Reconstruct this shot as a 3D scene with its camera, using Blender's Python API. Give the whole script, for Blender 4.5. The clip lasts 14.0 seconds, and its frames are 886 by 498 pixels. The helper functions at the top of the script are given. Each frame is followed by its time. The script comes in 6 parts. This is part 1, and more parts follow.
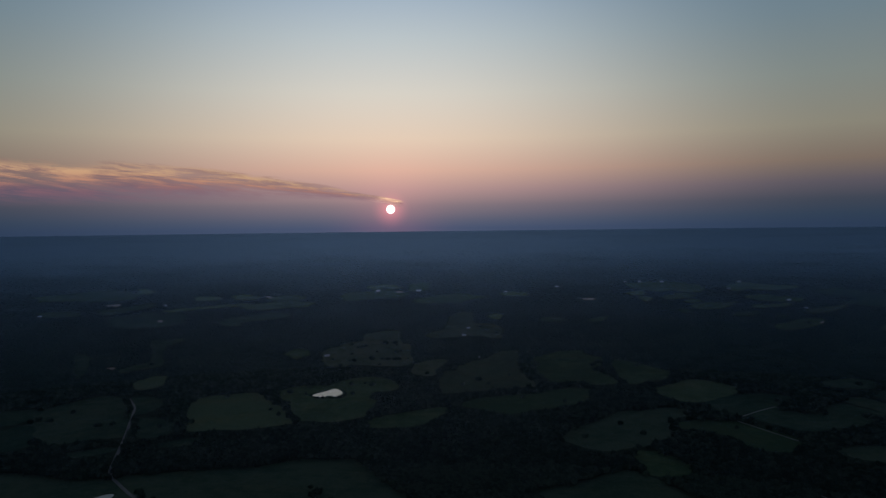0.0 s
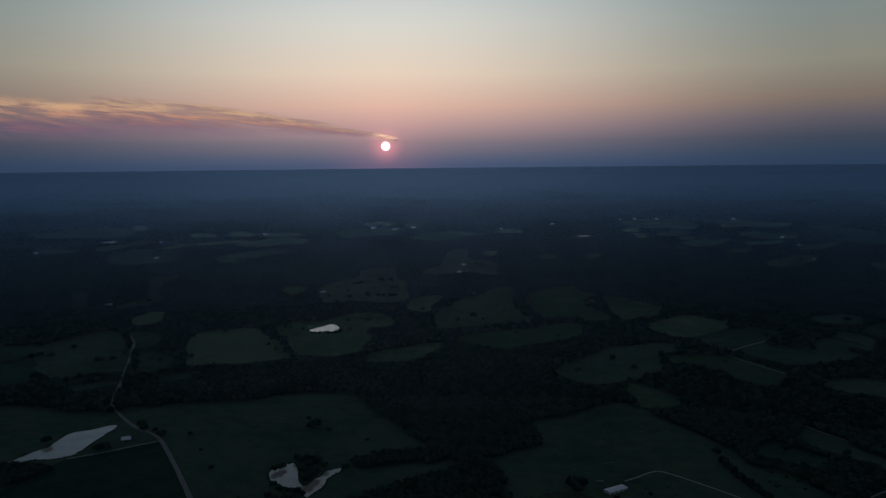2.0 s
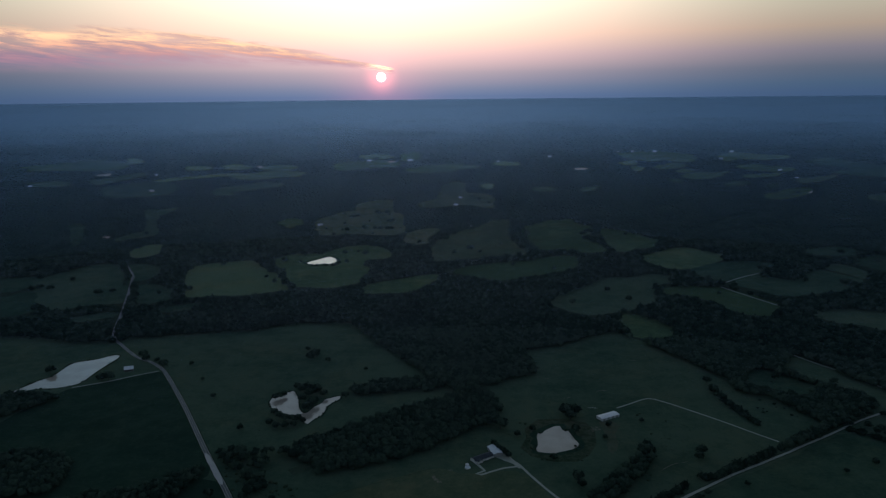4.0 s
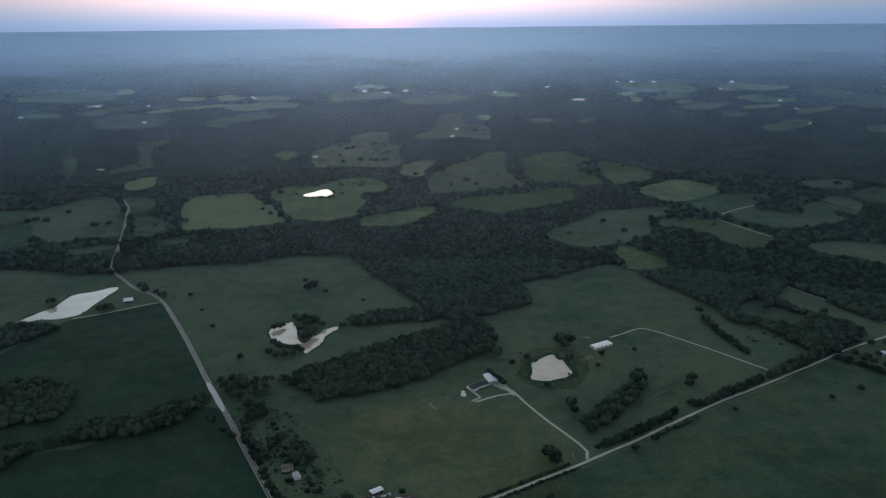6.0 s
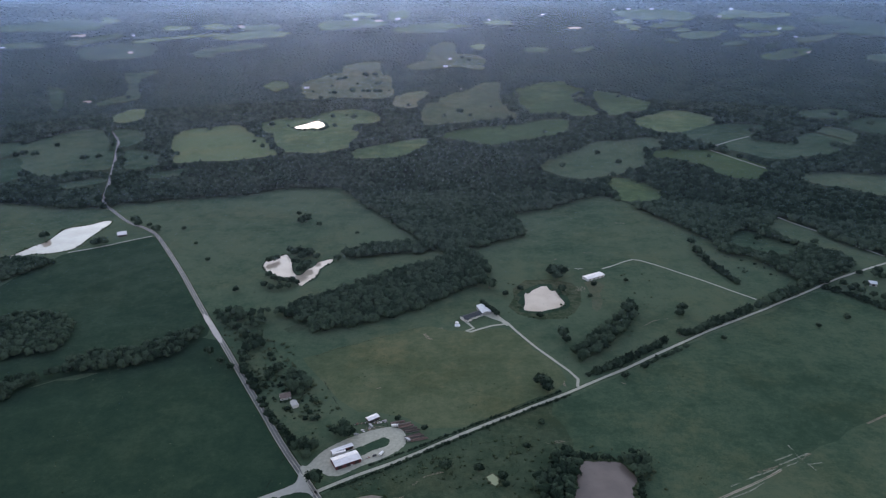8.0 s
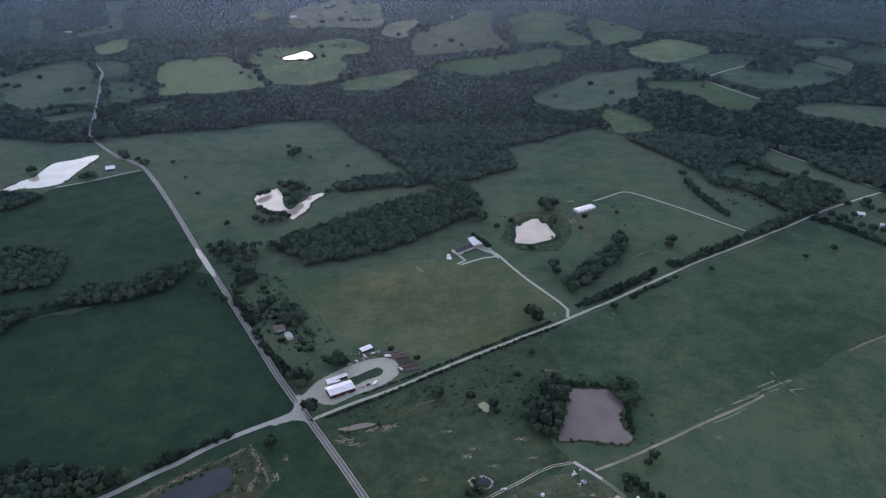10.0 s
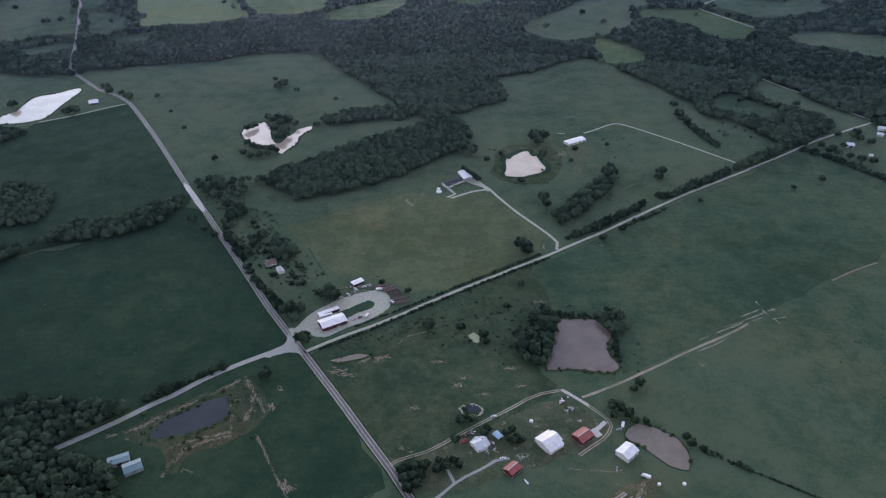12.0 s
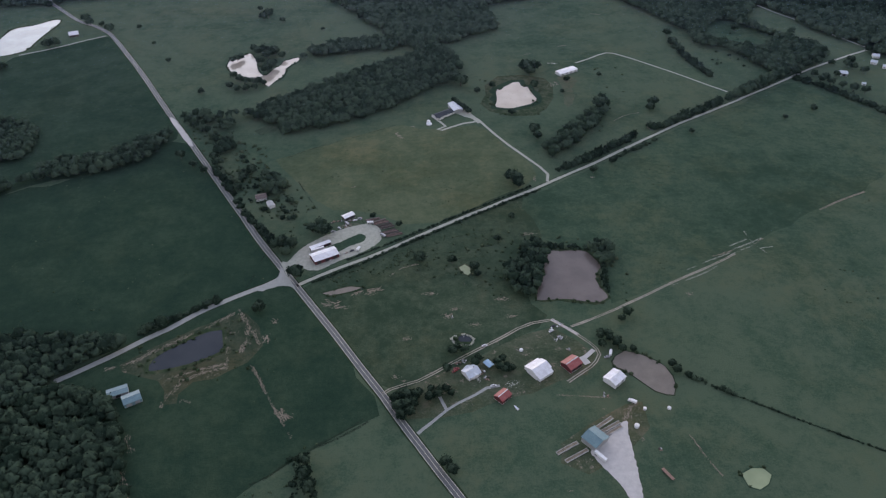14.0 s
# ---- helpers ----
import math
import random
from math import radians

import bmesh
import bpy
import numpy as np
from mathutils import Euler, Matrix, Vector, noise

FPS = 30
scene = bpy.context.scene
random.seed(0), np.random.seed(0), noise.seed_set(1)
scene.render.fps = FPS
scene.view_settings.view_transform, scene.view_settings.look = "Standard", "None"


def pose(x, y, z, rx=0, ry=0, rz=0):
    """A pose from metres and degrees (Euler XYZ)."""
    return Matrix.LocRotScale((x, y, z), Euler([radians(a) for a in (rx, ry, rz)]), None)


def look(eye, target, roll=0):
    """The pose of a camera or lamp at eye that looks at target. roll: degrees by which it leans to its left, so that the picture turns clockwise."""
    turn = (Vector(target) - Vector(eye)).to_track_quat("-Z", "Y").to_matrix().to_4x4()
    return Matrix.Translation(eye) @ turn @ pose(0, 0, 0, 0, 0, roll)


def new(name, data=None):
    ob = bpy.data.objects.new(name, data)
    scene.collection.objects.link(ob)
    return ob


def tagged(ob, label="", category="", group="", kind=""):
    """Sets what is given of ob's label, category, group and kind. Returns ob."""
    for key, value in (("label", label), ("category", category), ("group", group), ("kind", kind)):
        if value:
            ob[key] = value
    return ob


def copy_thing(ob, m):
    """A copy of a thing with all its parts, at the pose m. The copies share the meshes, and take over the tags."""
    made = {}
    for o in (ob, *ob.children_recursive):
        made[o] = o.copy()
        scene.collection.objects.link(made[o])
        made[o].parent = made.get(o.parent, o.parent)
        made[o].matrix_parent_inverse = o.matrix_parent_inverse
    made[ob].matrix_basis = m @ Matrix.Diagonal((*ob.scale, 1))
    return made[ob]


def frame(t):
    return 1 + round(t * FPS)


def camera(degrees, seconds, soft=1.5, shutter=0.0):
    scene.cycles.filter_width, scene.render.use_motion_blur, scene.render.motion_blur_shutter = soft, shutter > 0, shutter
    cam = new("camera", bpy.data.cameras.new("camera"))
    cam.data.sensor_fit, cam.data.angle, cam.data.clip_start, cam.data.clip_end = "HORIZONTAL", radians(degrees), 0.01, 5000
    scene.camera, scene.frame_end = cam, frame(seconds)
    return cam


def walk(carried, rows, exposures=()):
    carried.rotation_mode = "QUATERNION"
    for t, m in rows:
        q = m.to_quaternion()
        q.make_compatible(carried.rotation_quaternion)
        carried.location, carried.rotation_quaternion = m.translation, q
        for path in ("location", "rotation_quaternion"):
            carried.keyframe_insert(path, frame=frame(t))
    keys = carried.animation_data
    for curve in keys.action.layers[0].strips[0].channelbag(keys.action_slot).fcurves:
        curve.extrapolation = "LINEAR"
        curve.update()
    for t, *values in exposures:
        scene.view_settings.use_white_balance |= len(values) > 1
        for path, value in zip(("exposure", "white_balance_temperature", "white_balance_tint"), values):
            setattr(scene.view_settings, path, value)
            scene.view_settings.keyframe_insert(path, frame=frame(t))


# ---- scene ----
# camera: seconds, place (m), tilt below the horizon, heading to the right, lean to the right (degrees)
cam = camera(62.35, 14.0, soft=1.25)
ROWS = [
    (0.0, -0.37, -0.54, 450.30, 1.662, -0.000, 0.670),
    (0.5, -0.39, -1.34, 449.75, 2.667, 0.082, 0.593),
    (1.0, -0.41, -2.09, 449.26, 3.918, 0.153, 0.573),
    (1.5, -0.43, -2.80, 448.82, 5.208, 0.229, 0.582),
    (2.0, -0.45, -3.47, 448.42, 6.553, 0.304, 0.591),
    (2.5, -0.47, -4.10, 448.07, 7.839, 0.353, 0.560),
    (3.0, -0.48, -4.69, 447.77, 9.106, 0.410, 0.557),
    (5.5, -0.48, -7.28, 446.83, 15.765, 0.678, 0.599),
    (6.0, -0.46, -7.74, 446.75, 17.037, 0.753, 0.592),
    (6.5, -0.44, -8.20, 446.70, 18.404, 0.838, 0.623),
    (7.0, -0.40, -8.64, 446.67, 19.726, 0.949, 0.642),
    (9.5, -0.10, -10.90, 446.88, 26.171, 1.664, 0.668),
    (10.0, -0.01, -11.38, 446.97, 27.503, 1.848, 0.668),
    (10.5, 0.10, -11.88, 447.08, 28.782, 2.063, 0.633),
    (11.0, 0.22, -12.40, 447.20, 30.039, 2.243, 0.650),
    (11.5, 0.35, -12.94, 447.32, 31.399, 2.438, 0.661),
    (12.0, 0.50, -13.52, 447.46, 32.669, 2.625, 0.673),
    (12.5, 0.66, -14.12, 447.59, 33.956, 2.800, 0.697),
    (13.0, 0.83, -14.76, 447.73, 35.234, 2.973, 0.714),
    (13.5, 1.03, -15.44, 447.87, 36.569, 3.134, 0.775),
    (14.0, 1.23, -16.16, 448.01, 37.853, 3.341, 0.796),
]


def aim(x, y, z, tilt, heading, lean):
    a, b = radians(tilt), radians(heading)
    way = Vector((math.sin(b) * math.cos(a), math.cos(b) * math.cos(a), -math.sin(a)))
    eye = Vector((x, y, z))
    return look(eye, eye + way * 100, -lean)


EXPOSURES = [(0.0, -1.14, 5400, 10), (2.0, -1.08, 5250, 8), (3.2, -0.60, 5050, 5), (5.5, 1.35, 6200, 9), (6.5, 2.02, 6400, 13), (7.0, 2.27, 6400, 17), (9.5, 2.68, 6150, 28), (12.0, 2.68, 6200, 30), (14.0, 2.60, 6420, 28)]
walk(cam, [(r[0], aim(*r[1:])) for r in ROWS], EXPOSURES)

# ---- world and sun ----
SUN_AZ, SUN_EL = radians(-4.05), radians(1.48)
SUN_WAY = Vector((math.sin(SUN_AZ) * math.cos(SUN_EL), math.cos(SUN_AZ) * math.cos(SUN_EL), math.sin(SUN_EL)))


class Nodes:
    """Short hand for node trees: sockets or numbers in, a socket out."""

    def __init__(self, tree):
        self.tree = tree
        tree.nodes.clear()

    def add(self, kind, operation=None):
        n = self.tree.nodes.new(kind)
        if operation:
            n.operation = operation
        return n

    def put(self, socket, value):
        if isinstance(value, bpy.types.NodeSocket):
            self.tree.links.new(value, socket)
        elif value is not None:
            socket.default_value = value

    def math(self, op, a, b=None, clamp=False):
        n = self.add("ShaderNodeMath", op)
        n.use_clamp = clamp
        self.put(n.inputs[0], a)
        self.put(n.inputs[1], b)
        return n.outputs[0]

    def span(self, v, a, b, c=0.0, d=1.0, smooth=True):
        n = self.add("ShaderNodeMapRange")
        n.interpolation_type = "SMOOTHSTEP" if smooth else "LINEAR"
        for i, x in enumerate((v, a, b, c, d)):
            self.put(n.inputs[i], x)
        return n.outputs[0]

    def ramp(self, v, stops, mode="LINEAR"):
        n = self.add("ShaderNodeValToRGB")
        n.color_ramp.interpolation = mode
        e = n.color_ramp.elements
        while len(e) < len(stops):
            e.new(0.5)
        for el, (p, c) in zip(e, stops):
            el.position, el.color = p, (*c, 1)
        self.put(n.inputs[0], v)
        return n.outputs[0]

    def mix(self, f, a, b, blend="MIX"):
        n = self.add("ShaderNodeMix")
        n.data_type, n.blend_type = "RGBA", blend
        self.put(n.inputs[0], f)
        self.put(n.inputs[6], a if isinstance(a, bpy.types.NodeSocket) else (*a, 1))
        self.put(n.inputs[7], b if isinstance(b, bpy.types.NodeSocket) else (*b, 1))
        return n.outputs[2]

    def noise(self, v, scale, detail=4.0, rough=0.55):
        n = self.add("ShaderNodeTexNoise")
        self.put(n.inputs["Vector"], v)
        n.inputs["Scale"].default_value, n.inputs["Detail"].default_value, n.inputs["Roughness"].default_value = scale, detail, rough
        return n.outputs[0]


def srgb(r, g, b):
    return tuple((c / 255 / 12.92) if c / 255 <= 0.04045 else ((c / 255 + 0.055) / 1.055) ** 2.4 for c in (r, g, b))


world = bpy.data.worlds.new("evening_sky")
scene.world = world
world.use_nodes = True
w = Nodes(world.node_tree)
way = w.add("ShaderNodeTexCoord").outputs["Generated"]
sep = w.add("ShaderNodeSeparateXYZ")
w.put(sep.inputs[0], way)
vx, vy, vz = sep.outputs
# colour by height over the horizon (z of the unit vector), brightest towards the sun
sunward = w.ramp(vz, [
    (0.000, srgb(72, 83, 101)), (0.010, srgb(86, 92, 104)), (0.030, srgb(120, 110, 113)), (0.052, srgb(170, 138, 129)),
    (0.078, srgb(210, 168, 141)), (0.120, srgb(226, 199, 165)), (0.180, srgb(224, 212, 186)), (0.250, srgb(210, 211, 198)),
    (0.320, srgb(188, 199, 204)), (0.480, srgb(190, 187, 178)), (0.640, srgb(116, 120, 127)), (1.000, srgb(98, 104, 114))])
aside = w.ramp(vz, [
    (0.000, srgb(50, 63, 80)), (0.012, srgb(54, 67, 80)), (0.030, srgb(66, 72, 80)), (0.052, srgb(95, 88, 90)),
    (0.078, srgb(130, 111, 92)), (0.120, srgb(146, 137, 112)), (0.180, srgb(136, 139, 124)), (0.250, srgb(120, 133, 132)),
    (0.320, srgb(109, 127, 136)), (0.480, srgb(120, 124, 128)), (0.640, srgb(106, 112, 120)), (1.000, srgb(98, 104, 114))])
toward = w.add("ShaderNodeVectorMath", operation="DOT_PRODUCT")
w.put(toward.inputs[0], way)
toward.inputs[1].default_value = SUN_WAY
off = w.math("ARCCOSINE", toward.outputs[1])
sky = w.mix(w.span(off, radians(1), radians(33)), sunward, aside)
dim = w.ramp(w.math("MULTIPLY", off, 1 / math.pi), [(0.0, (1.06,) * 3), (0.10, (1.04,) * 3), (0.20, (0.92,) * 3), (0.5, (0.45, 0.47, 0.50)), (1.0, (0.36, 0.38, 0.42))])
sky = w.mix(1.0, sky, dim, "MULTIPLY")
lift = w.ramp(vz, [(0.0, (1.40, 1.36, 1.38)), (0.05, (1.42, 1.36, 1.36)), (0.30, (1.44, 1.39, 1.36)), (0.46, (1.20, 1.15, 1.08)), (0.74, (0.60, 0.63, 0.67)), (1.0, (0.60, 0.63, 0.67))])
sky = w.mix(1.0, sky, lift, "MULTIPLY")
nishita = w.add("ShaderNodeTexSky")
nishita.sky_type, nishita.sun_disc, nishita.dust_density = "NISHITA", False, 3.0
nishita.sun_elevation, nishita.sun_rotation = SUN_EL, SUN_AZ
faint = w.add("ShaderNodeVectorMath", operation="SCALE")
w.put(faint.inputs[0], nishita.outputs[0])
faint.inputs[3].default_value = 0.05
sky = w.mix(0.12, sky, faint.outputs[0], "ADD")
gap = w.add("ShaderNodeVectorMath", operation="DISTANCE")
w.put(gap.inputs[0], way)
gap.inputs[1].default_value = SUN_WAY
dist = gap.outputs[1]
# rosy glow round the sun, flattened along the horizon
halo = w.math("POWER", w.span(dist, 0.0, 0.14, 1.0, 0.0, False), 3.0)
sky = w.mix(halo, sky, srgb(134, 68, 61), "ADD")
near_halo = w.math("POWER", w.span(dist, 0.004, 0.030, 1.0, 0.0, False), 2.0)
sky = w.mix(near_halo, sky, srgb(196, 92, 82), "ADD")
# thin evening cloud drawn out to the left of the sun
turn = w.math("ARCTAN2", vx, vy)
u = w.span(turn, radians(-34), radians(-3), 0.0, 1.0, False)


def profile(stops):
    """A height over the horizon along the cloud, in tenths of a radian."""
    n = w.add("ShaderNodeFloatCurve")
    w.put(n.inputs[1], u)
    c = n.mapping.curves[0].points
    c[0].location, c[1].location = stops[0], stops[-1]
    for q in stops[1:-1]:
        c.new(*q)
    n.mapping.update()
    return w.math("MULTIPLY", n.outputs[0], 0.1)


cloud_top = profile([(0.0, 0.84), (0.285, 0.85), (0.5, 0.81), (0.66, 0.70), (0.82, 0.57), (0.90, 0.47), (0.935, 0.44), (0.966, 0.41), (1.0, 0.37)])
cloud_foot = profile([(0.0, 0.34), (0.285, 0.36), (0.5, 0.39), (0.66, 0.40), (0.82, 0.40), (0.935, 0.35), (0.966, 0.30), (1.0, 0.28)])
rise = w.math("DIVIDE", w.math("SUBTRACT", vz, cloud_foot), w.math("SUBTRACT", cloud_top, cloud_foot))
place = w.add("ShaderNodeCombineXYZ")
w.put(place.inputs[0], w.math("MULTIPLY", turn, 20.0))
w.put(place.inputs[1], w.math("MULTIPLY", w.math("ADD", vz, w.math("MULTIPLY", turn, 0.10)), 165.0))
warp = w.add("ShaderNodeTexNoise")
w.put(warp.inputs["Vector"], place.outputs[0])
warp.inputs["Scale"].default_value, warp.inputs["Detail"].default_value = 0.35, 2.0
bent = w.add("ShaderNodeVectorMath", operation="MULTIPLY_ADD")
w.put(bent.inputs[0], warp.outputs[1])
bent.inputs[1].default_value = (1.5, 2.2, 0.0)
w.put(bent.inputs[2], place.outputs[0])
fibre = bent.outputs[0]
ragged = w.noise(fibre, 0.5, 6.0, 0.65)
edge = w.math("ADD", rise, w.math("MULTIPLY", w.math("SUBTRACT", ragged, 0.5), 0.8))
body = w.math("MULTIPLY", w.span(rise, -0.15, 0.55), w.span(edge, 0.84, 1.05, 1.0, 0.0))
body = w.math("MULTIPLY", body, w.span(turn, radians(-3.5), radians(-2.9), 1.0, 0.0))
streaks = w.noise(fibre, 1.0, 6.0, 0.62)
wide = w.noise(fibre, 0.28, 3.0, 0.5)
soft_part = w.math("MULTIPLY", body, w.span(w.math("ADD", wide, w.math("MULTIPLY", streaks, 0.4)), 0.42, 0.86, 0.25, 1.0))
cloud = w.math("MULTIPLY", body, w.span(w.math("ADD", streaks, w.math("MULTIPLY", wide, 0.35)), 0.54, 0.86))
tint = w.ramp(w.span(rise, 0.0, 0.95), [(0.0, srgb(92, 78, 100)), (0.45, srgb(120, 88, 94)), (1.0, srgb(150, 112, 98))])
gold = w.ramp(w.span(rise, 0.2, 0.95), [(0.0, srgb(150, 100, 98)), (0.5, srgb(212, 146, 104)), (1.0, srgb(238, 184, 124))])
warm = (1.36, 1.37, 1.38)
tint, gold = w.mix(1.0, tint, warm, "MULTIPLY"), w.mix(1.0, gold, warm, "MULTIPLY")
sky = w.mix(w.math("MULTIPLY", soft_part, 0.92), sky, tint)
sky = w.mix(w.math("MULTIPLY", cloud, 0.75), sky, gold)
spark = w.math("MULTIPLY", cloud, w.span(dist, 0.012, 0.05, 1.0, 0.0))
sky = w.mix(spark, sky, (1.0, 0.55, 0.3), "ADD")
disc = w.span(dist, 0.0044, 0.0068, 1.0, 0.0)
sky = w.mix(disc, sky, (4.0, 2.9, 2.3), "ADD")
bg = w.add("ShaderNodeBackground")
w.put(bg.inputs[0], sky)
bg.inputs[1].default_value = 1.55
w.put(w.add("ShaderNodeOutputWorld").inputs[0], bg.outputs[0])

lamp = bpy.data.lights.new("sun", "SUN")
lamp.energy, lamp.angle, lamp.color = 0.5, radians(0.53), (1.0, 0.52, 0.38)
sun = new("sun", lamp)
sun.matrix_world = look(SUN_WAY * 3000, (0, 0, 0))

# ---- materials ----
EYE = 450.0  # the camera flies this high


def material(name, rough=0.9, metal=0.0, spec=0.3):
    m = bpy.data.materials.new(name)
    m.use_nodes = True
    n = Nodes(m.node_tree)
    b = n.add("ShaderNodeBsdfPrincipled")
    b.inputs["Roughness"].default_value, b.inputs["Metallic"].default_value = rough, metal
    b.inputs["Specular IOR Level"].default_value = spec
    n.put(n.add("ShaderNodeOutputMaterial").inputs[0], b.outputs[0])
    return m, n, b


def where(n):
    """World place in metres."""
    return n.add("ShaderNodeNewGeometry").outputs["Position"]


def bump(n, b, height, strength, distance):
    k = n.add("ShaderNodeBump")
    k.inputs["Strength"].default_value, k.inputs["Distance"].default_value = strength, distance
    n.put(k.inputs["Height"], height)
    n.put(b.inputs["Normal"], k.outputs[0])


def ground_cover(name, dark, mid, light, big=0.006, patch=0.035, fine=0.6, shift=0.25, olive=0.6, soil=None, share=0.3, near=True):
    """Grass and soil: broad drifts, patches and a fine grain, each sheet a little different."""
    m, n, b = material(name, 0.95, 0.0, 0.0)
    at = where(n)
    own = n.add("ShaderNodeObjectInfo").outputs["Random"]
    broad, patchy, grain = n.noise(at, big, 3), n.noise(at, patch, 5, 0.6), n.noise(at, fine, 4, 0.7)
    v = n.math("ADD", n.math("MULTIPLY", broad, 0.45), n.math("MULTIPLY", patchy, 0.45))
    v = n.math("ADD", v, n.math("MULTIPLY", n.noise(at, 0.16, 5, 0.7), 0.36))
    v = n.math("ADD", v, n.math("MULTIPLY", n.math("SUBTRACT", grain, 0.5), 0.3))
    v = n.math("ADD", v, n.math("MULTIPLY", n.math("SUBTRACT", own, 0.5), shift))
    tone = n.ramp(n.span(v, 0.50, 0.76, smooth=False), [(0.0, dark), (0.5, mid), (1.0, light)])
    # drifts of browner, drier growth and darker lush spots
    dry = n.span(n.math("ADD", n.math("MULTIPLY", n.noise(at, 0.009, 5, 0.6), 0.7), n.math("MULTIPLY", n.noise(at, 0.07, 4, 0.7), 0.3)), 0.46, 0.66)
    tone = n.mix(n.math("MULTIPLY", dry, olive), tone, (1.32, 1.04, 0.92), "MULTIPLY")
    lush = n.span(n.noise(at, 0.022, 6, 0.68), 0.56, 0.72)
    tone = n.mix(n.math("MULTIPLY", lush, 0.45), tone, (0.70, 0.82, 0.78), "MULTIPLY")
    if soil:
        crumbs = n.math("ADD", n.math("MULTIPLY", n.noise(at, 0.085, 6, 0.72), 0.65), n.math("MULTIPLY", n.noise(at, 0.5, 4, 0.7), 0.35))
        shown = n.span(crumbs, 0.62 - 0.24 * share, 0.70 - 0.24 * share)
        tone = n.mix(n.math("MULTIPLY", shown, 0.85), tone, n.ramp(n.noise(at, 0.8, 4, 0.7), [(0.3, tuple(c * 0.6 for c in soil)), (0.7, soil)]))
    n.put(b.inputs["Base Color"], tone)
    if near:
        bump(n, b, grain, 0.6, 0.5)
    return m


def plain(name, dark, light, scale=0.4, rough=0.85, metal=0.0, spec=0.3, own=0.0, relief=0.15):
    m, n, b = material(name, rough, metal, spec)
    at = where(n)
    v = n.math("ADD", n.math("MULTIPLY", n.noise(at, scale, 5, 0.6), 0.7), n.math("MULTIPLY", n.noise(at, scale * 9, 3, 0.6), 0.3))
    if own:
        v = n.math("ADD", v, n.math("MULTIPLY", n.math("SUBTRACT", n.add("ShaderNodeObjectInfo").outputs["Random"], 0.5), own))
    n.put(b.inputs["Base Color"], n.ramp(n.span(v, 0.3, 0.7, smooth=False), [(0.0, dark), (1.0, light)]))
    bump(n, b, v, 0.4, relief)
    return m


def leaves(name, dark, mid, light, speckle=0.45, near=True):
    m, n, b = material(name, 0.85, 0.0, 0.0)
    isle = n.add("ShaderNodeNewGeometry").outputs["Random Per Island"]
    own = n.add("ShaderNodeObjectInfo").outputs["Random"]
    at = where(n)
    v = n.math("ADD", n.math("ADD", n.math("MULTIPLY", isle, speckle), 0.225 - speckle / 2), n.math("ADD", n.math("MULTIPLY", n.noise(at, 0.45 if near else 0.09, 4 if near else 2, 0.7), 0.45), n.math("MULTIPLY", n.noise(at, 1.3 if near else 0.25, 4 if near else 1, 0.75), 0.25)))
    v = n.math("ADD", v, n.math("MULTIPLY", n.noise(at, 0.012, 2), 0.4))
    v = n.math("ADD", v, n.math("MULTIPLY", n.math("SUBTRACT", own, 0.5), 0.2))
    n.put(b.inputs["Base Color"], n.ramp(n.span(v, 0.44, 0.98, smooth=False), [(0.0, dark), (0.5, mid), (1.0, light)]))
    if near:
        bump(n, b, n.noise(at, 0.9, 3, 0.7), 1.0, 0.8)
    return m


def metal_sheet(name, colour, worn, rough=0.45, rib=0.0):
    m, n, b = material(name, rough, 0.0, 0.5)
    at = where(n)
    v = n.math("ADD", n.math("MULTIPLY", n.noise(at, 0.25, 5, 0.65), 0.7), n.math("MULTIPLY", n.noise(at, 2.0, 3), 0.3))
    n.put(b.inputs["Base Color"], n.ramp(n.span(v, 0.35, 0.72), [(0.0, colour), (1.0, worn)]))
    bump(n, b, v, 0.2, 0.05)
    return m


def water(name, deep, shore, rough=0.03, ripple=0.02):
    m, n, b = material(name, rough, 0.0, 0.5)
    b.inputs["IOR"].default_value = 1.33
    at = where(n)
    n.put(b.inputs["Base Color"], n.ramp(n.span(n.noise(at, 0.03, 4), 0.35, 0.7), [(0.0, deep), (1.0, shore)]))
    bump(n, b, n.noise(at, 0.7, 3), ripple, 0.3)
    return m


WOODFLOOR = ground_cover("woodland_floor", (0.018, 0.028, 0.019), (0.027, 0.041, 0.028), (0.040, 0.058, 0.037))
GRASS = ground_cover("pasture_grass", (0.029, 0.056, 0.036), (0.044, 0.076, 0.048), (0.070, 0.101, 0.064), olive=0.5)
# lush grass, darkened further to carry lens falloff over the left fields
GRASS_DARK = ground_cover("lush_grass_dimmed", (0.016, 0.034, 0.023), (0.022, 0.044, 0.028), (0.033, 0.058, 0.036), shift=0.1, olive=0.3)
GRASS_OLIVE = ground_cover("rough_pasture", (0.028, 0.054, 0.034), (0.042, 0.073, 0.046), (0.066, 0.097, 0.060), olive=0.65, shift=0.1)
GRASS_DRY = ground_cover("mown_grass", (0.048, 0.070, 0.040), (0.067, 0.092, 0.052), (0.096, 0.117, 0.069))
GRASS_WORN = ground_cover("worn_pasture", (0.030, 0.052, 0.032), (0.050, 0.074, 0.046), (0.085, 0.102, 0.068), patch=0.05, olive=0.7, soil=(0.17, 0.155, 0.115), share=0.08)
GRASS_FAR = ground_cover("hay_meadow", (0.046, 0.080, 0.040), (0.074, 0.115, 0.056), (0.108, 0.148, 0.076), shift=0.3, near=False)
GRASS_PALE = ground_cover("grazed_pasture", (0.062, 0.086, 0.052), (0.090, 0.116, 0.070), (0.128, 0.150, 0.096), shift=0.2, near=False)
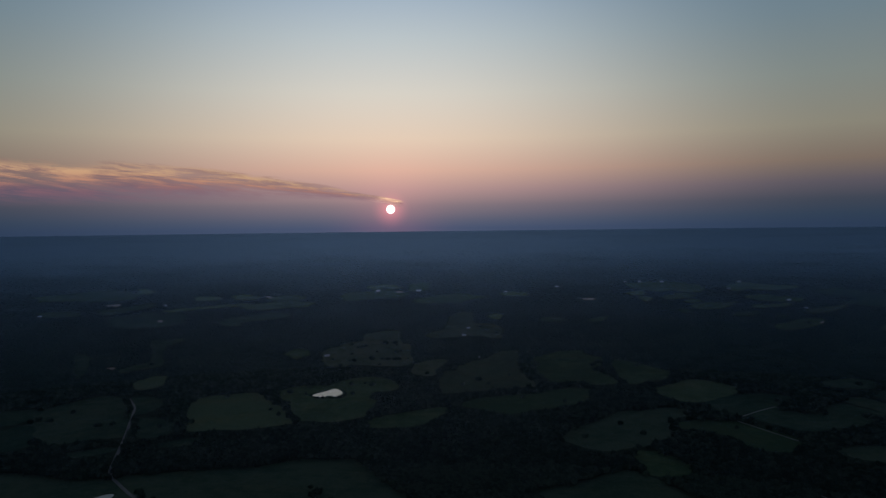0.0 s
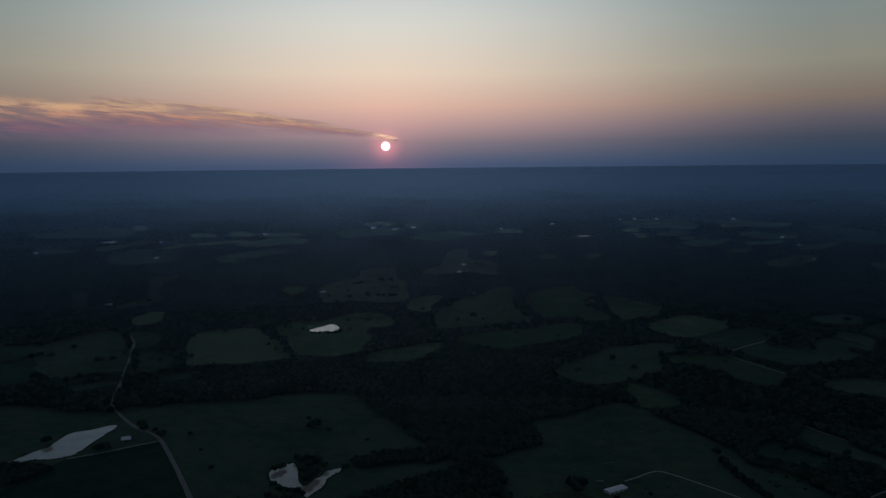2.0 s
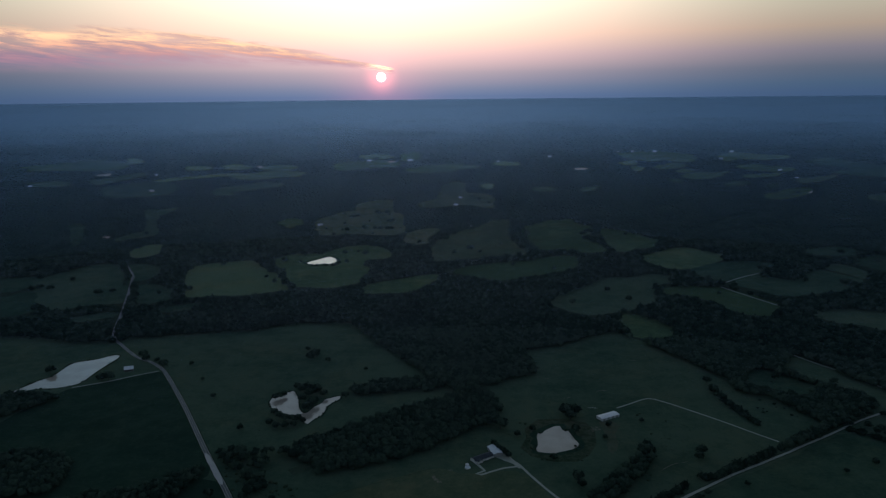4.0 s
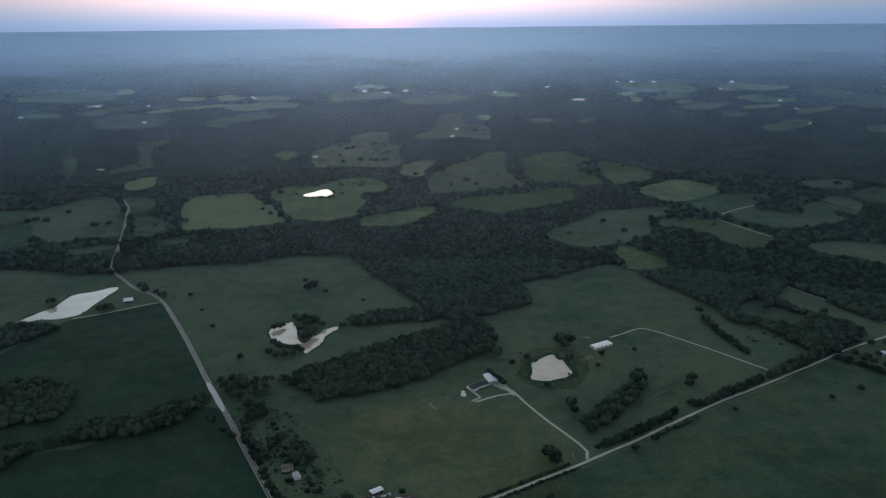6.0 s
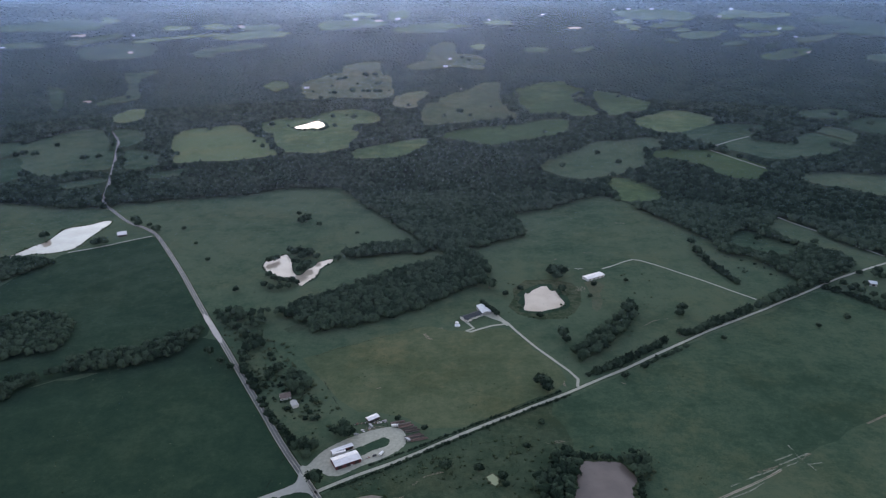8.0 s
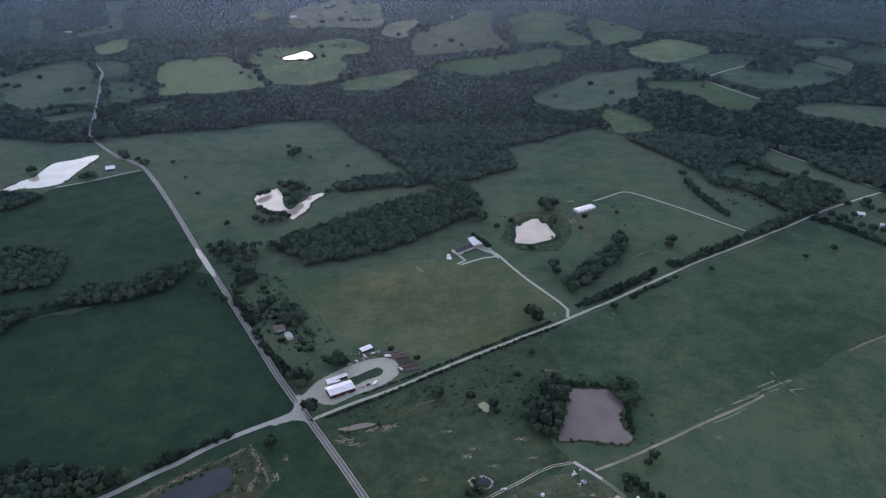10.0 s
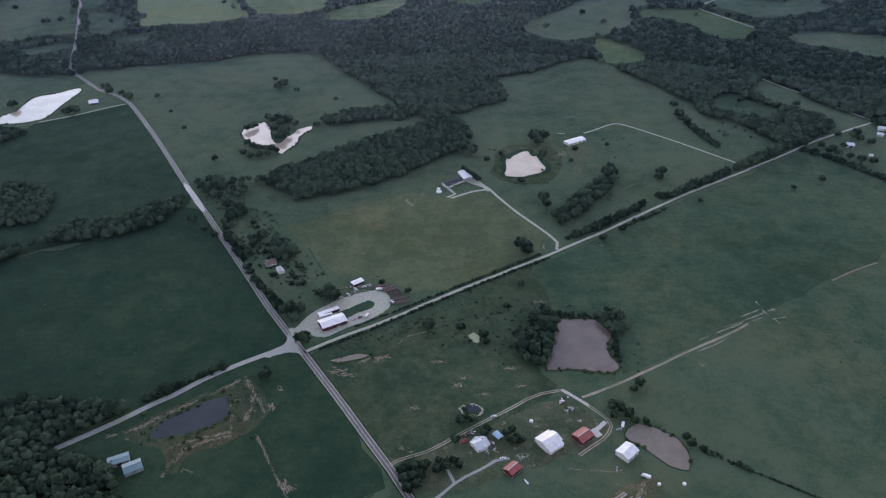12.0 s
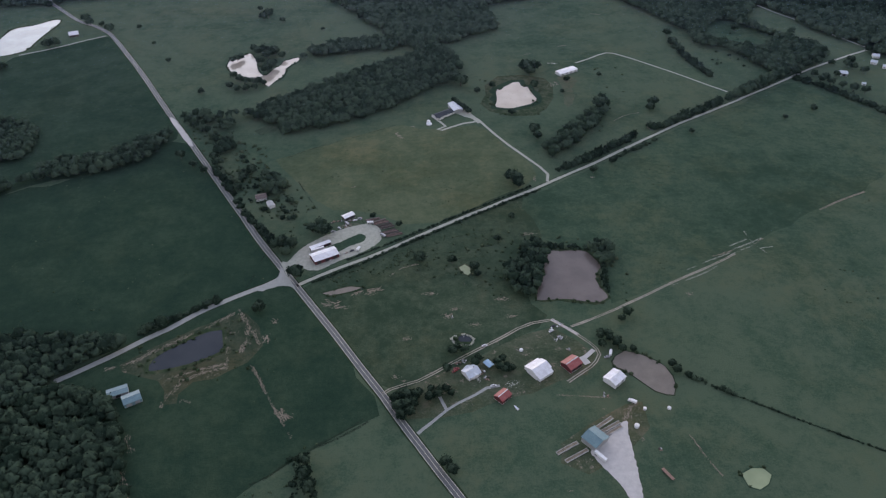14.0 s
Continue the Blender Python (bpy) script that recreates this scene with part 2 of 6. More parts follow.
ERODED = ground_cover("eroded_bank", (0.017, 0.033, 0.022), (0.028, 0.046, 0.029), (0.052, 0.066, 0.043), patch=0.06, olive=1.0, soil=(0.20, 0.17, 0.13), share=0.30)
FARMYARD = ground_cover("trodden_yard", (0.034, 0.054, 0.034), (0.056, 0.076, 0.046), (0.098, 0.108, 0.074), patch=0.06, olive=1.0, soil=(0.24, 0.21, 0.165), share=0.30)
TRACK = ground_cover("gravel_track", (0.10, 0.10, 0.075), (0.20, 0.19, 0.15), (0.30, 0.28, 0.23), patch=0.2, soil=(0.44, 0.40, 0.33), share=0.9)
BANK = ground_cover("pond_bank", (0.022, 0.040, 0.021), (0.038, 0.058, 0.032), (0.077, 0.085, 0.055), patch=0.12)
LEAF = leaves("oak_leaves", (0.008, 0.016, 0.011), (0.019, 0.034, 0.023), (0.046, 0.071, 0.047))
# far canopy: calmer speckle, leaf tones shifted bluer to imitate distance haze
LEAF_EVEN = leaves("hazed_far_canopy", (0.007, 0.015, 0.012), (0.015, 0.029, 0.023), (0.033, 0.055, 0.042), 0.12, False)
BRUSH = leaves("brush_leaves", (0.029, 0.046, 0.025), (0.045, 0.068, 0.038), (0.077, 0.098, 0.059))
BARK = plain("bark", (0.035, 0.028, 0.022), (0.09, 0.075, 0.06), 1.5)
ASPHALT = plain("worn_asphalt", (0.074, 0.079, 0.080), (0.124, 0.132, 0.132), 0.25, 0.8)
ASPHALT_PALE = plain("bleached_asphalt", (0.215, 0.225, 0.21), (0.31, 0.322, 0.30), 0.25, 0.8)
GRAVEL = plain("limestone_gravel", (0.24, 0.248, 0.205), (0.38, 0.393, 0.33), 0.3, 0.95)
CONCRETE = plain("concrete", (0.36, 0.35, 0.33), (0.50, 0.48, 0.45), 0.2, 0.8)
DIRT = plain("bare_clay", (0.11, 0.09, 0.065), (0.28, 0.24, 0.185), 0.35, 0.95)
PAINT_LINE = plain("road_paint", (0.45, 0.42, 0.34), (0.62, 0.60, 0.52), 2.0, 0.7)
# silty base colour, made paler to stand in for sky reflection
WATER = water("sky_tinted_water", (0.31, 0.27, 0.215), (0.37, 0.33, 0.265))
WATER_MUD = water("muddy_water", (0.105, 0.090, 0.080), (0.14, 0.12, 0.105), 0.12, 0.05)
WATER_ALGAE = water("algae_water", (0.20, 0.25, 0.14), (0.28, 0.33, 0.19), 0.4, 0.05)
WATER_DARK = water("dark_water", (0.014, 0.022, 0.028), (0.022, 0.030, 0.035), 0.06, 0.04)
SLUDGE = plain("dried_sludge", (0.13, 0.115, 0.095), (0.18, 0.16, 0.135), 0.1, 0.7)

# haze painted on a sheet: blue tint, denser with distance, lit by sky
def haze_paint(name, colour, reach):
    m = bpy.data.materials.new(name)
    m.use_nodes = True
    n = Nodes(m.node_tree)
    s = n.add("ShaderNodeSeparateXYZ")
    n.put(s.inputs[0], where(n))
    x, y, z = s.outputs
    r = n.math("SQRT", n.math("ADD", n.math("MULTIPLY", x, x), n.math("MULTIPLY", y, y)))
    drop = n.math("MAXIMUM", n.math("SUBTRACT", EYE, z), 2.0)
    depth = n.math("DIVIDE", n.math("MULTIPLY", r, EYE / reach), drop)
    # noise bands vary its opacity and tint, imitating drifts along far valleys
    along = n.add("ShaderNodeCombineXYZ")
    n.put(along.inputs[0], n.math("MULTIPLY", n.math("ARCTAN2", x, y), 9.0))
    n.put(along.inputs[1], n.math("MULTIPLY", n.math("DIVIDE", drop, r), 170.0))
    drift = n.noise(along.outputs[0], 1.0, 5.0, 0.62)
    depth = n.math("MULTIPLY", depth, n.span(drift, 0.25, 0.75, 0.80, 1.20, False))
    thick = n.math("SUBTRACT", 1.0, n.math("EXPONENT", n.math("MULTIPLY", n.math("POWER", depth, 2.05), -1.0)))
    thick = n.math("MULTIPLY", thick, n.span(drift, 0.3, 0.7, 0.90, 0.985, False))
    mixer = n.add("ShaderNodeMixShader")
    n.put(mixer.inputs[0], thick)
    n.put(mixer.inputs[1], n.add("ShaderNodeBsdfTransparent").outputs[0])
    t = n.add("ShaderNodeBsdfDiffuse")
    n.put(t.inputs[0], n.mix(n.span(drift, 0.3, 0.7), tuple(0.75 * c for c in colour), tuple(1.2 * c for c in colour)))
    # gloss stands in for low light that haze scatters forwards
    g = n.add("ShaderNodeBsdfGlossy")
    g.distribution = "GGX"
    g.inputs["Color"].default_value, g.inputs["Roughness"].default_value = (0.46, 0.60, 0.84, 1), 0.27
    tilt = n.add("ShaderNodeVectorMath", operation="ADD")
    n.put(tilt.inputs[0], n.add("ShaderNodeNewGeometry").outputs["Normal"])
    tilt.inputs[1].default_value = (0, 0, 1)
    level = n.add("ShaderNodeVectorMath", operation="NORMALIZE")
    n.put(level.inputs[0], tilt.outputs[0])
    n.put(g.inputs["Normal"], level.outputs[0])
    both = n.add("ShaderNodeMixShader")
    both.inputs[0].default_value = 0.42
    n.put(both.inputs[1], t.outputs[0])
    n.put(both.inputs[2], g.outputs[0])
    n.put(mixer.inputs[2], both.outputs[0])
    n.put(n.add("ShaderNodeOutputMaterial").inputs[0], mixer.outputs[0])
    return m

# ---- ground ----
RIM = 4880.0


def heights(x, y):
    """Flat farmland that lifts to wooded hills at eye level all round, the farthest in low ridges (numpy)."""
    far, a = np.hypot(x, y), np.arctan2(x, y)
    u = np.clip((far - 2400.0) / (RIM - 2400.0), 0, 1.2)
    ridge = 2.2 * np.sin(far / 41 + 5 * np.sin(a * 19) + 1.6 * np.sin(a * 47 + 1)) + 2.6 * np.sin(far / 67 - 4 * np.sin(a * 13 + 1) + np.sin(a * 71))
    return EYE * u ** 1.5 + ridge * np.clip((far - 3740.0) / 700.0, 0, 1)


def terrain(x, y):
    return float(heights(x, y))


def mesh_object(name, verts, faces, mat, parent=None, smooth=False):
    me = bpy.data.meshes.new(name)
    me.from_pydata([tuple(v) for v in verts], [], faces)
    me.materials.append(mat)
    if smooth:
        me.polygons.foreach_set("use_smooth", [True] * len(me.polygons))
    me.update()
    ob = new(name, me)
    if parent:
        ob.parent = parent
    return ob


def part(name, bm, mat, parent, label=""):
    me = bpy.data.meshes.new(name)
    bm.to_mesh(me)
    bm.free()
    me.materials.append(mat)
    ob = new(name, me)
    ob.parent = parent
    return tagged(ob, label)


def build_ground():
    rings = [0, 60, 150, 300, 500, 800, 1200, 1700, 2100, 2400] + list(range(2440, 3720, 40)) + list(range(3720, 4781, 20)) + [RIM + 60]
    seg = 480
    verts, faces = [(0, 0, 0)], []
    for r in rings[1:]:
        for k in range(seg):
            a = 2 * math.pi * k / seg
            x, y = r * math.cos(a), r * math.sin(a)
            verts.append((x, y, terrain(x, y) if r < RIM else EYE - 60))
    for k in range(seg):
        faces.append((0, 1 + k, 1 + (k + 1) % seg))
    for i in range(len(rings) - 2):
        a, b = 1 + i * seg, 1 + (i + 1) * seg
        for k in range(seg):
            faces.append((a + k, b + k, b + (k + 1) % seg, a + (k + 1) % seg))
    return tagged(mesh_object("ground", verts, faces, WOODFLOOR, smooth=True), "dark woodland and farmland ground rising to far hills", "ground", kind="structure")


build_ground()

from mathutils import geometry


def curve_through(points, closed, step):
    """Catmull-Rom line through the points, cut into pieces of about step metres."""
    p = [np.array(q, float) for q in points]
    n = len(p)
    out = []
    for i in range(n if closed else n - 1):
        if closed:
            a, b, c, d = p[i - 1], p[i], p[(i + 1) % n], p[(i + 2) % n]
        else:
            b, c = p[i], p[i + 1]
            a = p[i - 1] if i else 2 * b - c
            d = p[i + 2] if i + 2 < n else 2 * c - b
        k = max(1, min(12, int(np.hypot(*(c - b)) / step)))
        for j in range(k):
            t = j / k
            out.append(0.5 * (2 * b + (c - a) * t + (2 * a - 5 * b + 4 * c - d) * t * t + (3 * b - a - 3 * c + d) * t ** 3))
    if not closed:
        out.append(p[-1])
    return out


def sheet(name, outline, mat, lift, parent=None):
    """A flat patch inside the outline, laid on the ground."""
    far = max(math.hypot(*q) for q in outline) > 2300
    pts = [Vector(q) for q in outline]
    edges = [(i, (i + 1) % len(pts)) for i in range(len(pts))]
    if far:
        a = np.array([tuple(q) for q in outline])
        lo, hi = a.min(0), a.max(0)
        for x in np.arange(lo[0] + 20, hi[0], 40):
            for y in np.arange(lo[1] + 20, hi[1], 40):
                pts.append(Vector((x, y)))
    v, _, f, *_ = geometry.delaunay_2d_cdt(pts, edges, [], 1, 0.01)
    used = sorted({i for q in f for i in q})
    order = {i: k for k, i in enumerate(used)}
    if far:
        lift = 0.8 + lift * 4
    verts = [(v[i][0], v[i][1], terrain(v[i][0], v[i][1]) + lift) for i in used]
    return mesh_object(name, verts, [[order[i] for i in q] for q in f], mat, parent)


def ribbon(name, line, wide, mat, lift, ragged=0.0, parent=None, side=0.0):
    verts, faces = [], []
    rnd = random.Random(len(line) * 7 + int(wide * 10))
    for i, p in enumerate(line):
        d = line[min(i + 1, len(line) - 1)] - line[max(i - 1, 0)]
        d = d / max(np.hypot(*d), 1e-6)
        nrm = np.array((-d[1], d[0]))
        for s in (-0.5, 0.5):
            q = p + nrm * (s * wide + side + rnd.uniform(-ragged, ragged))
            verts.append((q[0], q[1], terrain(*q) + lift))
        if i:
            k = 2 * i
            faces.append((k - 2, k, k + 1, k - 1))
    return mesh_object(name, verts, faces, mat, parent)


OPEN = []    # outlines without trees
WOODS = []   # outlines with trees inside open land
BARE = []    # roads, yards and water: never a tree

SHORES = []  # pond outlines and their banks
# ---- fields, woods, ponds and roads: outlines in metres ----
def field(outline, mat, label, lift=0.05, clear=True):
    if clear:
        OPEN.append(outline)
        if len(outline) <= 40:
            lift += 0.0006 * len(OPEN)   # neighbours never share one plane
    n = len(outline)
    flip = 1 if sum(outline[i][0] * outline[(i + 1) % n][1] - outline[(i + 1) % n][0] * outline[i][1] for i in range(n)) > 0 else -1
    rnd = random.Random(n * 31 + int(abs(outline[0][0])))
    line = []
    for i in range(n):
        a, b = np.array(outline[i], float), np.array(outline[(i + 1) % n], float)
        d = b - a
        size = max(np.hypot(*d), 1e-6)
        out = np.array((d[1], -d[0])) / size * flip
        k = max(1, min(10, int(size / 22)))
        for j in range(k):
            line.append(a + d * ((j + 0.3) / k) + out * ((9.0 if clear else 0.0) + rnd.uniform(-4, 4)))
    return tagged(sheet("pasture", line, mat, lift), label, "field", kind="structure")


def wood(outline, dense=1.0):
    WOODS.append((outline, dense))


field([(-1008, 1811), (-1001, 1870), (-976, 1925), (-954, 1977), (-931, 1997), (-893, 1980), (-866, 1951), (-823, 1872), (-776, 1780), (-737, 1671), (-711, 1597), (-729, 1584), (-761, 1585), (-793, 1573), (-804, 1556), (-823, 1544), (-868, 1560), (-904, 1607), (-922, 1617), (-949, 1657), (-981, 1736)], GRASS, "dull green pasture behind tree lines")
field([(-1180, 1815), (-1102, 1828), (-1068, 1844), (-1026, 1847), (-1010, 1793), (-1003, 1749), (-1014, 1717), (-1033, 1703), (-1107, 1691)], GRASS, "dull green pasture behind tree lines")
field([(-1070, 1630), (-1002, 1646), (-991, 1675), (-981, 1705), (-953, 1673), (-922, 1608), (-887, 1561), (-883, 1517), (-918, 1494), (-982, 1481)], GRASS, "dull green pasture behind tree lines")
field([(-852, 1978), (-817, 1982), (-774, 1973), (-746, 1931), (-733, 1879), (-735, 1836), (-743, 1807), (-761, 1779), (-776, 1809), (-808, 1889)], GRASS, "dull green pasture behind tree lines")
field([(-733, 1733), (-721, 1765), (-675, 1735), (-632, 1701), (-614, 1654), (-613, 1615), (-640, 1588), (-666, 1585), (-692, 1619)], GRASS, "dull green pasture behind tree lines")
field([(-913, 2121), (-917, 2202), (-900, 2250), (-859, 2257), (-834, 2172), (-831, 2115), (-845, 2078), (-858, 2071), (-878, 2080)], GRASS_FAR, "light green hay meadow enclosed by woods")
field([(-776, 1471), (-747, 1485), (-720, 1505), (-690, 1520), (-685, 1494), (-707, 1475), (-729, 1456), (-757, 1454)], GRASS, "dull green pasture behind tree lines")
field([(-618, 1529), (-578, 1549), (-549, 1574), (-516, 1568), (-532, 1537), (-570, 1522), (-596, 1511)], GRASS, "dull green pasture behind tree lines")
field([(-641, 1801), (-654, 1861), (-657, 1919), (-643, 1971), (-599, 1983), (-534, 2014), (-508, 1991), (-477, 1934), (-424, 1847), (-377, 1757), (-350, 1700), (-383, 1681), (-420, 1668), (-443, 1654), (-480, 1646), (-522, 1654), (-556, 1636), (-580, 1632), (-613, 1715)], GRASS_FAR, "light green hay meadow enclosed by woods")
field([(-465, 2009), (-429, 2066), (-410, 2095), (-334, 2083), (-308, 2136), (-280, 2184), (-215, 2214), (-177, 2177), (-149, 2134), (-126, 2084), (-142, 2025), (-173, 2012), (-198, 2021), (-204, 1972), (-199, 1917), (-171, 1882), (-182, 1845), (-197, 1816), (-190, 1774), (-214, 1736), (-239, 1710), (-279, 1707), (-299, 1703), (-315, 1720), (-337, 1710), (-375, 1785), (-411, 1859), (-444, 1932)], GRASS_FAR, "light green hay meadow enclosed by woods")
field([(-188, 1681), (-159, 1733), (-105, 1769), (-64, 1790), (-21, 1817), (19, 1815), (0, 1774), (-28, 1736), (-41, 1693), (-73, 1659), (-99, 1645), (-124, 1656), (-151, 1638)], GRASS_FAR, "light green hay meadow enclosed by woods")
field([(-426, 2517), (-432, 2597), (-396, 2661), (-361, 2710), (-313, 2751), (-307, 2841), (-271, 2883), (-206, 2907), (-168, 2898), (-172, 2798), (-154, 2732), (-120, 2673), (-113, 2549), (-99, 2490), (-110, 2421), (-136, 2375), (-193, 2389), (-268, 2403), (-307, 2414), (-349, 2380), (-396, 2409)], GRASS_PALE, "dry olive pasture dotted with trees")
field([(-96, 2402), (-54, 2454), (-6, 2485), (12, 2432), (-21, 2337), (-28, 2245), (-50, 2202), (-86, 2249), (-113, 2278)], GRASS_PALE, "dry olive pasture dotted with trees")
field([(-563, 2572), (-534, 2628), (-497, 2629), (-473, 2589), (-487, 2533), (-499, 2493), (-530, 2525)], GRASS_FAR, "light green hay meadow enclosed by woods")
field([(-20, 2101), (-12, 2183), (-7, 2261), (30, 2334), (88, 2427), (149, 2492), (182, 2556), (225, 2586), (269, 2591), (251, 2484), (235, 2378), (236, 2253), (240, 2165), (252, 2123), (264, 2082), (252, 2044), (210, 2032), (163, 2042), (129, 2015), (89, 2010), (49, 1998), (9, 1972), (-15, 2009)], GRASS_PALE, "dry olive pasture dotted with trees")
field([(30, 1845), (53, 1875), (99, 1911), (154, 1935), (210, 1952), (257, 1956), (310, 2003), (353, 2022), (385, 2020), (397, 1976), (384, 1907), (363, 1902), (341, 1857), (300, 1834), (260, 1812), (223, 1802), (192, 1780), (168, 1747), (142, 1772), (114, 1785), (80, 1817)], GRASS_FAR, "light green hay meadow enclosed by woods")
field([(278, 2345), (285, 2438), (312, 2479), (356, 2517), (402, 2562), (453, 2564), (491, 2576), (482, 2504), (531, 2457), (516, 2356), (481, 2350), (461, 2265), (488, 2209), (497, 2131), (500, 2082), (433, 2063), (405, 2088), (369, 2115), (329, 2110), (307, 2119), (299, 2187), (285, 2250)], GRASS_FAR, "light green hay meadow enclosed by woods")
field([(541, 2389), (563, 2429), (611, 2390), (650, 2326), (680, 2268), (690, 2212), (664, 2153), (611, 2115), (589, 2125), (562, 2086), (522, 2057), (525, 2121), (529, 2233)], GRASS_FAR, "light green hay meadow enclosed by woods")
field([(577, 2000), (624, 2042), (680, 2094), (731, 2123), (762, 2088), (785, 2039), (814, 2000), (777, 1951), (720, 1899), (669, 1863), (634, 1846), (611, 1866), (593, 1907), (578, 1936)], GRASS_FAR, "light green hay meadow enclosed by woods")
field([(657, 1825), (703, 1874), (769, 1910), (840, 1933), (879, 1916), (897, 1881), (869, 1837), (821, 1815), (816, 1785), (748, 1741), (707, 1715), (684, 1740), (672, 1764), (665, 1794)], GRASS, "dull green pasture behind tree lines")
field([(719, 1704), (757, 1729), (813, 1761), (833, 1742), (852, 1707), (899, 1733), (954, 1788), (990, 1817), (1004, 1773), (1024, 1731), (1030, 1691), (989, 1666), (934, 1627), (877, 1605), (855, 1601), (814, 1584), (777, 1581), (762, 1612), (738, 1649), (720, 1671)], GRASS, "dull green pasture behind tree lines")
field([(1012, 1854), (1062, 1884), (1085, 1843), (1091, 1774), (1049, 1712), (1043, 1765), (1023, 1809)], GRASS, "dull green pasture behind tree lines")
field([(1052, 2053), (1115, 2081), (1192, 2099), (1211, 2058), (1189, 1997), (1139, 1971), (1101, 1988), (1062, 2006)], GRASS, "dull green pasture behind tree lines")
field([(252, 1567), (284, 1604), (324, 1646), (374, 1696), (412, 1744), (438, 1766), (472, 1758), (521, 1784), (565, 1788), (594, 1774), (574, 1723), (540, 1703), (517, 1693), (502, 1652), (505, 1621), (489, 1564), (453, 1533), (429, 1512), (402, 1479), (378, 1480), (350, 1465), (318, 1450), (297, 1468), (279, 1499), (258, 1522)], GRASS, "dull green pasture behind tree lines")
field([(369, 1432), (386, 1439), (412, 1450), (428, 1421), (448, 1389), (461, 1351), (451, 1327), (428, 1304), (406, 1302), (386, 1309), (368, 1300), (372, 1338), (373, 1385)], GRASS_FAR, "light green hay meadow enclosed by woods")
field([(515, 1641), (554, 1659), (594, 1678), (610, 1667), (641, 1660), (675, 1642), (694, 1605), (714, 1561), (734, 1518), (736, 1496), (712, 1463), (687, 1439), (655, 1433), (636, 1467), (617, 1489), (621, 1533), (605, 1557), (590, 1587), (551, 1608), (519, 1610)], GRASS_FAR, "light green hay meadow enclosed by woods")
field([(766, 1443), (805, 1462), (854, 1464), (896, 1453), (942, 1434), (995, 1419), (915, 1294), (870, 1313), (854, 1339), (838, 1369), (803, 1378), (786, 1402)], GRASS, "dull green pasture behind tree lines")
field([(1124, 1915), (1224, 1980), (1258, 1963), (1324, 1937), (1223, 1778), (1150, 1783), (1129, 1815)], GRASS, "dull green pasture behind tree lines")
field([(-1090, 2698), (-1041, 2712), (-1015, 2715), (-980, 2765), (-977, 2742), (-1008, 2662), (-1005, 2609), (-962, 2500), (-926, 2414), (-956, 2354), (-995, 2337), (-1007, 2301), (-1039, 2314), (-1011, 2380), (-982, 2425), (-1003, 2497), (-1044, 2605)], GRASS, "dull green pasture behind tree lines")
field([(-1266, 2498), (-1230, 2503), (-1204, 2477), (-1164, 2397), (-1138, 2308), (-1115, 2219), (-1150, 2273), (-1208, 2371)], GRASS, "dull green pasture behind tree lines")
field([(-1801, 3199), (-1735, 3255), (-1647, 3327), (-1570, 3376), (-1483, 3408), (-1400, 3354), (-1386, 3284), (-1465, 3239), (-1548, 3210), (-1677, 3183), (-1751, 3144)], GRASS_FAR, "light green hay meadow enclosed by woods")
field([(-1444, 3436), (-1400, 3456), (-1350, 3421), (-1361, 3381), (-1399, 3363)], GRASS_FAR, "light green hay meadow enclosed by woods")
field([(-1670, 2981), (-1598, 3016), (-1508, 3039), (-1491, 3001), (-1551, 2962), (-1625, 2935)], GRASS, "dull green pasture behind tree lines")
field([(-1373, 2985), (-1311, 3056), (-1235, 3096), (-1122, 3107), (-1074, 3063), (-1068, 2972), (-1133, 2905), (-1203, 2886), (-1248, 2863), (-1314, 2867)], GRASS, "dull green pasture behind tree lines")
field([(-1229, 3114), (-1135, 3183), (-1033, 3243), (-901, 3297), (-848, 3285), (-937, 3247), (-1064, 3185), (-1161, 3118)], GRASS_FAR, "light green hay meadow enclosed by woods")
field([(-1463, 3066), (-1346, 3178), (-1287, 3243), (-1264, 3212), (-1309, 3142), (-1399, 3021)], GRASS, "dull green pasture behind tree lines")
field([(-1151, 3350), (-1099, 3386), (-1024, 3389), (-1024, 3343), (-1114, 3311)], GRASS_FAR, "light green hay meadow enclosed by woods")
field([(-992, 3412), (-935, 3439), (-854, 3422), (-867, 3365), (-952, 3354)], GRASS_FAR, "light green hay meadow enclosed by woods")
field([(-900, 3243), (-828, 3305), (-736, 3342), (-662, 3348), (-590, 3335), (-601, 3280), (-695, 3255), (-783, 3212), (-879, 3210)], GRASS_FAR, "light green hay meadow enclosed by woods")
field([(-825, 3406), (-732, 3453), (-638, 3433), (-667, 3376), (-791, 3364)], GRASS_FAR, "light green hay meadow enclosed by woods")
field([(-929, 2998), (-889, 3062), (-830, 3102), (-749, 3162), (-638, 3145), (-667, 3108), (-772, 3056), (-832, 3017), (-820, 2968), (-892, 2944)], GRASS, "dull green pasture behind tree lines")
field([(-481, 3453), (-455, 3520), (-325, 3553), (-191, 3544), (-162, 3486), (-213, 3449), (-315, 3430), (-414, 3390), (-465, 3388)], GRASS_FAR, "light green hay meadow enclosed by woods")
field([(-169, 3671), (-115, 3709), (-59, 3688), (-71, 3610), (-124, 3553), (-164, 3553), (-180, 3612)], GRASS_FAR, "light green hay meadow enclosed by woods")
field([(-158, 3383), (-108, 3429), (-30, 3474), (62, 3507), (153, 3463), (217, 3439), (99, 3401), (98, 3354), (-4, 3341), (-106, 3354)], GRASS_FAR, "light green hay meadow enclosed by woods")
field([(-386, 3639), (-279, 3670), (-195, 3631), (-247, 3592), (-341, 3581)], GRASS_FAR, "light green hay meadow enclosed by woods")
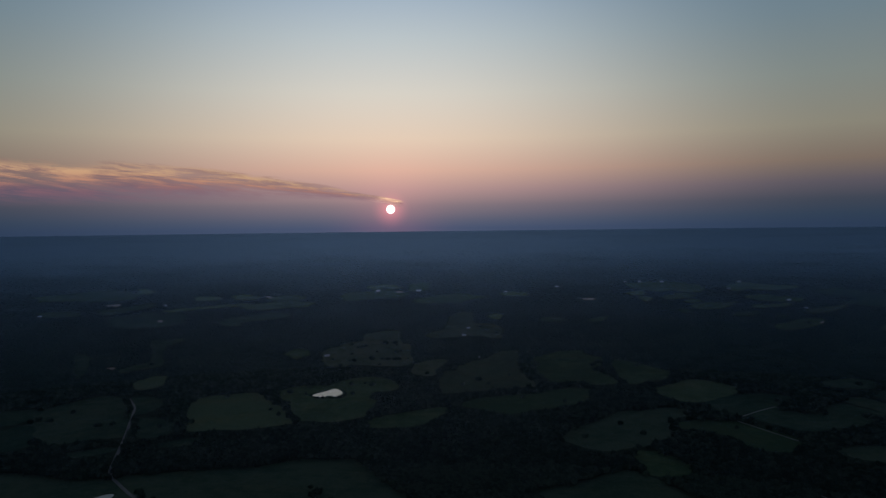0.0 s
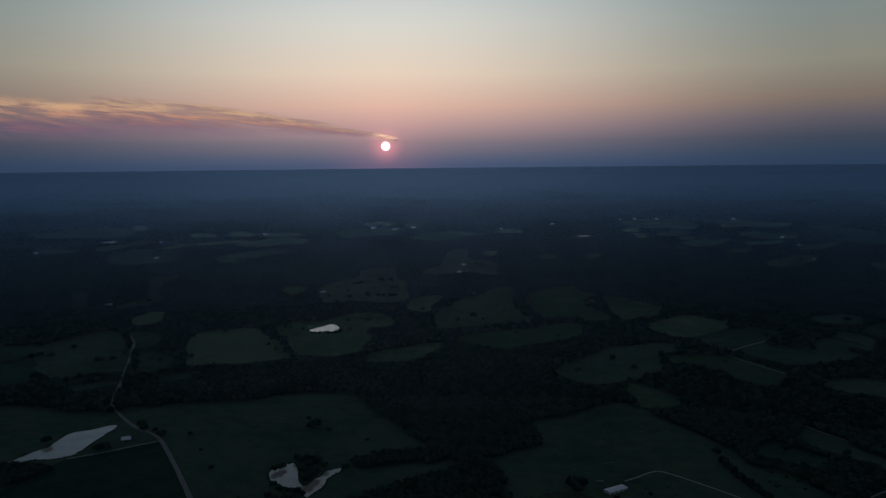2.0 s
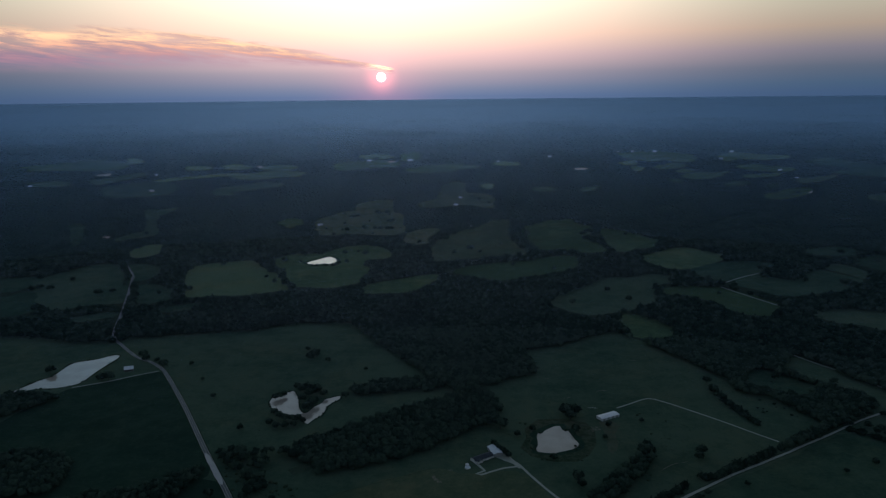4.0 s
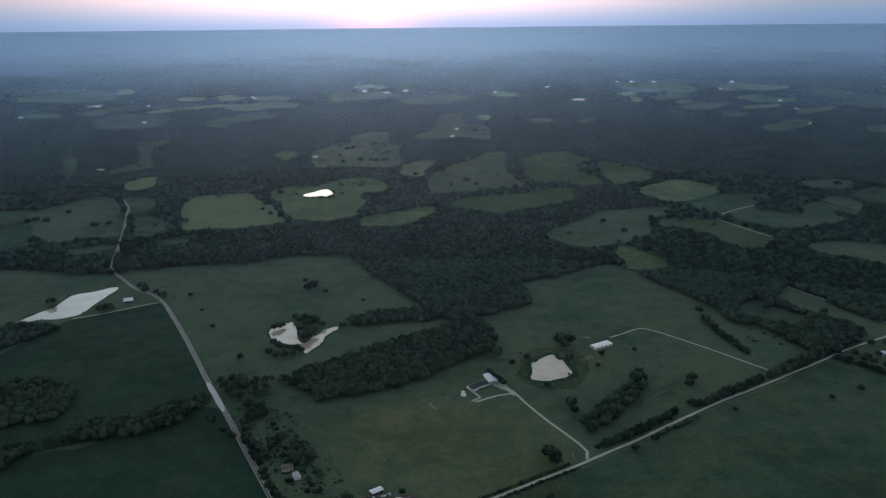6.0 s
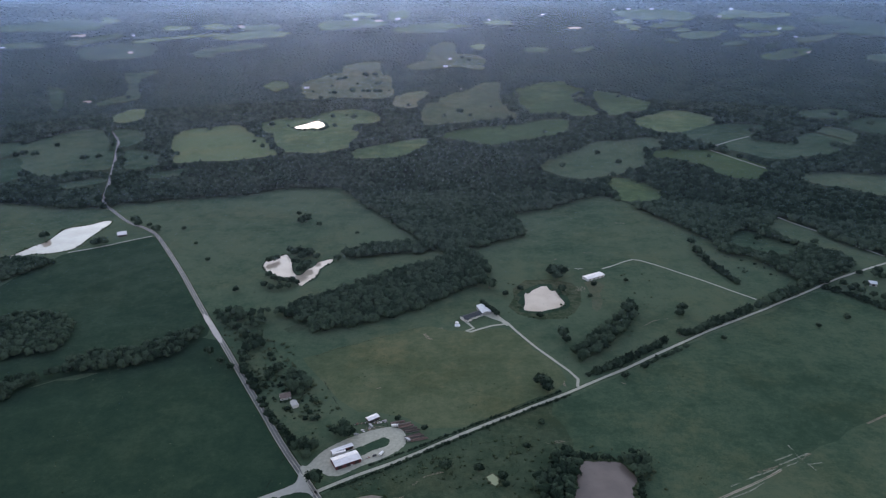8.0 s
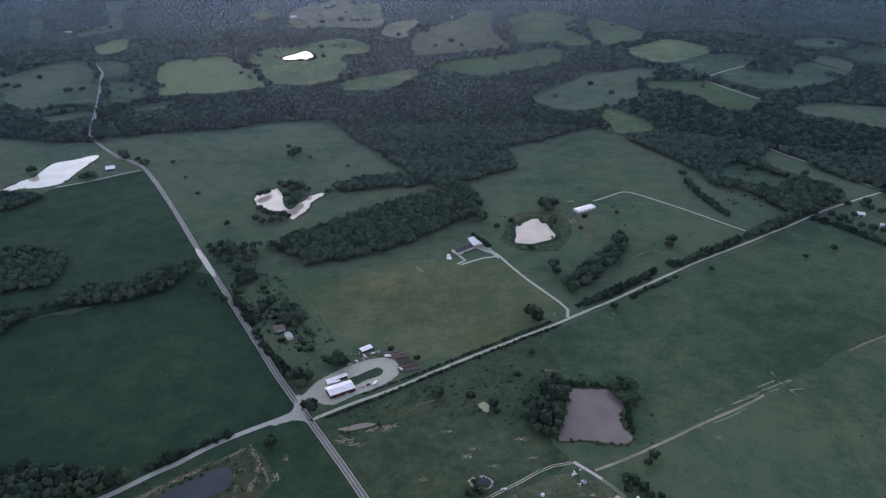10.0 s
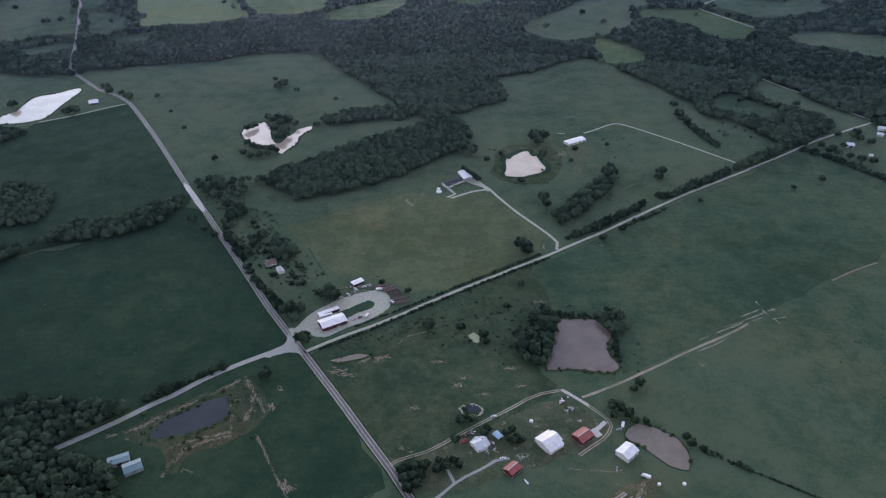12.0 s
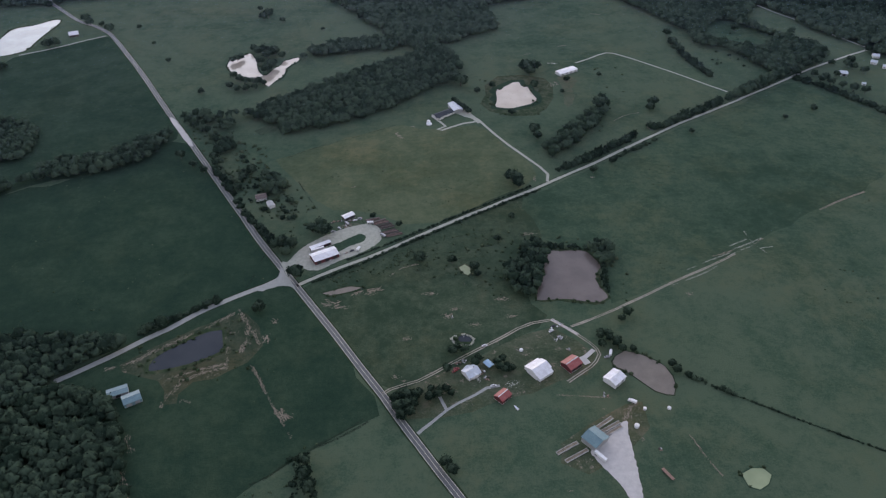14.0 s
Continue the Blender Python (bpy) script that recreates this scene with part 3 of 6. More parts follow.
field([(260, 3483), (302, 3517), (405, 3486), (401, 3449), (310, 3449)], GRASS_FAR, "light green hay meadow enclosed by woods")
field([(19, 3089), (56, 3175), (92, 3191), (128, 3171), (117, 3066), (132, 2995), (201, 2990), (240, 2901), (213, 2836), (230, 2776), (187, 2780), (147, 2824), (81, 2829), (16, 2799), (-38, 2785), (-75, 2828), (-39, 2877), (6, 2917), (13, 3002)], GRASS_PALE, "dry olive pasture dotted with trees")
field([(186, 3122), (224, 3154), (252, 3116), (229, 3057)], GRASS_FAR, "light green hay meadow enclosed by woods")
field([(885, 3560), (958, 3583), (1074, 3564), (1168, 3518), (1229, 3422), (1183, 3359), (1130, 3354), (1072, 3417), (1004, 3406), (940, 3459), (887, 3510)], GRASS_FAR, "light green hay meadow enclosed by woods")
field([(851, 3412), (923, 3444), (951, 3399), (930, 3366), (867, 3371)], GRASS_FAR, "light green hay meadow enclosed by woods")
field([(997, 3332), (1090, 3346), (1143, 3313), (1132, 3279), (1029, 3268), (985, 3288)], GRASS_FAR, "light green hay meadow enclosed by woods")
field([(889, 3338), (932, 3328), (933, 3263), (895, 3262)], GRASS_FAR, "light green hay meadow enclosed by woods")
field([(1053, 3225), (1121, 3244), (1135, 3213), (1095, 3187)], GRASS_FAR, "light green hay meadow enclosed by woods")
field([(1058, 3160), (1147, 3173), (1216, 3163), (1276, 3164), (1223, 3116), (1169, 3077), (1103, 3077), (1067, 3113)], GRASS_FAR, "light green hay meadow enclosed by woods")
field([(1323, 3432), (1406, 3445), (1468, 3404), (1546, 3347), (1612, 3312), (1583, 3285), (1486, 3292), (1393, 3342), (1332, 3314), (1306, 3370)], GRASS_FAR, "light green hay meadow enclosed by woods")
field([(1329, 3240), (1412, 3232), (1477, 3182), (1542, 3123), (1522, 3094), (1447, 3110), (1366, 3146)], GRASS_FAR, "light green hay meadow enclosed by woods")
field([(1295, 3086), (1388, 3084), (1467, 3076), (1430, 3044), (1348, 3044), (1287, 3053)], GRASS_FAR, "light green hay meadow enclosed by woods")
field([(1624, 3213), (1694, 3232), (1759, 3215), (1795, 3144), (1833, 3082), (1873, 3037), (1959, 2980), (1893, 2869), (1797, 2901), (1728, 2929), (1687, 2979), (1640, 3024), (1717, 3039), (1725, 3099), (1659, 3134)], GRASS, "dull green pasture behind tree lines")
field([(1480, 2975), (1546, 2970), (1632, 2983), (1630, 2957), (1544, 2919), (1472, 2909), (1462, 2946)], GRASS, "dull green pasture behind tree lines")
field([(1174, 2980), (1238, 2997), (1306, 2995), (1280, 2959), (1196, 2948)], GRASS, "dull green pasture behind tree lines")
field([(1256, 2789), (1342, 2815), (1400, 2847), (1451, 2839), (1479, 2806), (1414, 2760), (1335, 2727), (1279, 2718), (1260, 2747)], GRASS_FAR, "light green hay meadow enclosed by woods")
field([(989, 3105), (1035, 3085), (1046, 3047), (1000, 3049)], GRASS, "dull green pasture behind tree lines")
field([(1334, 2926), (1387, 2919), (1358, 2877), (1309, 2882)], GRASS, "dull green pasture behind tree lines")
field([(1597, 2685), (1670, 2676), (1750, 2631), (1719, 2580), (1612, 2602), (1584, 2642)], GRASS, "dull green pasture behind tree lines")
field([(393, 3058), (465, 3066), (518, 3033), (467, 3005), (400, 3022)], GRASS, "dull green pasture behind tree lines")
field([(594, 3005), (662, 3055), (711, 3064), (665, 3011), (607, 2977)], GRASS, "dull green pasture behind tree lines")
field([(583, 1153), (620, 1193), (639, 1147), (665, 1082), (691, 1028), (713, 1004), (683, 973), (662, 983), (659, 1018), (640, 1052), (610, 1086), (593, 1120)], GRASS, "narrow green clearing between tree lines")
field([(485, 1097), (513, 1126), (541, 1134), (561, 1102), (580, 1071), (587, 1046), (559, 1034), (530, 1050), (501, 1071)], GRASS_OLIVE, "narrow green clearing between tree lines")
field([(-974, 1353), (-804, 1351), (-680, 1311), (-629, 1314), (-587, 1299), (-597, 1338), (-553, 1335), (-484, 1354), (-423, 1367), (-359, 1373), (-329, 1389), (-289, 1415), (-232, 1412), (-176, 1415), (-111, 1290), (-56, 1197), (-3, 1089), (47, 1069), (84, 1084), (147, 1117), (182, 1149), (158, 1206), (157, 1242), (210, 1254), (269, 1292), (332, 1335), (348, 1322), (366, 1285), (390, 1236), (410, 1199), (429, 1164), (443, 1130), (452, 1109), (455, 1074), (457, 1038), (475, 1026), (492, 1024), (502, 1004), (512, 975), (523, 944), (534, 922), (666, 999), (697, 990), (738, 946), (538, 468), (369, 220), (-373, 274), (-577, 649)],
      GRASS, "green farmland around the crossing and the ponds")
field([(-157, 743), (-78, 787), (-8, 821), (41, 801), (89, 813), (100, 812), (155, 694), (145, 670), (113, 650), (42, 608), (3, 597), (-17, 619), (-47, 637), (-71, 628), (-97, 652), (-126, 700)], GRASS_DRY, "olive green mown pasture below the farmstead", 0.104, False)
# three dark sheets: lusher growth, plus lens falloff put into the tone
field([(-536, 626), (-451, 698), (-367, 726), (-294, 812), (-252, 782), (-198, 680), (-149, 588), (-119, 536), (-133, 518), (-168, 499), (-212, 466), (-252, 438), (-308, 420), (-456, 472)], GRASS_DARK, "dark green hay field west of the crossing", 0.112, False)
field([(-280, 832), (-304, 876), (-375, 1011), (-448, 1140), (-472, 1172), (-497, 1146), (-526, 1126), (-585, 1092), (-612, 1000), (-660, 900), (-700, 830), (-600, 720), (-500, 655), (-430, 712), (-330, 742), (-285, 800)], GRASS_DARK, "dark green meadow between the road and the long pond", 0.113, False)
field([(-111, 519), (-99, 499), (-77, 458), (-47, 403), (-23, 358), (-42, 349), (-77, 327), (-109, 305), (-134, 287), (-155, 258), (-223, 263), (-226, 311), (-238, 368), (-274, 399), (-295, 407), (-285, 417), (-238, 450), (-201, 478), (-160, 507), (-131, 523)], GRASS_DARK, "dark green meadow south of the side road", 0.116, False)
field([(115, 917), (130, 947), (165, 960), (200, 948), (210, 923), (211, 890), (192, 856), (180, 834), (154, 833), (117, 840), (108, 862)], BANK, "lush and trodden grass round the farm pond", 0.118, False)
field([(215, 945), (238, 952), (249, 939), (235, 888), (221, 846), (214, 849), (225, 889), (228, 925)], GRASS_WORN, "browned strip of pasture by the shed", 0.119, False)
field([(-191, 816), (-177, 832), (-163, 833), (-153, 818), (-170, 809)], GRASS_WORN, "small bare plot at the edge of the wood", 0.12, False)
field([(-103, 503), (-83, 520), (-40, 549), (17, 588), (80, 632), (135, 668), (149, 589), (123, 558), (110, 527), (105, 478), (117, 455), (120, 450), (83, 428), (31, 398), (-6, 381), (-30, 379), (-43, 405), (-74, 454)], GRASS_WORN, "worn olive pasture with bare spots", 0.108, False)
field([(124, 640), (145, 653), (181, 676), (219, 700), (259, 726), (302, 754), (346, 783), (392, 811), (450, 844), (547, 905), (577, 884), (599, 847), (625, 799), (649, 749), (503, 626), (438, 597), (320, 530), (266, 502), (221, 479), (182, 460), (184, 480), (188, 521), (179, 549), (141, 558), (133, 596)], GRASS_OLIVE, "wide dark olive pasture with faint vehicle tracks", 0.124, False)
field([(-254, 422), (-230, 437), (-196, 456), (-168, 476), (-154, 484), (-139, 468), (-131, 446), (-133, 419), (-145, 411), (-158, 404), (-176, 403), (-185, 392), (-185, 378), (-193, 375), (-200, 388), (-205, 400), (-217, 408), (-235, 411)], ERODED, "eroded earth dam and bare banks around the dark pond", 0.122, False)
field([(-94, 501), (-45, 526), (-1, 553), (40, 574), (44, 555), (20, 526), (-13, 488), (-44, 468), (-69, 470)], FARMYARD, "rough grass with bare earth beside the crossing", 0.085, False)
field([(-19, 377), (32, 401), (115, 442), (155, 412), (147, 388), (102, 371), (74, 361), (28, 353), (2, 339)], FARMYARD, "trodden grass and bare ground between the barns", 0.085, False)
field([(98, 311), (126, 332), (159, 343), (181, 359), (179, 336), (163, 311), (129, 292), (105, 296)], FARMYARD, "trodden ground around the green barn", 0.085, False)

wood([(-200, 864), (-180, 887), (-160, 902), (-131, 925), (-94, 958), (-54, 982), (-5, 1014), (30, 1039), (18, 1071), (36, 1089), (70, 1064), (80, 1020), (90, 993), (86, 970), (65, 938), (41, 922), (8, 887), (-22, 864), (-52, 843), (-87, 828), (-122, 812), (-146, 807), (-159, 830), (-174, 836), (-191, 852)], 1)
wood([(-136, 1068), (-92, 1090), (-57, 1105), (-13, 1094), (14, 1076), (-13, 1061), (-56, 1060), (-90, 1050), (-124, 1045), (-133, 1057)], 1)
wood([(-388, 408), (-322, 397), (-306, 402), (-282, 396), (-253, 390), (-234, 379), (-225, 356), (-215, 325), (-206, 295), (-198, 270), (-328, 279)], 1)
wood([(-420, 476), (-332, 460), (-298, 459), (-257, 451), (-241, 443), (-261, 433), (-284, 419), (-295, 407), (-304, 396), (-385, 402)], 1)
wood([(-506, 683), (-477, 698), (-438, 722), (-409, 763), (-357, 769), (-321, 807), (-289, 820), (-287, 798), (-306, 757), (-334, 739), (-376, 729), (-424, 719), (-451, 697), (-461, 666), (-491, 655)], 0.9)
wood([(-582, 851), (-521, 876), (-476, 858), (-450, 814), (-453, 772), (-478, 766), (-532, 756)], 0.9)
wood([(-721, 1052), (-650, 1066), (-600, 1062), (-584, 1046), (-600, 1020), (-654, 957)], 1)
wood([(167, 741), (180, 757), (213, 797), (240, 822), (268, 863), (274, 855), (266, 831), (245, 795), (221, 768), (195, 742), (174, 722)], 0.9)
wood([(119, 565), (135, 560), (133, 539), (125, 509), (117, 486), (110, 476), (99, 487), (91, 508), (90, 521), (108, 528), (114, 550)], 1)
wood([(180, 549), (197, 553), (200, 534), (192, 521), (185, 526)], 1)
wood([(-167, 697), (-146, 708), (-136, 683), (-140, 666), (-146, 665), (-155, 681)], 1)
wood([(-239, 808), (-221, 816), (-204, 797), (-205, 781), (-215, 758), (-226, 765)], 0.5)
wood([(-138, 582), (-126, 583), (-108, 572), (-121, 560), (-131, 568)], 1)
wood([(-100, 608), (-89, 611), (-83, 601), (-89, 590), (-97, 594)], 1)
wood([(-200, 488), (-174, 502), (-166, 500), (-177, 490), (-193, 480)], 1)
wood([(-235, 460), (-214, 472), (-213, 467), (-229, 456)], 1)
wood([(442, 861), (473, 883), (564, 941), (555, 923), (487, 878), (446, 854)], 1)
wood([(-290, 861), (-268, 878), (-229, 864), (-199, 863), (-194, 850), (-216, 830), (-235, 814), (-257, 822)], 0.45)


def pond(outline, mat, label, bank=3.0, step=6.0, mud=None):
    """A pond: a water surface inside a bank of mud and reeds."""
    line = curve_through(outline, True, step)
    BARE.append([tuple(q) for q in line])
    c = sum(line) / len(line)
    rnd = random.Random(int(abs(c[0]) + abs(c[1])))
    root = tagged(new("pond"), label, "pond", kind="structure")
    root.location = (c[0], c[1], terrain(*c))
    n, ring = len(line), []
    area = sum(line[i][0] * line[(i + 1) % n][1] - line[(i + 1) % n][0] * line[i][1] for i in range(n))
    for i in range(n):
        d = line[(i + 1) % n] - line[i - 1]
        d = d / max(np.hypot(*d), 1e-6) * (1 if area > 0 else -1)
        ring.append(line[i] + np.array((d[1], -d[0])) * bank * rnd.uniform(0.5, 1.4))
    lift = 0.75 if math.hypot(*c) > 2300 else 0.0
    verts = [(*q, terrain(*q) + 0.16 + lift) for q in ring] + [(*q, terrain(*q) + 0.30 + lift) for q in line]
    verts = [(x - c[0], y - c[1], z - terrain(*c)) for x, y, z in verts]
    mesh_object("bank", verts, [(i, (i + 1) % n, n + (i + 1) % n, n + i) for i in range(n)], mud or BANK, root)
    ob = sheet("water", line, mat, 0.24)
    ob.data.transform(Matrix.Translation((-c[0], -c[1], -terrain(*c))))
    ob.parent = root
    SHORES.append((line, ring))
    return root


pond([(-682, 1057), (-663, 1095), (-649, 1131), (-639, 1143), (-636, 1191), (-631, 1209), (-600, 1224), (-582, 1242), (-568, 1241), (-567, 1215), (-573, 1176), (-576, 1143), (-577, 1118), (-590, 1102), (-616, 1092), (-645, 1088), (-676, 1046)], WATER, "long pond mirroring the evening sky, its water tinted pale", 3)
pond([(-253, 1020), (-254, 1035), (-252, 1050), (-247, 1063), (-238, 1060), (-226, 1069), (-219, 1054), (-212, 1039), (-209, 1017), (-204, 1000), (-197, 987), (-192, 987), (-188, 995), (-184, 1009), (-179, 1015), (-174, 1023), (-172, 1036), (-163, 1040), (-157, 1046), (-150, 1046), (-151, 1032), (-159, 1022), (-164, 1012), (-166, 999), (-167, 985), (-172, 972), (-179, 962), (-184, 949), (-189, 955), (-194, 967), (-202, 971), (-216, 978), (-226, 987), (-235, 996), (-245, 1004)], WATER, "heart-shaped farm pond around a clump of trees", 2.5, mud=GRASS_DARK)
pond([(131, 904), (134, 913), (139, 910), (144, 919), (152, 926), (159, 932), (167, 933), (168, 922), (171, 916), (176, 917), (178, 904), (180, 892), (183, 879), (180, 871), (172, 864), (162, 860), (154, 857), (148, 854), (138, 855), (131, 857), (126, 859), (125, 866), (128, 874), (130, 888)], WATER, "round farm pond mirroring the sky, its water tinted pale", 8, mud=GRASS_DARK)
pond([(136.9, 546.8), (149.8, 546.6), (163.9, 546.4), (175.7, 543.6), (180.5, 532.5), (185.3, 519.8), (180.5, 513.4), (177, 507.7), (175.6, 499.5), (176.1, 490.5), (180.1, 480.6), (180.8, 475.1), (173.7, 469.5), (161, 470.5), (141.3, 475.9), (115.4, 476.4), (116.4, 485.7), (121.6, 497.3), (126.3, 509.3), (130.9, 525.9)], WATER_MUD, "broad muddy brown pond edged by trees", 3)
pond([(-166.1, 459.4), (-163.8, 448.7), (-161.7, 433.6), (-171.1, 427.8), (-183.9, 421.6), (-201.4, 416.6), (-218.4, 414.8), (-219.5, 421.2), (-214.3, 432.4), (-202.2, 441.5), (-189.8, 450.7), (-176.6, 458.1)], WATER_DARK, "dark blue-grey pond behind an earth dam", 4)
pond([(48.4, 529.1), (54.3, 533), (58.2, 528.3), (59.7, 521.3), (56, 516.6), (50.9, 520.4)], WATER_ALGAE, "tiny pond covered in pale green algae", 2)
pond([(37.9, 433), (42.1, 436.1), (49.4, 436.2), (52.1, 433.2), (49.6, 427.9), (41.4, 428.6)], WATER_DARK, "small dark pond inside a pale rim", 3)
pond([(165, 396), (169, 402), (178, 407), (187, 404), (197, 397), (206, 388), (209, 377), (208, 365), (204, 357), (199, 358), (191, 362), (181, 375), (172, 386), (165, 391)], SLUDGE, "brown half-dry lagoon behind the barns", 1.2, mud=ERODED)
pond([(229, 282.1), (238, 286.1), (246.1, 285.5), (249.7, 279.6), (244.7, 272.6), (236.9, 268.6), (230.2, 271.8)], WATER_ALGAE, "small pond under pale green algae", 1.2, mud=GRASS)
pond([(-81.1, 501.4), (-70.8, 504.6), (-55.2, 509), (-44.6, 506.5), (-57.6, 501.1), (-75.6, 497.8)], SLUDGE, "shallow grey puddle in the pasture", 2)
pond([(-360, 1973), (-344, 2003), (-327, 2025), (-312, 2053), (-296, 2037), (-282, 2004), (-280, 1963), (-297, 1956), (-313, 1966), (-326, 1949), (-341, 1954)], WATER, "distant pond with sky light tinted into its water", 9, mud=GRASS_DARK)
pond([(-1090.6, 2321.1), (-1084.2, 2347.8), (-1069.8, 2355.2), (-1046.1, 2329.7), (-1051.8, 2309.4), (-1071.2, 2315.3)], WATER, "distant pond with sky light tinted into its water", 4)
pond([(-1458.7, 3159.9), (-1444.9, 3171.7), (-1426.7, 3184.5), (-1412.6, 3196.3), (-1404.4, 3163.6), (-1421.6, 3142.6), (-1439.6, 3130)], WATER, "distant pond with sky light tinted into its water", 4)
pond([(622, 3362.8), (651.6, 3357.8), (676.2, 3353.5), (694.9, 3331.7), (667.9, 3308.9), (645.1, 3322)], WATER, "distant pond with sky light tinted into its water", 4)
pond([(-228.8, 3546.8), (-202.2, 3546.7), (-190.7, 3527.7), (-222, 3518.4)], WATER, "distant pond with sky light tinted into its water", 4)
pond([(-1169, 2982), (-1154.8, 2992.5), (-1144.2, 2961.4), (-1158.8, 2959.1)], WATER, "distant pond with sky light tinted into its water", 4)
pond([(1429.7, 2775.7), (1454.6, 2792.3), (1472.8, 2794.6), (1444.9, 2762.8)], WATER, "distant pond with sky light tinted into its water", 4)
pond([(1540, 2684.2), (1557.6, 2686.3), (1561.1, 2669.4), (1536.5, 2661.7)], WATER, "distant pond with sky light tinted into its water", 4)
pond([(-840.1, 3418.6), (-807.2, 3431.4), (-799.7, 3395.5), (-819.5, 3393.4)], WATER, "distant pond with sky light tinted into its water", 4)


def road(name, points, wide, mat, label, lift=0.22, ragged=0.0, step=12.0, verge=None, ruts=False):
    """A road surface with its verges and painted lines."""
    line = curve_through(points, False, step)
    for a, b in zip(line, line[1:]):
        BARE.append((tuple(a), tuple(b), wide))
    if ruts:
        ob = ribbon(name, line, 0.85, mat, lift, 0.2, None, -wide * 0.34)
        tagged(ribbon("rut", line, 0.8, mat, lift, 0.22, ob, wide * 0.34))
    else:
        ob = ribbon(name, line, wide, mat, lift, ragged)
    if verge:
        v = ribbon("verge", line, wide + verge[0], verge[1], lift - 0.05, verge[0] * 0.12)
        v.parent = ob
    return tagged(ob, label, "road", kind="structure"), line


paved_road_line = road("road", [(-851.9, 1963.2), (-792.1, 1854.9), (-761.3, 1769), (-718.3, 1640.9), (-678.2, 1515.8), (-627.4, 1354.3), (-590.5, 1301.4), (-534.9, 1233.7), (-500.8, 1207.4), (-471.9, 1177.4), (-448.3, 1141.9), (-375.4, 1011.7), (-304.6, 876.6), (-252.6, 780.8), (-198.4, 679.1), (-172.7, 631.3), (-149.2, 586.7), (-121.4, 539.3), (-108.5, 517.3), (-90.4, 486.5), (-67.9, 448.2), (-42.5, 403.1), (-24, 371), (-13.2, 349.9), (1, 324.6), (16, 298), (26, 281.1), (43, 249.9)], 6.6, ASPHALT, "two-lane worn asphalt country road", verge=(2.4, BANK))[1]
road("road", [(-125.1, 523.6), (-134.9, 516.9), (-154.4, 506.4), (-168.6, 498.1), (-191.2, 483.2), (-212.3, 465.1), (-229, 453.8), (-252.6, 435.4), (-271.9, 422.1), (-292.5, 408.8)], 5.6, ASPHALT_PALE, "pale grey side road leading to the woods", verge=(2.0, BANK))
road("road", [(-106.1, 513.8), (-100.6, 517.5), (-87.9, 525.6), (-67, 537.5), (-40, 551.2), (-12, 568), (17.2, 586.6), (41.5, 601.4), (66.5, 615.8), (92.4, 630.5), (115.7, 643.9), (146.7, 661.6), (183.1, 684.6), (221, 707.4), (261.7, 735.2), (304.4, 763.3), (349.5, 792.9), (395.5, 819.6), (453.9, 853.5), (456.1, 855.9), (509.6, 888), (550, 913.4), (586.2, 936.5), (653, 971.4), (689.1, 988.7), (737.1, 1012.3), (799.5, 1042.5)], 4.1, GRAVEL, "pale limestone gravel road along the fields", ragged=0.25, verge=(2.2, BANK))
road("driveway", [(160.3, 673.3), (163.7, 688.6), (157.4, 705.2), (141.9, 733.5), (122.9, 769.1), (106.3, 806.7), (99.5, 823.9)], 3.4, GRAVEL, "pale gravel drive up to the farmhouse", ragged=0.15)
road("driveway", [(99.3, 822.4), (78.5, 818.1), (63.5, 810.4), (50, 802.7), (44.4, 804.7), (55, 812.7), (48.6, 825.3), (42, 836.7)], 3.6, GRAVEL, "pale looped drive in front of the farmhouse")
road("track", [(259.2, 989.2), (280.5, 1001.5), (298.9, 1014.4), (312.7, 1021.6), (323.1, 1018.5), (340.4, 1002.2), (366.1, 973.3), (396.5, 937.4), (424.7, 901.4), (444.9, 876.6)], 2.6, GRAVEL, "narrow pale track to the long white shed", ragged=0.2)
road("driveway", [(-25.3, 375.7), (-19.4, 380), (-8, 383.9), (3.5, 387.2), (17.7, 395.3), (32.3, 404.9), (57.5, 419.9), (78.4, 431.9), (91.9, 440.6), (105.3, 446.6), (116.7, 448.6), (123.4, 449.6), (142.1, 430.3), (149.8, 420.8), (155, 411.7), (155.8, 405), (151.7, 397.6), (145.6, 391.7), (137.3, 386.1), (123.8, 376.8)], 3.0, TRACK, "worn gravel drive around the barns", ragged=0.5, ruts=True)
road("driveway", [(0.5, 334.5), (4.9, 338.3), (12.6, 344.7), (24.1, 355.4), (33.4, 361.4), (47.6, 369), (57.3, 375.3), (68.5, 377.4)], 2.6, ASPHALT_PALE, "grey drive to the white house", ragged=0.3)
road("driveway", [(24.1, 355.4), (21.5, 362.4), (18.9, 370)], 2.4, ASPHALT_PALE, "short grey spur off the house drive", ragged=0.3, lift=0.228)
road("track", [(139.1, 439.7), (150, 443.9), (166.8, 451.2), (184, 458.8), (196.1, 465.4), (220.4, 477.4), (239.5, 487.9), (265.3, 500.6), (291.6, 513), (319.8, 528.3)], 2.2, TRACK, "worn dirt track across the pasture", ragged=0.4, ruts=True)
road("track", [(437.2, 594.5), (470.3, 611), (502.3, 623.9)], 2, DIRT, "faint dirt track across the pasture", ragged=0.5, ruts=True)
road("track", [(619.6, 1197.5), (636.2, 1159.2), (661.7, 1111.6), (681.8, 1060), (708.2, 1007.2)], 3, GRAVEL, "pale farm track between distant fields")
road("track", [(695.3, 1702.6), (758.7, 1753.2), (812.9, 1789.6)], 3, GRAVEL, "pale farm track between distant fields")
road("track", [(828.5, 1782.5), (845.4, 1775.3), (856.3, 1751.4)], 3, GRAVEL, "pale farm track between distant fields")
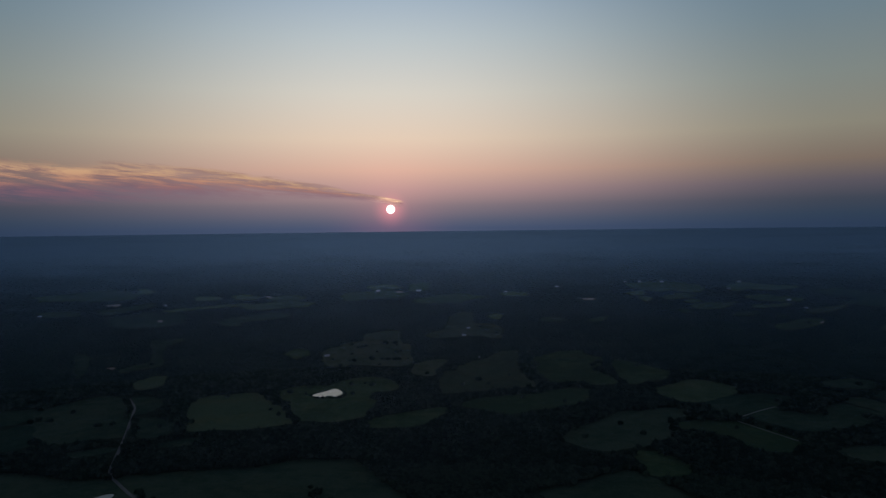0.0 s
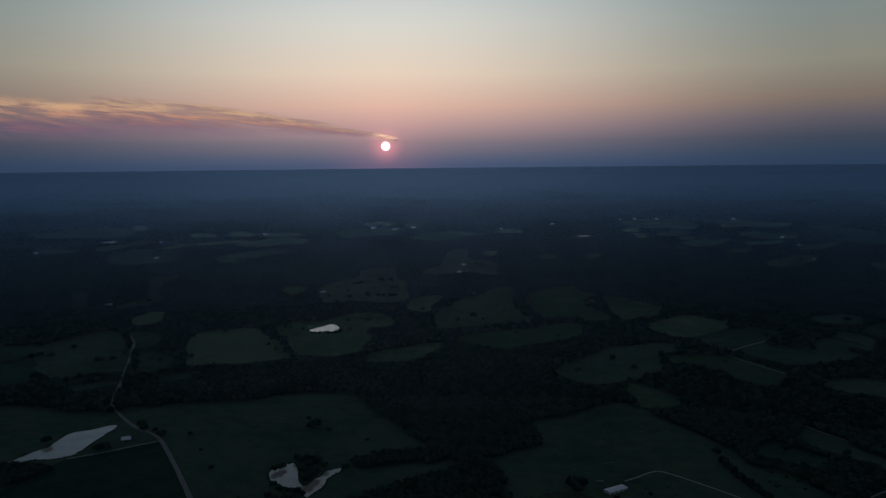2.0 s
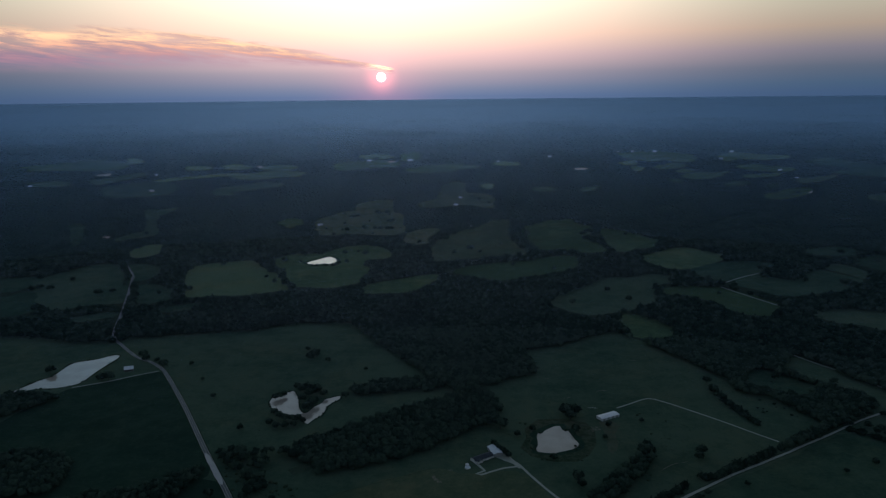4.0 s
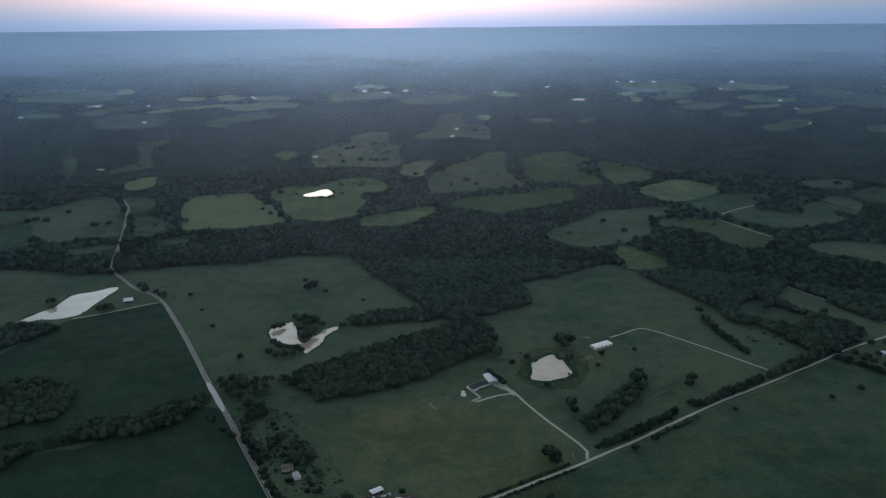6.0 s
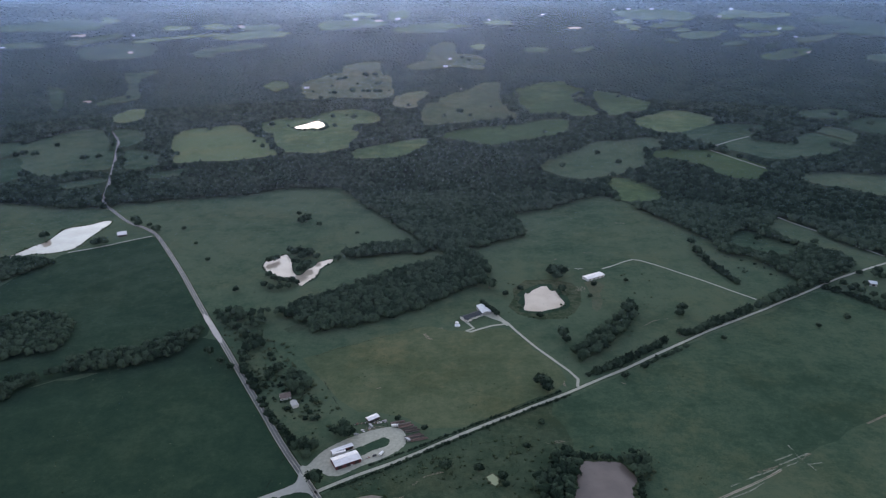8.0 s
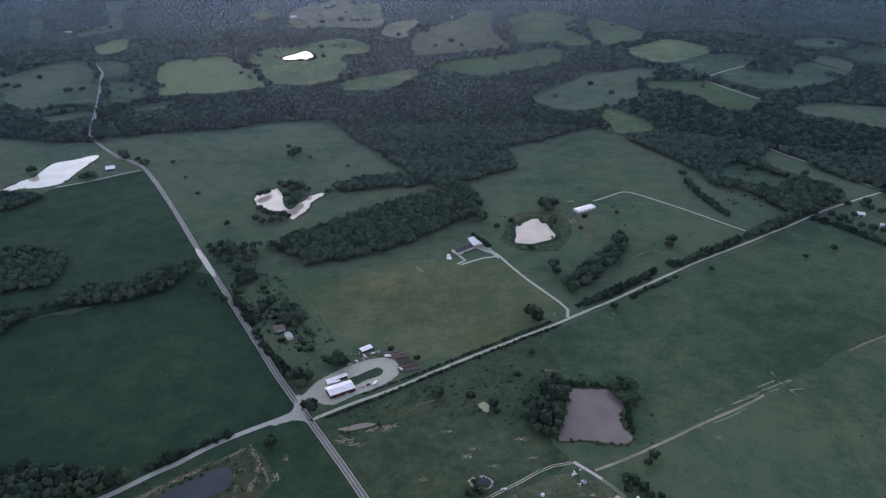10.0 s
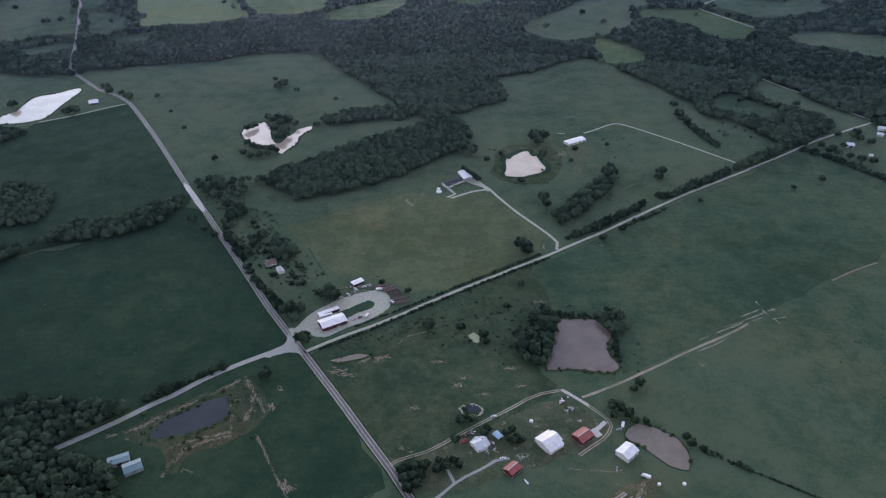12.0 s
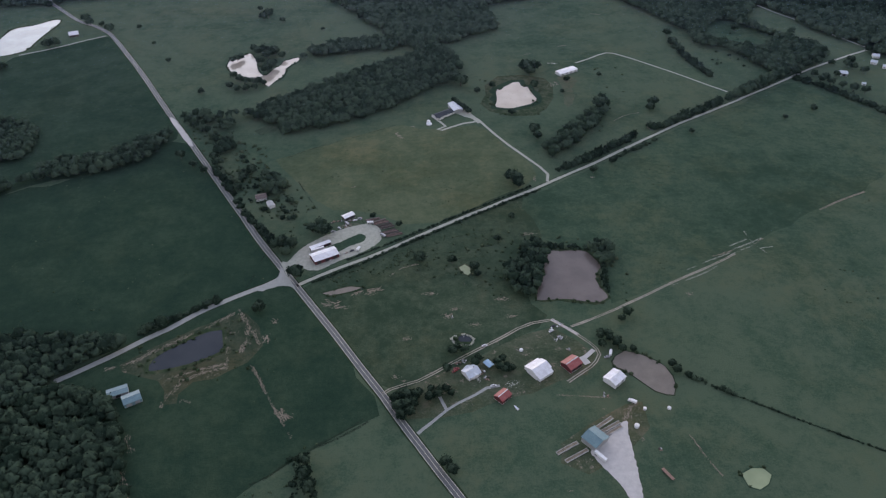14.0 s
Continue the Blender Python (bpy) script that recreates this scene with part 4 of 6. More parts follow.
road("track", [(920.4, 1799.1), (974.9, 1837.7)], 3, GRAVEL, "pale farm track between distant fields")
road("track", [(669.9, 1662.3), (702.6, 1576), (736.7, 1492.5)], 3, GRAVEL, "pale farm track between distant fields")
road("track", [(-469.8, 1162.6), (-497.1, 1146.2), (-526.4, 1125.4), (-548.6, 1112.1), (-582.1, 1095)], 3, GRAVEL, "pale farm track between distant fields")
road("track", [(-1167.2, 2305.6), (-1144.3, 2259.2), (-1111.3, 2205.5)], 3, GRAVEL, "pale farm track between distant fields")


def yard(outline, mat, label, lift=0.27, bare=True):
    rnd = random.Random(len(outline))
    line = [q + np.array((rnd.gauss(0, 0.35), rnd.gauss(0, 0.35))) for q in curve_through(outline, True, 2.0)]
    if bare:
        BARE.append([tuple(q) for q in line])
    return tagged(sheet("yard", line, mat, lift), label, "yard", kind="structure")


yard([(-299.7, 859.1), (-295.2, 862.1), (-259.9, 799.1), (-263.5, 793.5)], CONCRETE, "pale concrete bridge deck on the road", 0.29)
yard([(-123.3, 541.2), (-124.2, 530.2), (-130.3, 522.3), (-142.4, 514.3), (-139.1, 508.4), (-124.1, 514.4), (-112.4, 513.5), (-105.6, 508.1)], ASPHALT_PALE, "flared pale junction of the side road", 0.25)
yard([(-124, 550), (-117, 532), (-112, 538), (-106, 543), (-96, 536), (-84, 537), (-68, 548), (-46, 560), (-30, 574), (-26, 588), (-30, 602), (-41, 608), (-56, 605), (-70, 599), (-87, 589), (-98, 580), (-106, 572), (-113, 561), (-118, 551)], GRAVEL, "pale gravel loop around the red workshop", 0.26)
yard([(-80, 572), (-69, 578), (-58, 586), (-47, 591), (-42, 585), (-45, 578), (-58, 571), (-69, 563), (-77, 558), (-81, 562)], GRASS, "grass island inside the gravel loop", 0.31)
yard([(68.7, 850.1), (83.9, 861.6), (92.3, 840.1), (100.9, 823.8), (97.2, 816.5), (91.1, 827.7), (77.5, 839.8)], GRAVEL, "pale gravel apron before the farm garage", 0.27)
yard([(127.3, 309.6), (134.2, 314.1), (147.7, 325.4), (160.2, 335.2), (158.4, 322), (157.6, 306.8), (156.4, 287.5), (154.2, 268.5), (149.9, 248.2), (147.6, 258.9), (141.8, 278.4), (134.8, 290.5), (129.2, 301.5)], CONCRETE, "pale grey yard beside the green barn", 0.27)
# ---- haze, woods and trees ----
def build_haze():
    """One veil between the flight height and the land, drawn in over the hills, carrying the painted haze."""
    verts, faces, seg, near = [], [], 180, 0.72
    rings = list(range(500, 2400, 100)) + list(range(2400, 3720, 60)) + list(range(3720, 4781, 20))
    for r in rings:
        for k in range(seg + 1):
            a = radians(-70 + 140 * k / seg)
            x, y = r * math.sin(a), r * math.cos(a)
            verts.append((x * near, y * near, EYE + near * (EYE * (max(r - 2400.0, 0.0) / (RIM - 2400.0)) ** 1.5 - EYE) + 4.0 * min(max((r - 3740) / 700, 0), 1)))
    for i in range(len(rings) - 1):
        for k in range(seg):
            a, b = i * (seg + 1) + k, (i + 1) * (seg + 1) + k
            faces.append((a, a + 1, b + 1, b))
    ob = mesh_object("haze", verts, faces, haze_paint("painted_haze", (0.014, 0.060, 0.170), 8900.0), smooth=True)
    tagged(ob, "blue tinted shell standing in for evening haze", "haze", kind="stuff")


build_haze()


def inside(px, py, outline):
    """Which of the points lie inside the outline (numpy)."""
    q = np.array(outline, float)
    ok = np.zeros(len(px), bool)
    lo, hi = q.min(0), q.max(0)
    sel = np.where((px >= lo[0]) & (px <= hi[0]) & (py >= lo[1]) & (py <= hi[1]))[0]
    if not len(sel):
        return ok
    x, y = px[sel], py[sel]
    c = np.zeros(len(sel), bool)
    for (x1, y1), (x2, y2) in zip(q, np.roll(q, -1, 0)):
        if y1 == y2:
            continue
        c ^= ((y1 > y) != (y2 > y)) & (x < (x2 - x1) * (y - y1) / (y2 - y1) + x1)
    ok[sel] = c
    return ok


def ico(level, seed, rough, squash=0.85, floor=-0.55):
    """A lumpy crown shell round the origin, of radius about 1, without its hidden underside."""
    bm = bmesh.new()
    bmesh.ops.create_icosphere(bm, subdivisions=level, radius=1.0)
    off = Vector((seed * 7.3, seed * 3.1, seed * 1.7))
    for v in bm.verts:
        k = 1 + rough * noise.noise(v.co * 1.6 + off) + 0.5 * rough * noise.noise(v.co * 3.7 + off)
        v.co = Vector((v.co.x * k, v.co.y * k, max(v.co.z * k, floor) * squash))
    gone = [f for f in bm.faces if f.normal.z < -0.7 and f.calc_center_median().z < -0.3]
    bmesh.ops.delete(bm, geom=gone, context="FACES_ONLY")
    vs = np.array([v.co[:] for v in bm.verts])
    bm.verts.index_update()
    fs = np.array([[v.index for v in f.verts] for f in bm.faces])
    bm.free()
    return vs, fs


def crown(level, tufts, seed, rough=0.35, size=0.22, lobes=1):
    """Crown shell of several lobes with leaf tufts standing off it."""
    rnd = np.random.RandomState(seed)
    V, F, n = [], [], 0
    for k in range(lobes):
        v, f = ico(level, seed + 13 * k, rough)
        if lobes > 1:
            a = 2 * math.pi * k / (lobes - 1) + rnd.rand()
            s = 0.54 if k else 0.68
            v = v * s * rnd.uniform(0.85, 1.1) + ((0.58 * math.cos(a), 0.58 * math.sin(a), rnd.uniform(-0.3, 0.15)) if k else (0, 0, 0.22))
        V.append(v)
        F.append(f + n)
        n += len(v)
    shell = np.concatenate(V)
    if tufts:
        at = shell[rnd.randint(len(shell), size=tufts)] * rnd.uniform(0.86, 1.14, (tufts, 1)) + rnd.normal(0, 0.07, (tufts, 3))
        u = rnd.normal(size=(tufts, 3))
        u /= np.linalg.norm(u, axis=1)[:, None]
        w_ = np.cross(u, rnd.normal(size=(tufts, 3)))
        w_ /= np.linalg.norm(w_, axis=1)[:, None]
        s = size * rnd.uniform(0.6, 1.3, (tufts, 1))
        t = np.stack([at - u * s, at + u * s * 0.8 + w_ * s * 0.3, at + w_ * s * 1.3], 1).reshape(-1, 3)
        V.append(t)
        F.append(np.arange(3 * tufts).reshape(-1, 3) + n)
    return np.concatenate(V), np.concatenate(F)


def joined(name, protos, places, mat):
    """Many crowns in one mesh. places: x, y, z, radius, height factor, turn, which."""
    V, F, n = [], [], 0
    for k, (v, f) in enumerate(protos):
        p = places[places[:, 6] == k]
        if not len(p):
            continue
        c, s = np.cos(p[:, 5])[:, None], np.sin(p[:, 5])[:, None]
        x = (v[:, 0] * c - v[:, 1] * s) * p[:, 3:4] + p[:, 0:1]
        y = (v[:, 0] * s + v[:, 1] * c) * p[:, 3:4] + p[:, 1:2]
        z = v[:, 2] * (p[:, 3] * p[:, 4])[:, None] + p[:, 2:3]
        V.append(np.stack([x, y, z], 2).reshape(-1, 3))
        F.append((f[None] + (np.arange(len(p)) * len(v))[:, None, None]).reshape(-1, 3) + n)
        n += len(p) * len(v)
    V, F = np.concatenate(V), np.concatenate(F)
    me = bpy.data.meshes.new(name)
    me.vertices.add(len(V))
    me.vertices.foreach_set("co", V.astype(np.float32).ravel())
    me.loops.add(len(F) * 3)
    me.loops.foreach_set("vertex_index", F.astype(np.int32).ravel())
    me.polygons.add(len(F))
    me.polygons.foreach_set("loop_start", np.arange(0, len(F) * 3, 3, dtype=np.int32))
    me.polygons.foreach_set("use_smooth", np.ones(len(F), bool))
    me.materials.append(mat)
    me.update(calc_edges=True)
    return new(name, me)


def bare(x, y, grow):
    hit = np.zeros(len(x), bool)
    for b in BARE:
        if len(b) == 3 and np.isscalar(b[2]):
            (x1, y1), (x2, y2), wide = b
            near = np.where((np.abs(x - (x1 + x2) / 2) < 60) & (np.abs(y - (y1 + y2) / 2) < 60))[0]
            if not len(near):
                continue
            dx, dy = x2 - x1, y2 - y1
            t = np.clip(((x[near] - x1) * dx + (y[near] - y1) * dy) / max(dx * dx + dy * dy, 1e-6), 0, 1)
            hit[near] |= np.hypot(x[near] - x1 - t * dx, y[near] - y1 - t * dy) < wide / 2 + grow
        else:
            hit |= inside(x, y, b)
    return hit


def build_forest():
    rnd = np.random.RandomState(5)
    # from, to, gap between trunks, crown radius, crown shapes, trunk height, flatness
    zones = [(150, 1350, 6.5, (3.4, 6.6), [crown(2, 46, k, 0.75, 0.26) for k in range(6)], (5.0, 8.5), 0.95),
             (1350, 2350, 10.0, (5.2, 8.0), [crown(1, 24, 20 + k, 0.4, 0.28) for k in range(5)], (4.5, 9.0), 0.9),
             (2350, 3300, 10.5, (6.2, 8.8), [crown(1, 0, 40 + k, 0.4) for k in range(5)], (3.5, 6.5), 0.75),
             (3300, 4600, 20.0, (13.5, 19.0), [crown(1, 0, 60 + k, 0.6) for k in range(4)], (1.0, 3.0), 0.3)]
    for lo, hi, gap, size, protos, stem, flat in zones:
        half = radians(45)
        gx, gy = np.meshgrid(np.arange(-hi * math.sin(half), hi * math.sin(half), gap), np.arange(lo * 0.6, hi, gap))
        x = gx.ravel() + rnd.uniform(-0.42, 0.42, gx.size) * gap
        y = gy.ravel() + rnd.uniform(-0.42, 0.42, gx.size) * gap
        r = np.hypot(x, y)
        ok = (r >= lo) & (r < hi) & (np.abs(np.arctan2(x, y)) < half)
        x, y, r = x[ok], y[ok], r[ok]
        # a tree also stays off the land that its top would hide from above
        grow = np.ones(len(x), bool)
        lone = rnd.rand(len(x))
        top = stem[1] + size[1] * 0.8 * flat
        for share in (0.0, 0.5, 1.0):
            slope = np.where(r > 2400, 1.5 * EYE / (RIM - 2400) * np.sqrt(np.clip((r - 2400) / (RIM - 2400), 0, 1)), 0.0)
            reach = 1 + share * top / (np.maximum(EYE - heights(x, y), 40.0) + slope * r)
            for k, o in enumerate(OPEN):
                wave = 4.0 if len(o) > 40 else 5.0
                dx = wave * (0.6 * np.sin(x / 21 + 1.7 * np.sin(y / 33)) + 0.4 * np.sin(y / 9 + x / 13))
                dy = wave * (0.6 * np.sin(y / 19 + 1.9 * np.sin(x / 29)) + 0.4 * np.sin(x / 8 - y / 15))
                hit = inside(x * reach + dx, y * reach + dy, o)
                if len(o) <= 40:
                    hit &= lone > 0.0025
                grow &= ~hit
        small = np.ones(len(x))
        for outline, dense in WOODS:
            hit = inside(x, y, outline) & (rnd.rand(len(x)) < dense)
            grow |= hit
            small[hit] *= 0.9
        x, y, small = x[grow], y[grow], small[grow]
        keep = ~bare(x, y, size[0] * 0.7)
        x, y, small = x[keep], y[keep], small[keep]
        rad = rnd.uniform(*size, len(x)) * small
        tall = rnd.uniform(0.9, 1.35, len(x)) * flat
        z = heights(x, y) + rnd.uniform(*stem, len(x)) * small
        places = np.stack([x, y, z, rad, tall, rnd.uniform(0, 6.28, len(x)), rnd.randint(len(protos), size=len(x))], 1)
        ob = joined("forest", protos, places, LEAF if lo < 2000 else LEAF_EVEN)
        tagged(ob, "dense dark green broadleaf woods seen from above", "forest", kind="stuff")


build_forest()
# ---- kinds of things ----
RED_METAL = metal_sheet("red_siding", (0.075, 0.014, 0.018), (0.11, 0.028, 0.030), 0.6)
WHITE_METAL = metal_sheet("white_siding", (0.62, 0.63, 0.64), (0.50, 0.50, 0.49), 0.5)
GREY_METAL = metal_sheet("grey_siding", (0.30, 0.31, 0.31), (0.22, 0.22, 0.21), 0.5)
TEAL_METAL = metal_sheet("teal_siding", (0.10, 0.20, 0.23), (0.14, 0.22, 0.24), 0.5)
WHITE_ROOF = metal_sheet("white_roof_sheet", (0.74, 0.75, 0.77), (0.56, 0.56, 0.56), 0.4)
PALE_ROOF = metal_sheet("pale_roof_sheet", (0.52, 0.57, 0.62), (0.40, 0.43, 0.46), 0.45)
GREY_ROOF = metal_sheet("grey_roof_sheet", (0.36, 0.37, 0.37), (0.24, 0.24, 0.235), 0.5)
TEAL_ROOF = metal_sheet("teal_roof_sheet", (0.10, 0.18, 0.20), (0.15, 0.24, 0.25), 0.4)
RED_ROOF = metal_sheet("red_roof_sheet", (0.24, 0.045, 0.042), (0.30, 0.10, 0.085), 0.5)
SLATE_ROOF = metal_sheet("slate_shingles", (0.026, 0.034, 0.042), (0.045, 0.053, 0.062), 0.9)
LOG_GREY = plain("grey_bark", (0.10, 0.09, 0.085), (0.24, 0.22, 0.20), 1.0)
BROWN_ROOF = metal_sheet("brown_shingles", (0.11, 0.085, 0.075), (0.16, 0.13, 0.12), 0.8)
WHITE_WALL = metal_sheet("white_clapboard", (0.62, 0.61, 0.59), (0.48, 0.47, 0.45), 0.7)
DARK_WOOD = plain("weathered_boards", (0.045, 0.04, 0.036), (0.10, 0.09, 0.08), 1.0, 0.9)
WHITE_PAINT = metal_sheet("white_enamel", (0.72, 0.72, 0.72), (0.60, 0.60, 0.59), 0.25)
RED_PAINT = metal_sheet("red_enamel", (0.28, 0.03, 0.025), (0.22, 0.04, 0.035), 0.3)
GREY_PAINT = metal_sheet("grey_enamel", (0.34, 0.35, 0.36), (0.26, 0.26, 0.27), 0.25)
DARK_PAINT = metal_sheet("dark_enamel", (0.03, 0.035, 0.045), (0.05, 0.05, 0.055), 0.25)
RUST = plain("rusty_steel", (0.16, 0.085, 0.06), (0.30, 0.21, 0.17), 1.2, 0.8)
RUBBER = plain("rubber", (0.02, 0.02, 0.02), (0.035, 0.035, 0.035), 3.0, 0.9)
TIMBER = plain("stacked_logs", (0.10, 0.065, 0.055), (0.24, 0.17, 0.15), 0.8, 0.9, own=0.3)
# near-black colour paints the shade inside open doorways
OPENING = plain("doorway_shade", (0.02, 0.02, 0.022), (0.035, 0.034, 0.034), 1.0, 0.8)
BLUE_TARP = metal_sheet("blue_tarpaulin", (0.20, 0.36, 0.50), (0.27, 0.42, 0.55), 0.5)
PANE, _n, _b = material("window_glass", 0.08, 0.0, 0.6)
_b.inputs["Base Color"].default_value = (0.03, 0.035, 0.045, 1)


def box(bm, x0, x1, y0, y1, z0, z1):
    m = Matrix.LocRotScale(((x0 + x1) / 2, (y0 + y1) / 2, (z0 + z1) / 2), None, (x1 - x0, y1 - y0, z1 - z0))
    return bmesh.ops.create_cube(bm, size=1.0, matrix=m)["verts"]


def prism(bm, outline, y0, y1):
    """The outline in x and z drawn out along y."""
    a = [bm.verts.new((x, y0, z)) for x, z in outline]
    b = [bm.verts.new((x, y1, z)) for x, z in outline]
    bm.faces.new(a)
    bm.faces.new(b[::-1])
    n = len(outline)
    for i in range(n):
        bm.faces.new((a[i], b[i], b[(i + 1) % n], a[(i + 1) % n]))
    bmesh.ops.recalc_face_normals(bm, faces=bm.faces[:])


def cut(bm, edge=0.05):
    bmesh.ops.bevel(bm, geom=bm.edges[:], offset=edge, segments=1, affect="EDGES")
    return bm


def shell(root, long, wide, eave, pitch, wall, roof, turned=False, at=(0.0, 0.0)):
    """Walls with gables, two roof panels with eaves, and a ridge cap."""
    top = eave + pitch * wide / 2
    swap = Matrix.Rotation(math.pi / 2, 4, "Z")
    spin = Matrix.Translation((*at, 0)) @ (Matrix.Identity(4) if turned else swap)
    bm = bmesh.new()
    prism(bm, [(-wide / 2, 0), (wide / 2, 0), (wide / 2, eave), (0, top), (-wide / 2, eave)], -long / 2, long / 2)
    bm.transform(spin)
    part("wall", bm, wall, root)
    out, over, thick = 0.45, 0.5, 0.14
    for s in (-1, 1):
        bm = bmesh.new()
        x1, z1 = s * (wide / 2 + out), eave - pitch * out
        prism(bm, [(0, top + 0.03), (x1, z1 + 0.03), (x1, z1 + 0.03 + thick), (0, top + 0.03 + thick)], -long / 2 - over, long / 2 + over)
        bm.transform(spin)
        part("roof_panel", bm, roof, root)
        # standing seams of the sheet metal
        bm = bmesh.new()
        k = max(4, int(long / 1.6))
        for i in range(k + 1):
            y = -long / 2 - over + 0.1 + i * (long + 2 * over - 0.2) / k
            prism(bm, [(s * 0.15, top + 0.03 + thick - pitch * 0.15), (x1 * 0.995, z1 + 0.03 + thick), (x1 * 0.995, z1 + 0.09 + thick), (s * 0.15, top + 0.09 + thick - pitch * 0.15)], y - 0.04, y + 0.04)
        bm.transform(spin)
        part("roof_seams", bm, roof, root)
    bm = bmesh.new()
    prism(bm, [(-0.35, top + thick - 0.05), (0, top + thick + 0.06), (0.35, top + thick - 0.05), (0, top + thick + 0.14)], -long / 2 - over, long / 2 + over)
    bm.transform(spin)
    part("ridge_cap", bm, PALE_ROOF if roof is RED_ROOF else roof, root)


def building(name, x, y, turn, long, wide, eave, pitch, wall, roof, label, doors=0, windows=0, wing=False, gables=(), aisle=0.0):
    root = tagged(new(name), label, "building")
    root.matrix_world = pose(x, y, terrain(x, y), 0, 0, turn)
    if math.hypot(x, y) > 2300:
        root.location.z += 1.0
    shell(root, long, wide, eave, pitch, wall, roof)
    if wing:
        shell(root, wide * 1.15, long * 0.5, eave - 0.05, pitch, wall, roof, True)
    # cross gables on the front: place along the wall, width, how far they stand out
    for gx, gw, out in gables:
        shell(root, wide / 2 + out, gw, eave - 0.04, pitch, wall, roof, True, (gx, -(wide / 2 + out) / 2))
    # low lean-to roofs along both sides
    for s in (-1, 1) if aisle else ():
        bm = bmesh.new()
        y0, y1, top = wide / 2 + 0.02, wide / 2 + aisle, eave - 0.75
        prism(bm, [(s * y0, 0), (s * y1, 0), (s * y1, top - 0.9), (s * y0, top)], -long / 2 + 0.6, long / 2 - 0.6)
        bm.transform(Matrix.Rotation(math.pi / 2, 4, "Z"))
        lean = part("lean_to", bm, wall, root)
        bm = bmesh.new()
        prism(bm, [(s * y0, top + 0.04), (s * (y1 + 0.4), top - 1.1), (s * (y1 + 0.4), top - 0.98), (s * y0, top + 0.16)], -long / 2 + 0.3, long / 2 - 0.3)
        bm.transform(Matrix.Rotation(math.pi / 2, 4, "Z"))
        part("lean_to_roof", bm, roof, lean)
    bm = bmesh.new()
    box(bm, -long / 2 - 0.2, long / 2 + 0.2, -wide / 2 - 0.2, wide / 2 + 0.2, -1.2, 0.12)
    part("footing", bm, CONCRETE, root)
    for i in range(doors):
        c = (i + 0.5) / doors * long - long / 2
        half = min(1.9, long / doors * 0.36)
        bm = bmesh.new()
        box(bm, c - half, c + half, -wide / 2 - 0.06, -wide / 2 + 0.05, 0.12, eave * 0.82)
        part("door", bm, OPENING if wall in (DARK_WOOD, GREY_METAL, RED_METAL) else GREY_METAL, root, "barn door panel, near-black ones painting a shaded opening")
    for s in (-1, 1):
        for i in range(windows):
            c = (i + 0.5) / windows * long - long / 2
            bm = bmesh.new()
            y0 = s * wide / 2
            box(bm, c - 0.6, c + 0.6, y0 - 0.05, y0 + 0.05, 0.95, 2.25)
            frame_ob = part("window", bm, WHITE_PAINT, root)
            bm = bmesh.new()
            box(bm, c - 0.5, c + 0.5, y0 - 0.07, y0 + 0.07, 1.05, 2.15)
            part("pane", bm, PANE, frame_ob)
    if windows:
        bm = bmesh.new()
        box(bm, long * 0.2, long * 0.2 + 0.7, 0.4, 1.1, eave, eave + pitch * wide / 2 + 0.7)
        part("chimney", cut(bm), BROWN_ROOF, root, "brick chimney")
    return root


def wheel(root, x, y, r, w_=0.28):
    bm = bmesh.new()
    bmesh.ops.create_cone(bm, cap_ends=True, segments=12, radius1=r, radius2=r, depth=w_, matrix=pose(x, y, r, 90))
    tyre = part("wheel", bm, RUBBER, root)
    bm = bmesh.new()
    bmesh.ops.create_cone(bm, cap_ends=True, segments=10, radius1=r * 0.55, radius2=r * 0.55, depth=w_ + 0.04, matrix=pose(x, y, r, 90))
    part("rim", bm, GREY_PAINT, tyre)


def vehicle(kind, x, y, turn, paint, label):
    root = tagged(new(kind), label, kind)
    root.matrix_world = pose(x, y, terrain(x, y) + 0.26, 0, 0, turn)
    if kind == "car":
        bm = bmesh.new()
        box(bm, -2.4, 2.4, -0.92, 0.92, 0.35, 0.98)
        part("body", cut(bm, 0.12), paint, root)
        bm = bmesh.new()
        for v in box(bm, -1.5, 1.0, -0.82, 0.82, 0.96, 1.55):
            if v.co.z > 1.3:
                v.co.x *= 0.72
                v.co.y *= 0.86
        cabin = part("cabin", cut(bm, 0.06), PANE, root)
        bm = bmesh.new()
        box(bm, -1.1, 0.62, -0.7, 0.7, 1.53, 1.6)
        part("roof", cut(bm, 0.03), paint, cabin)
        for wx in (-1.5, 1.5):
            for wy in (-0.85, 0.85):
                wheel(root, wx, wy, 0.34)
    else:
        bm = bmesh.new()
        box(bm, -3.6, 1.4, -1.15, 1.15, 0.95, 2.7)
        part("cargo_box", cut(bm, 0.05), paint, root)
        bm = bmesh.new()
        for v in box(bm, 1.55, 3.5, -1.05, 1.05, 0.6, 2.3):
            if v.co.z > 2 and v.co.x > 2.5:
                v.co.x -= 0.6
        part("cab", cut(bm, 0.08), paint, root)
        bm = bmesh.new()
        box(bm, 2.75, 3.36, -0.9, 0.9, 1.45, 1.95)
        part("windscreen", cut(bm, 0.04), PANE, root)
        bm = bmesh.new()
        box(bm, -3.5, 3.3, -0.45, 0.45, 0.55, 0.9)
        part("chassis", bm, DARK_PAINT, root)
        for wx in (-2.6, -1.6, 2.5):
            for wy in (-0.95, 0.95):
                wheel(root, wx, wy, 0.48)
    return root


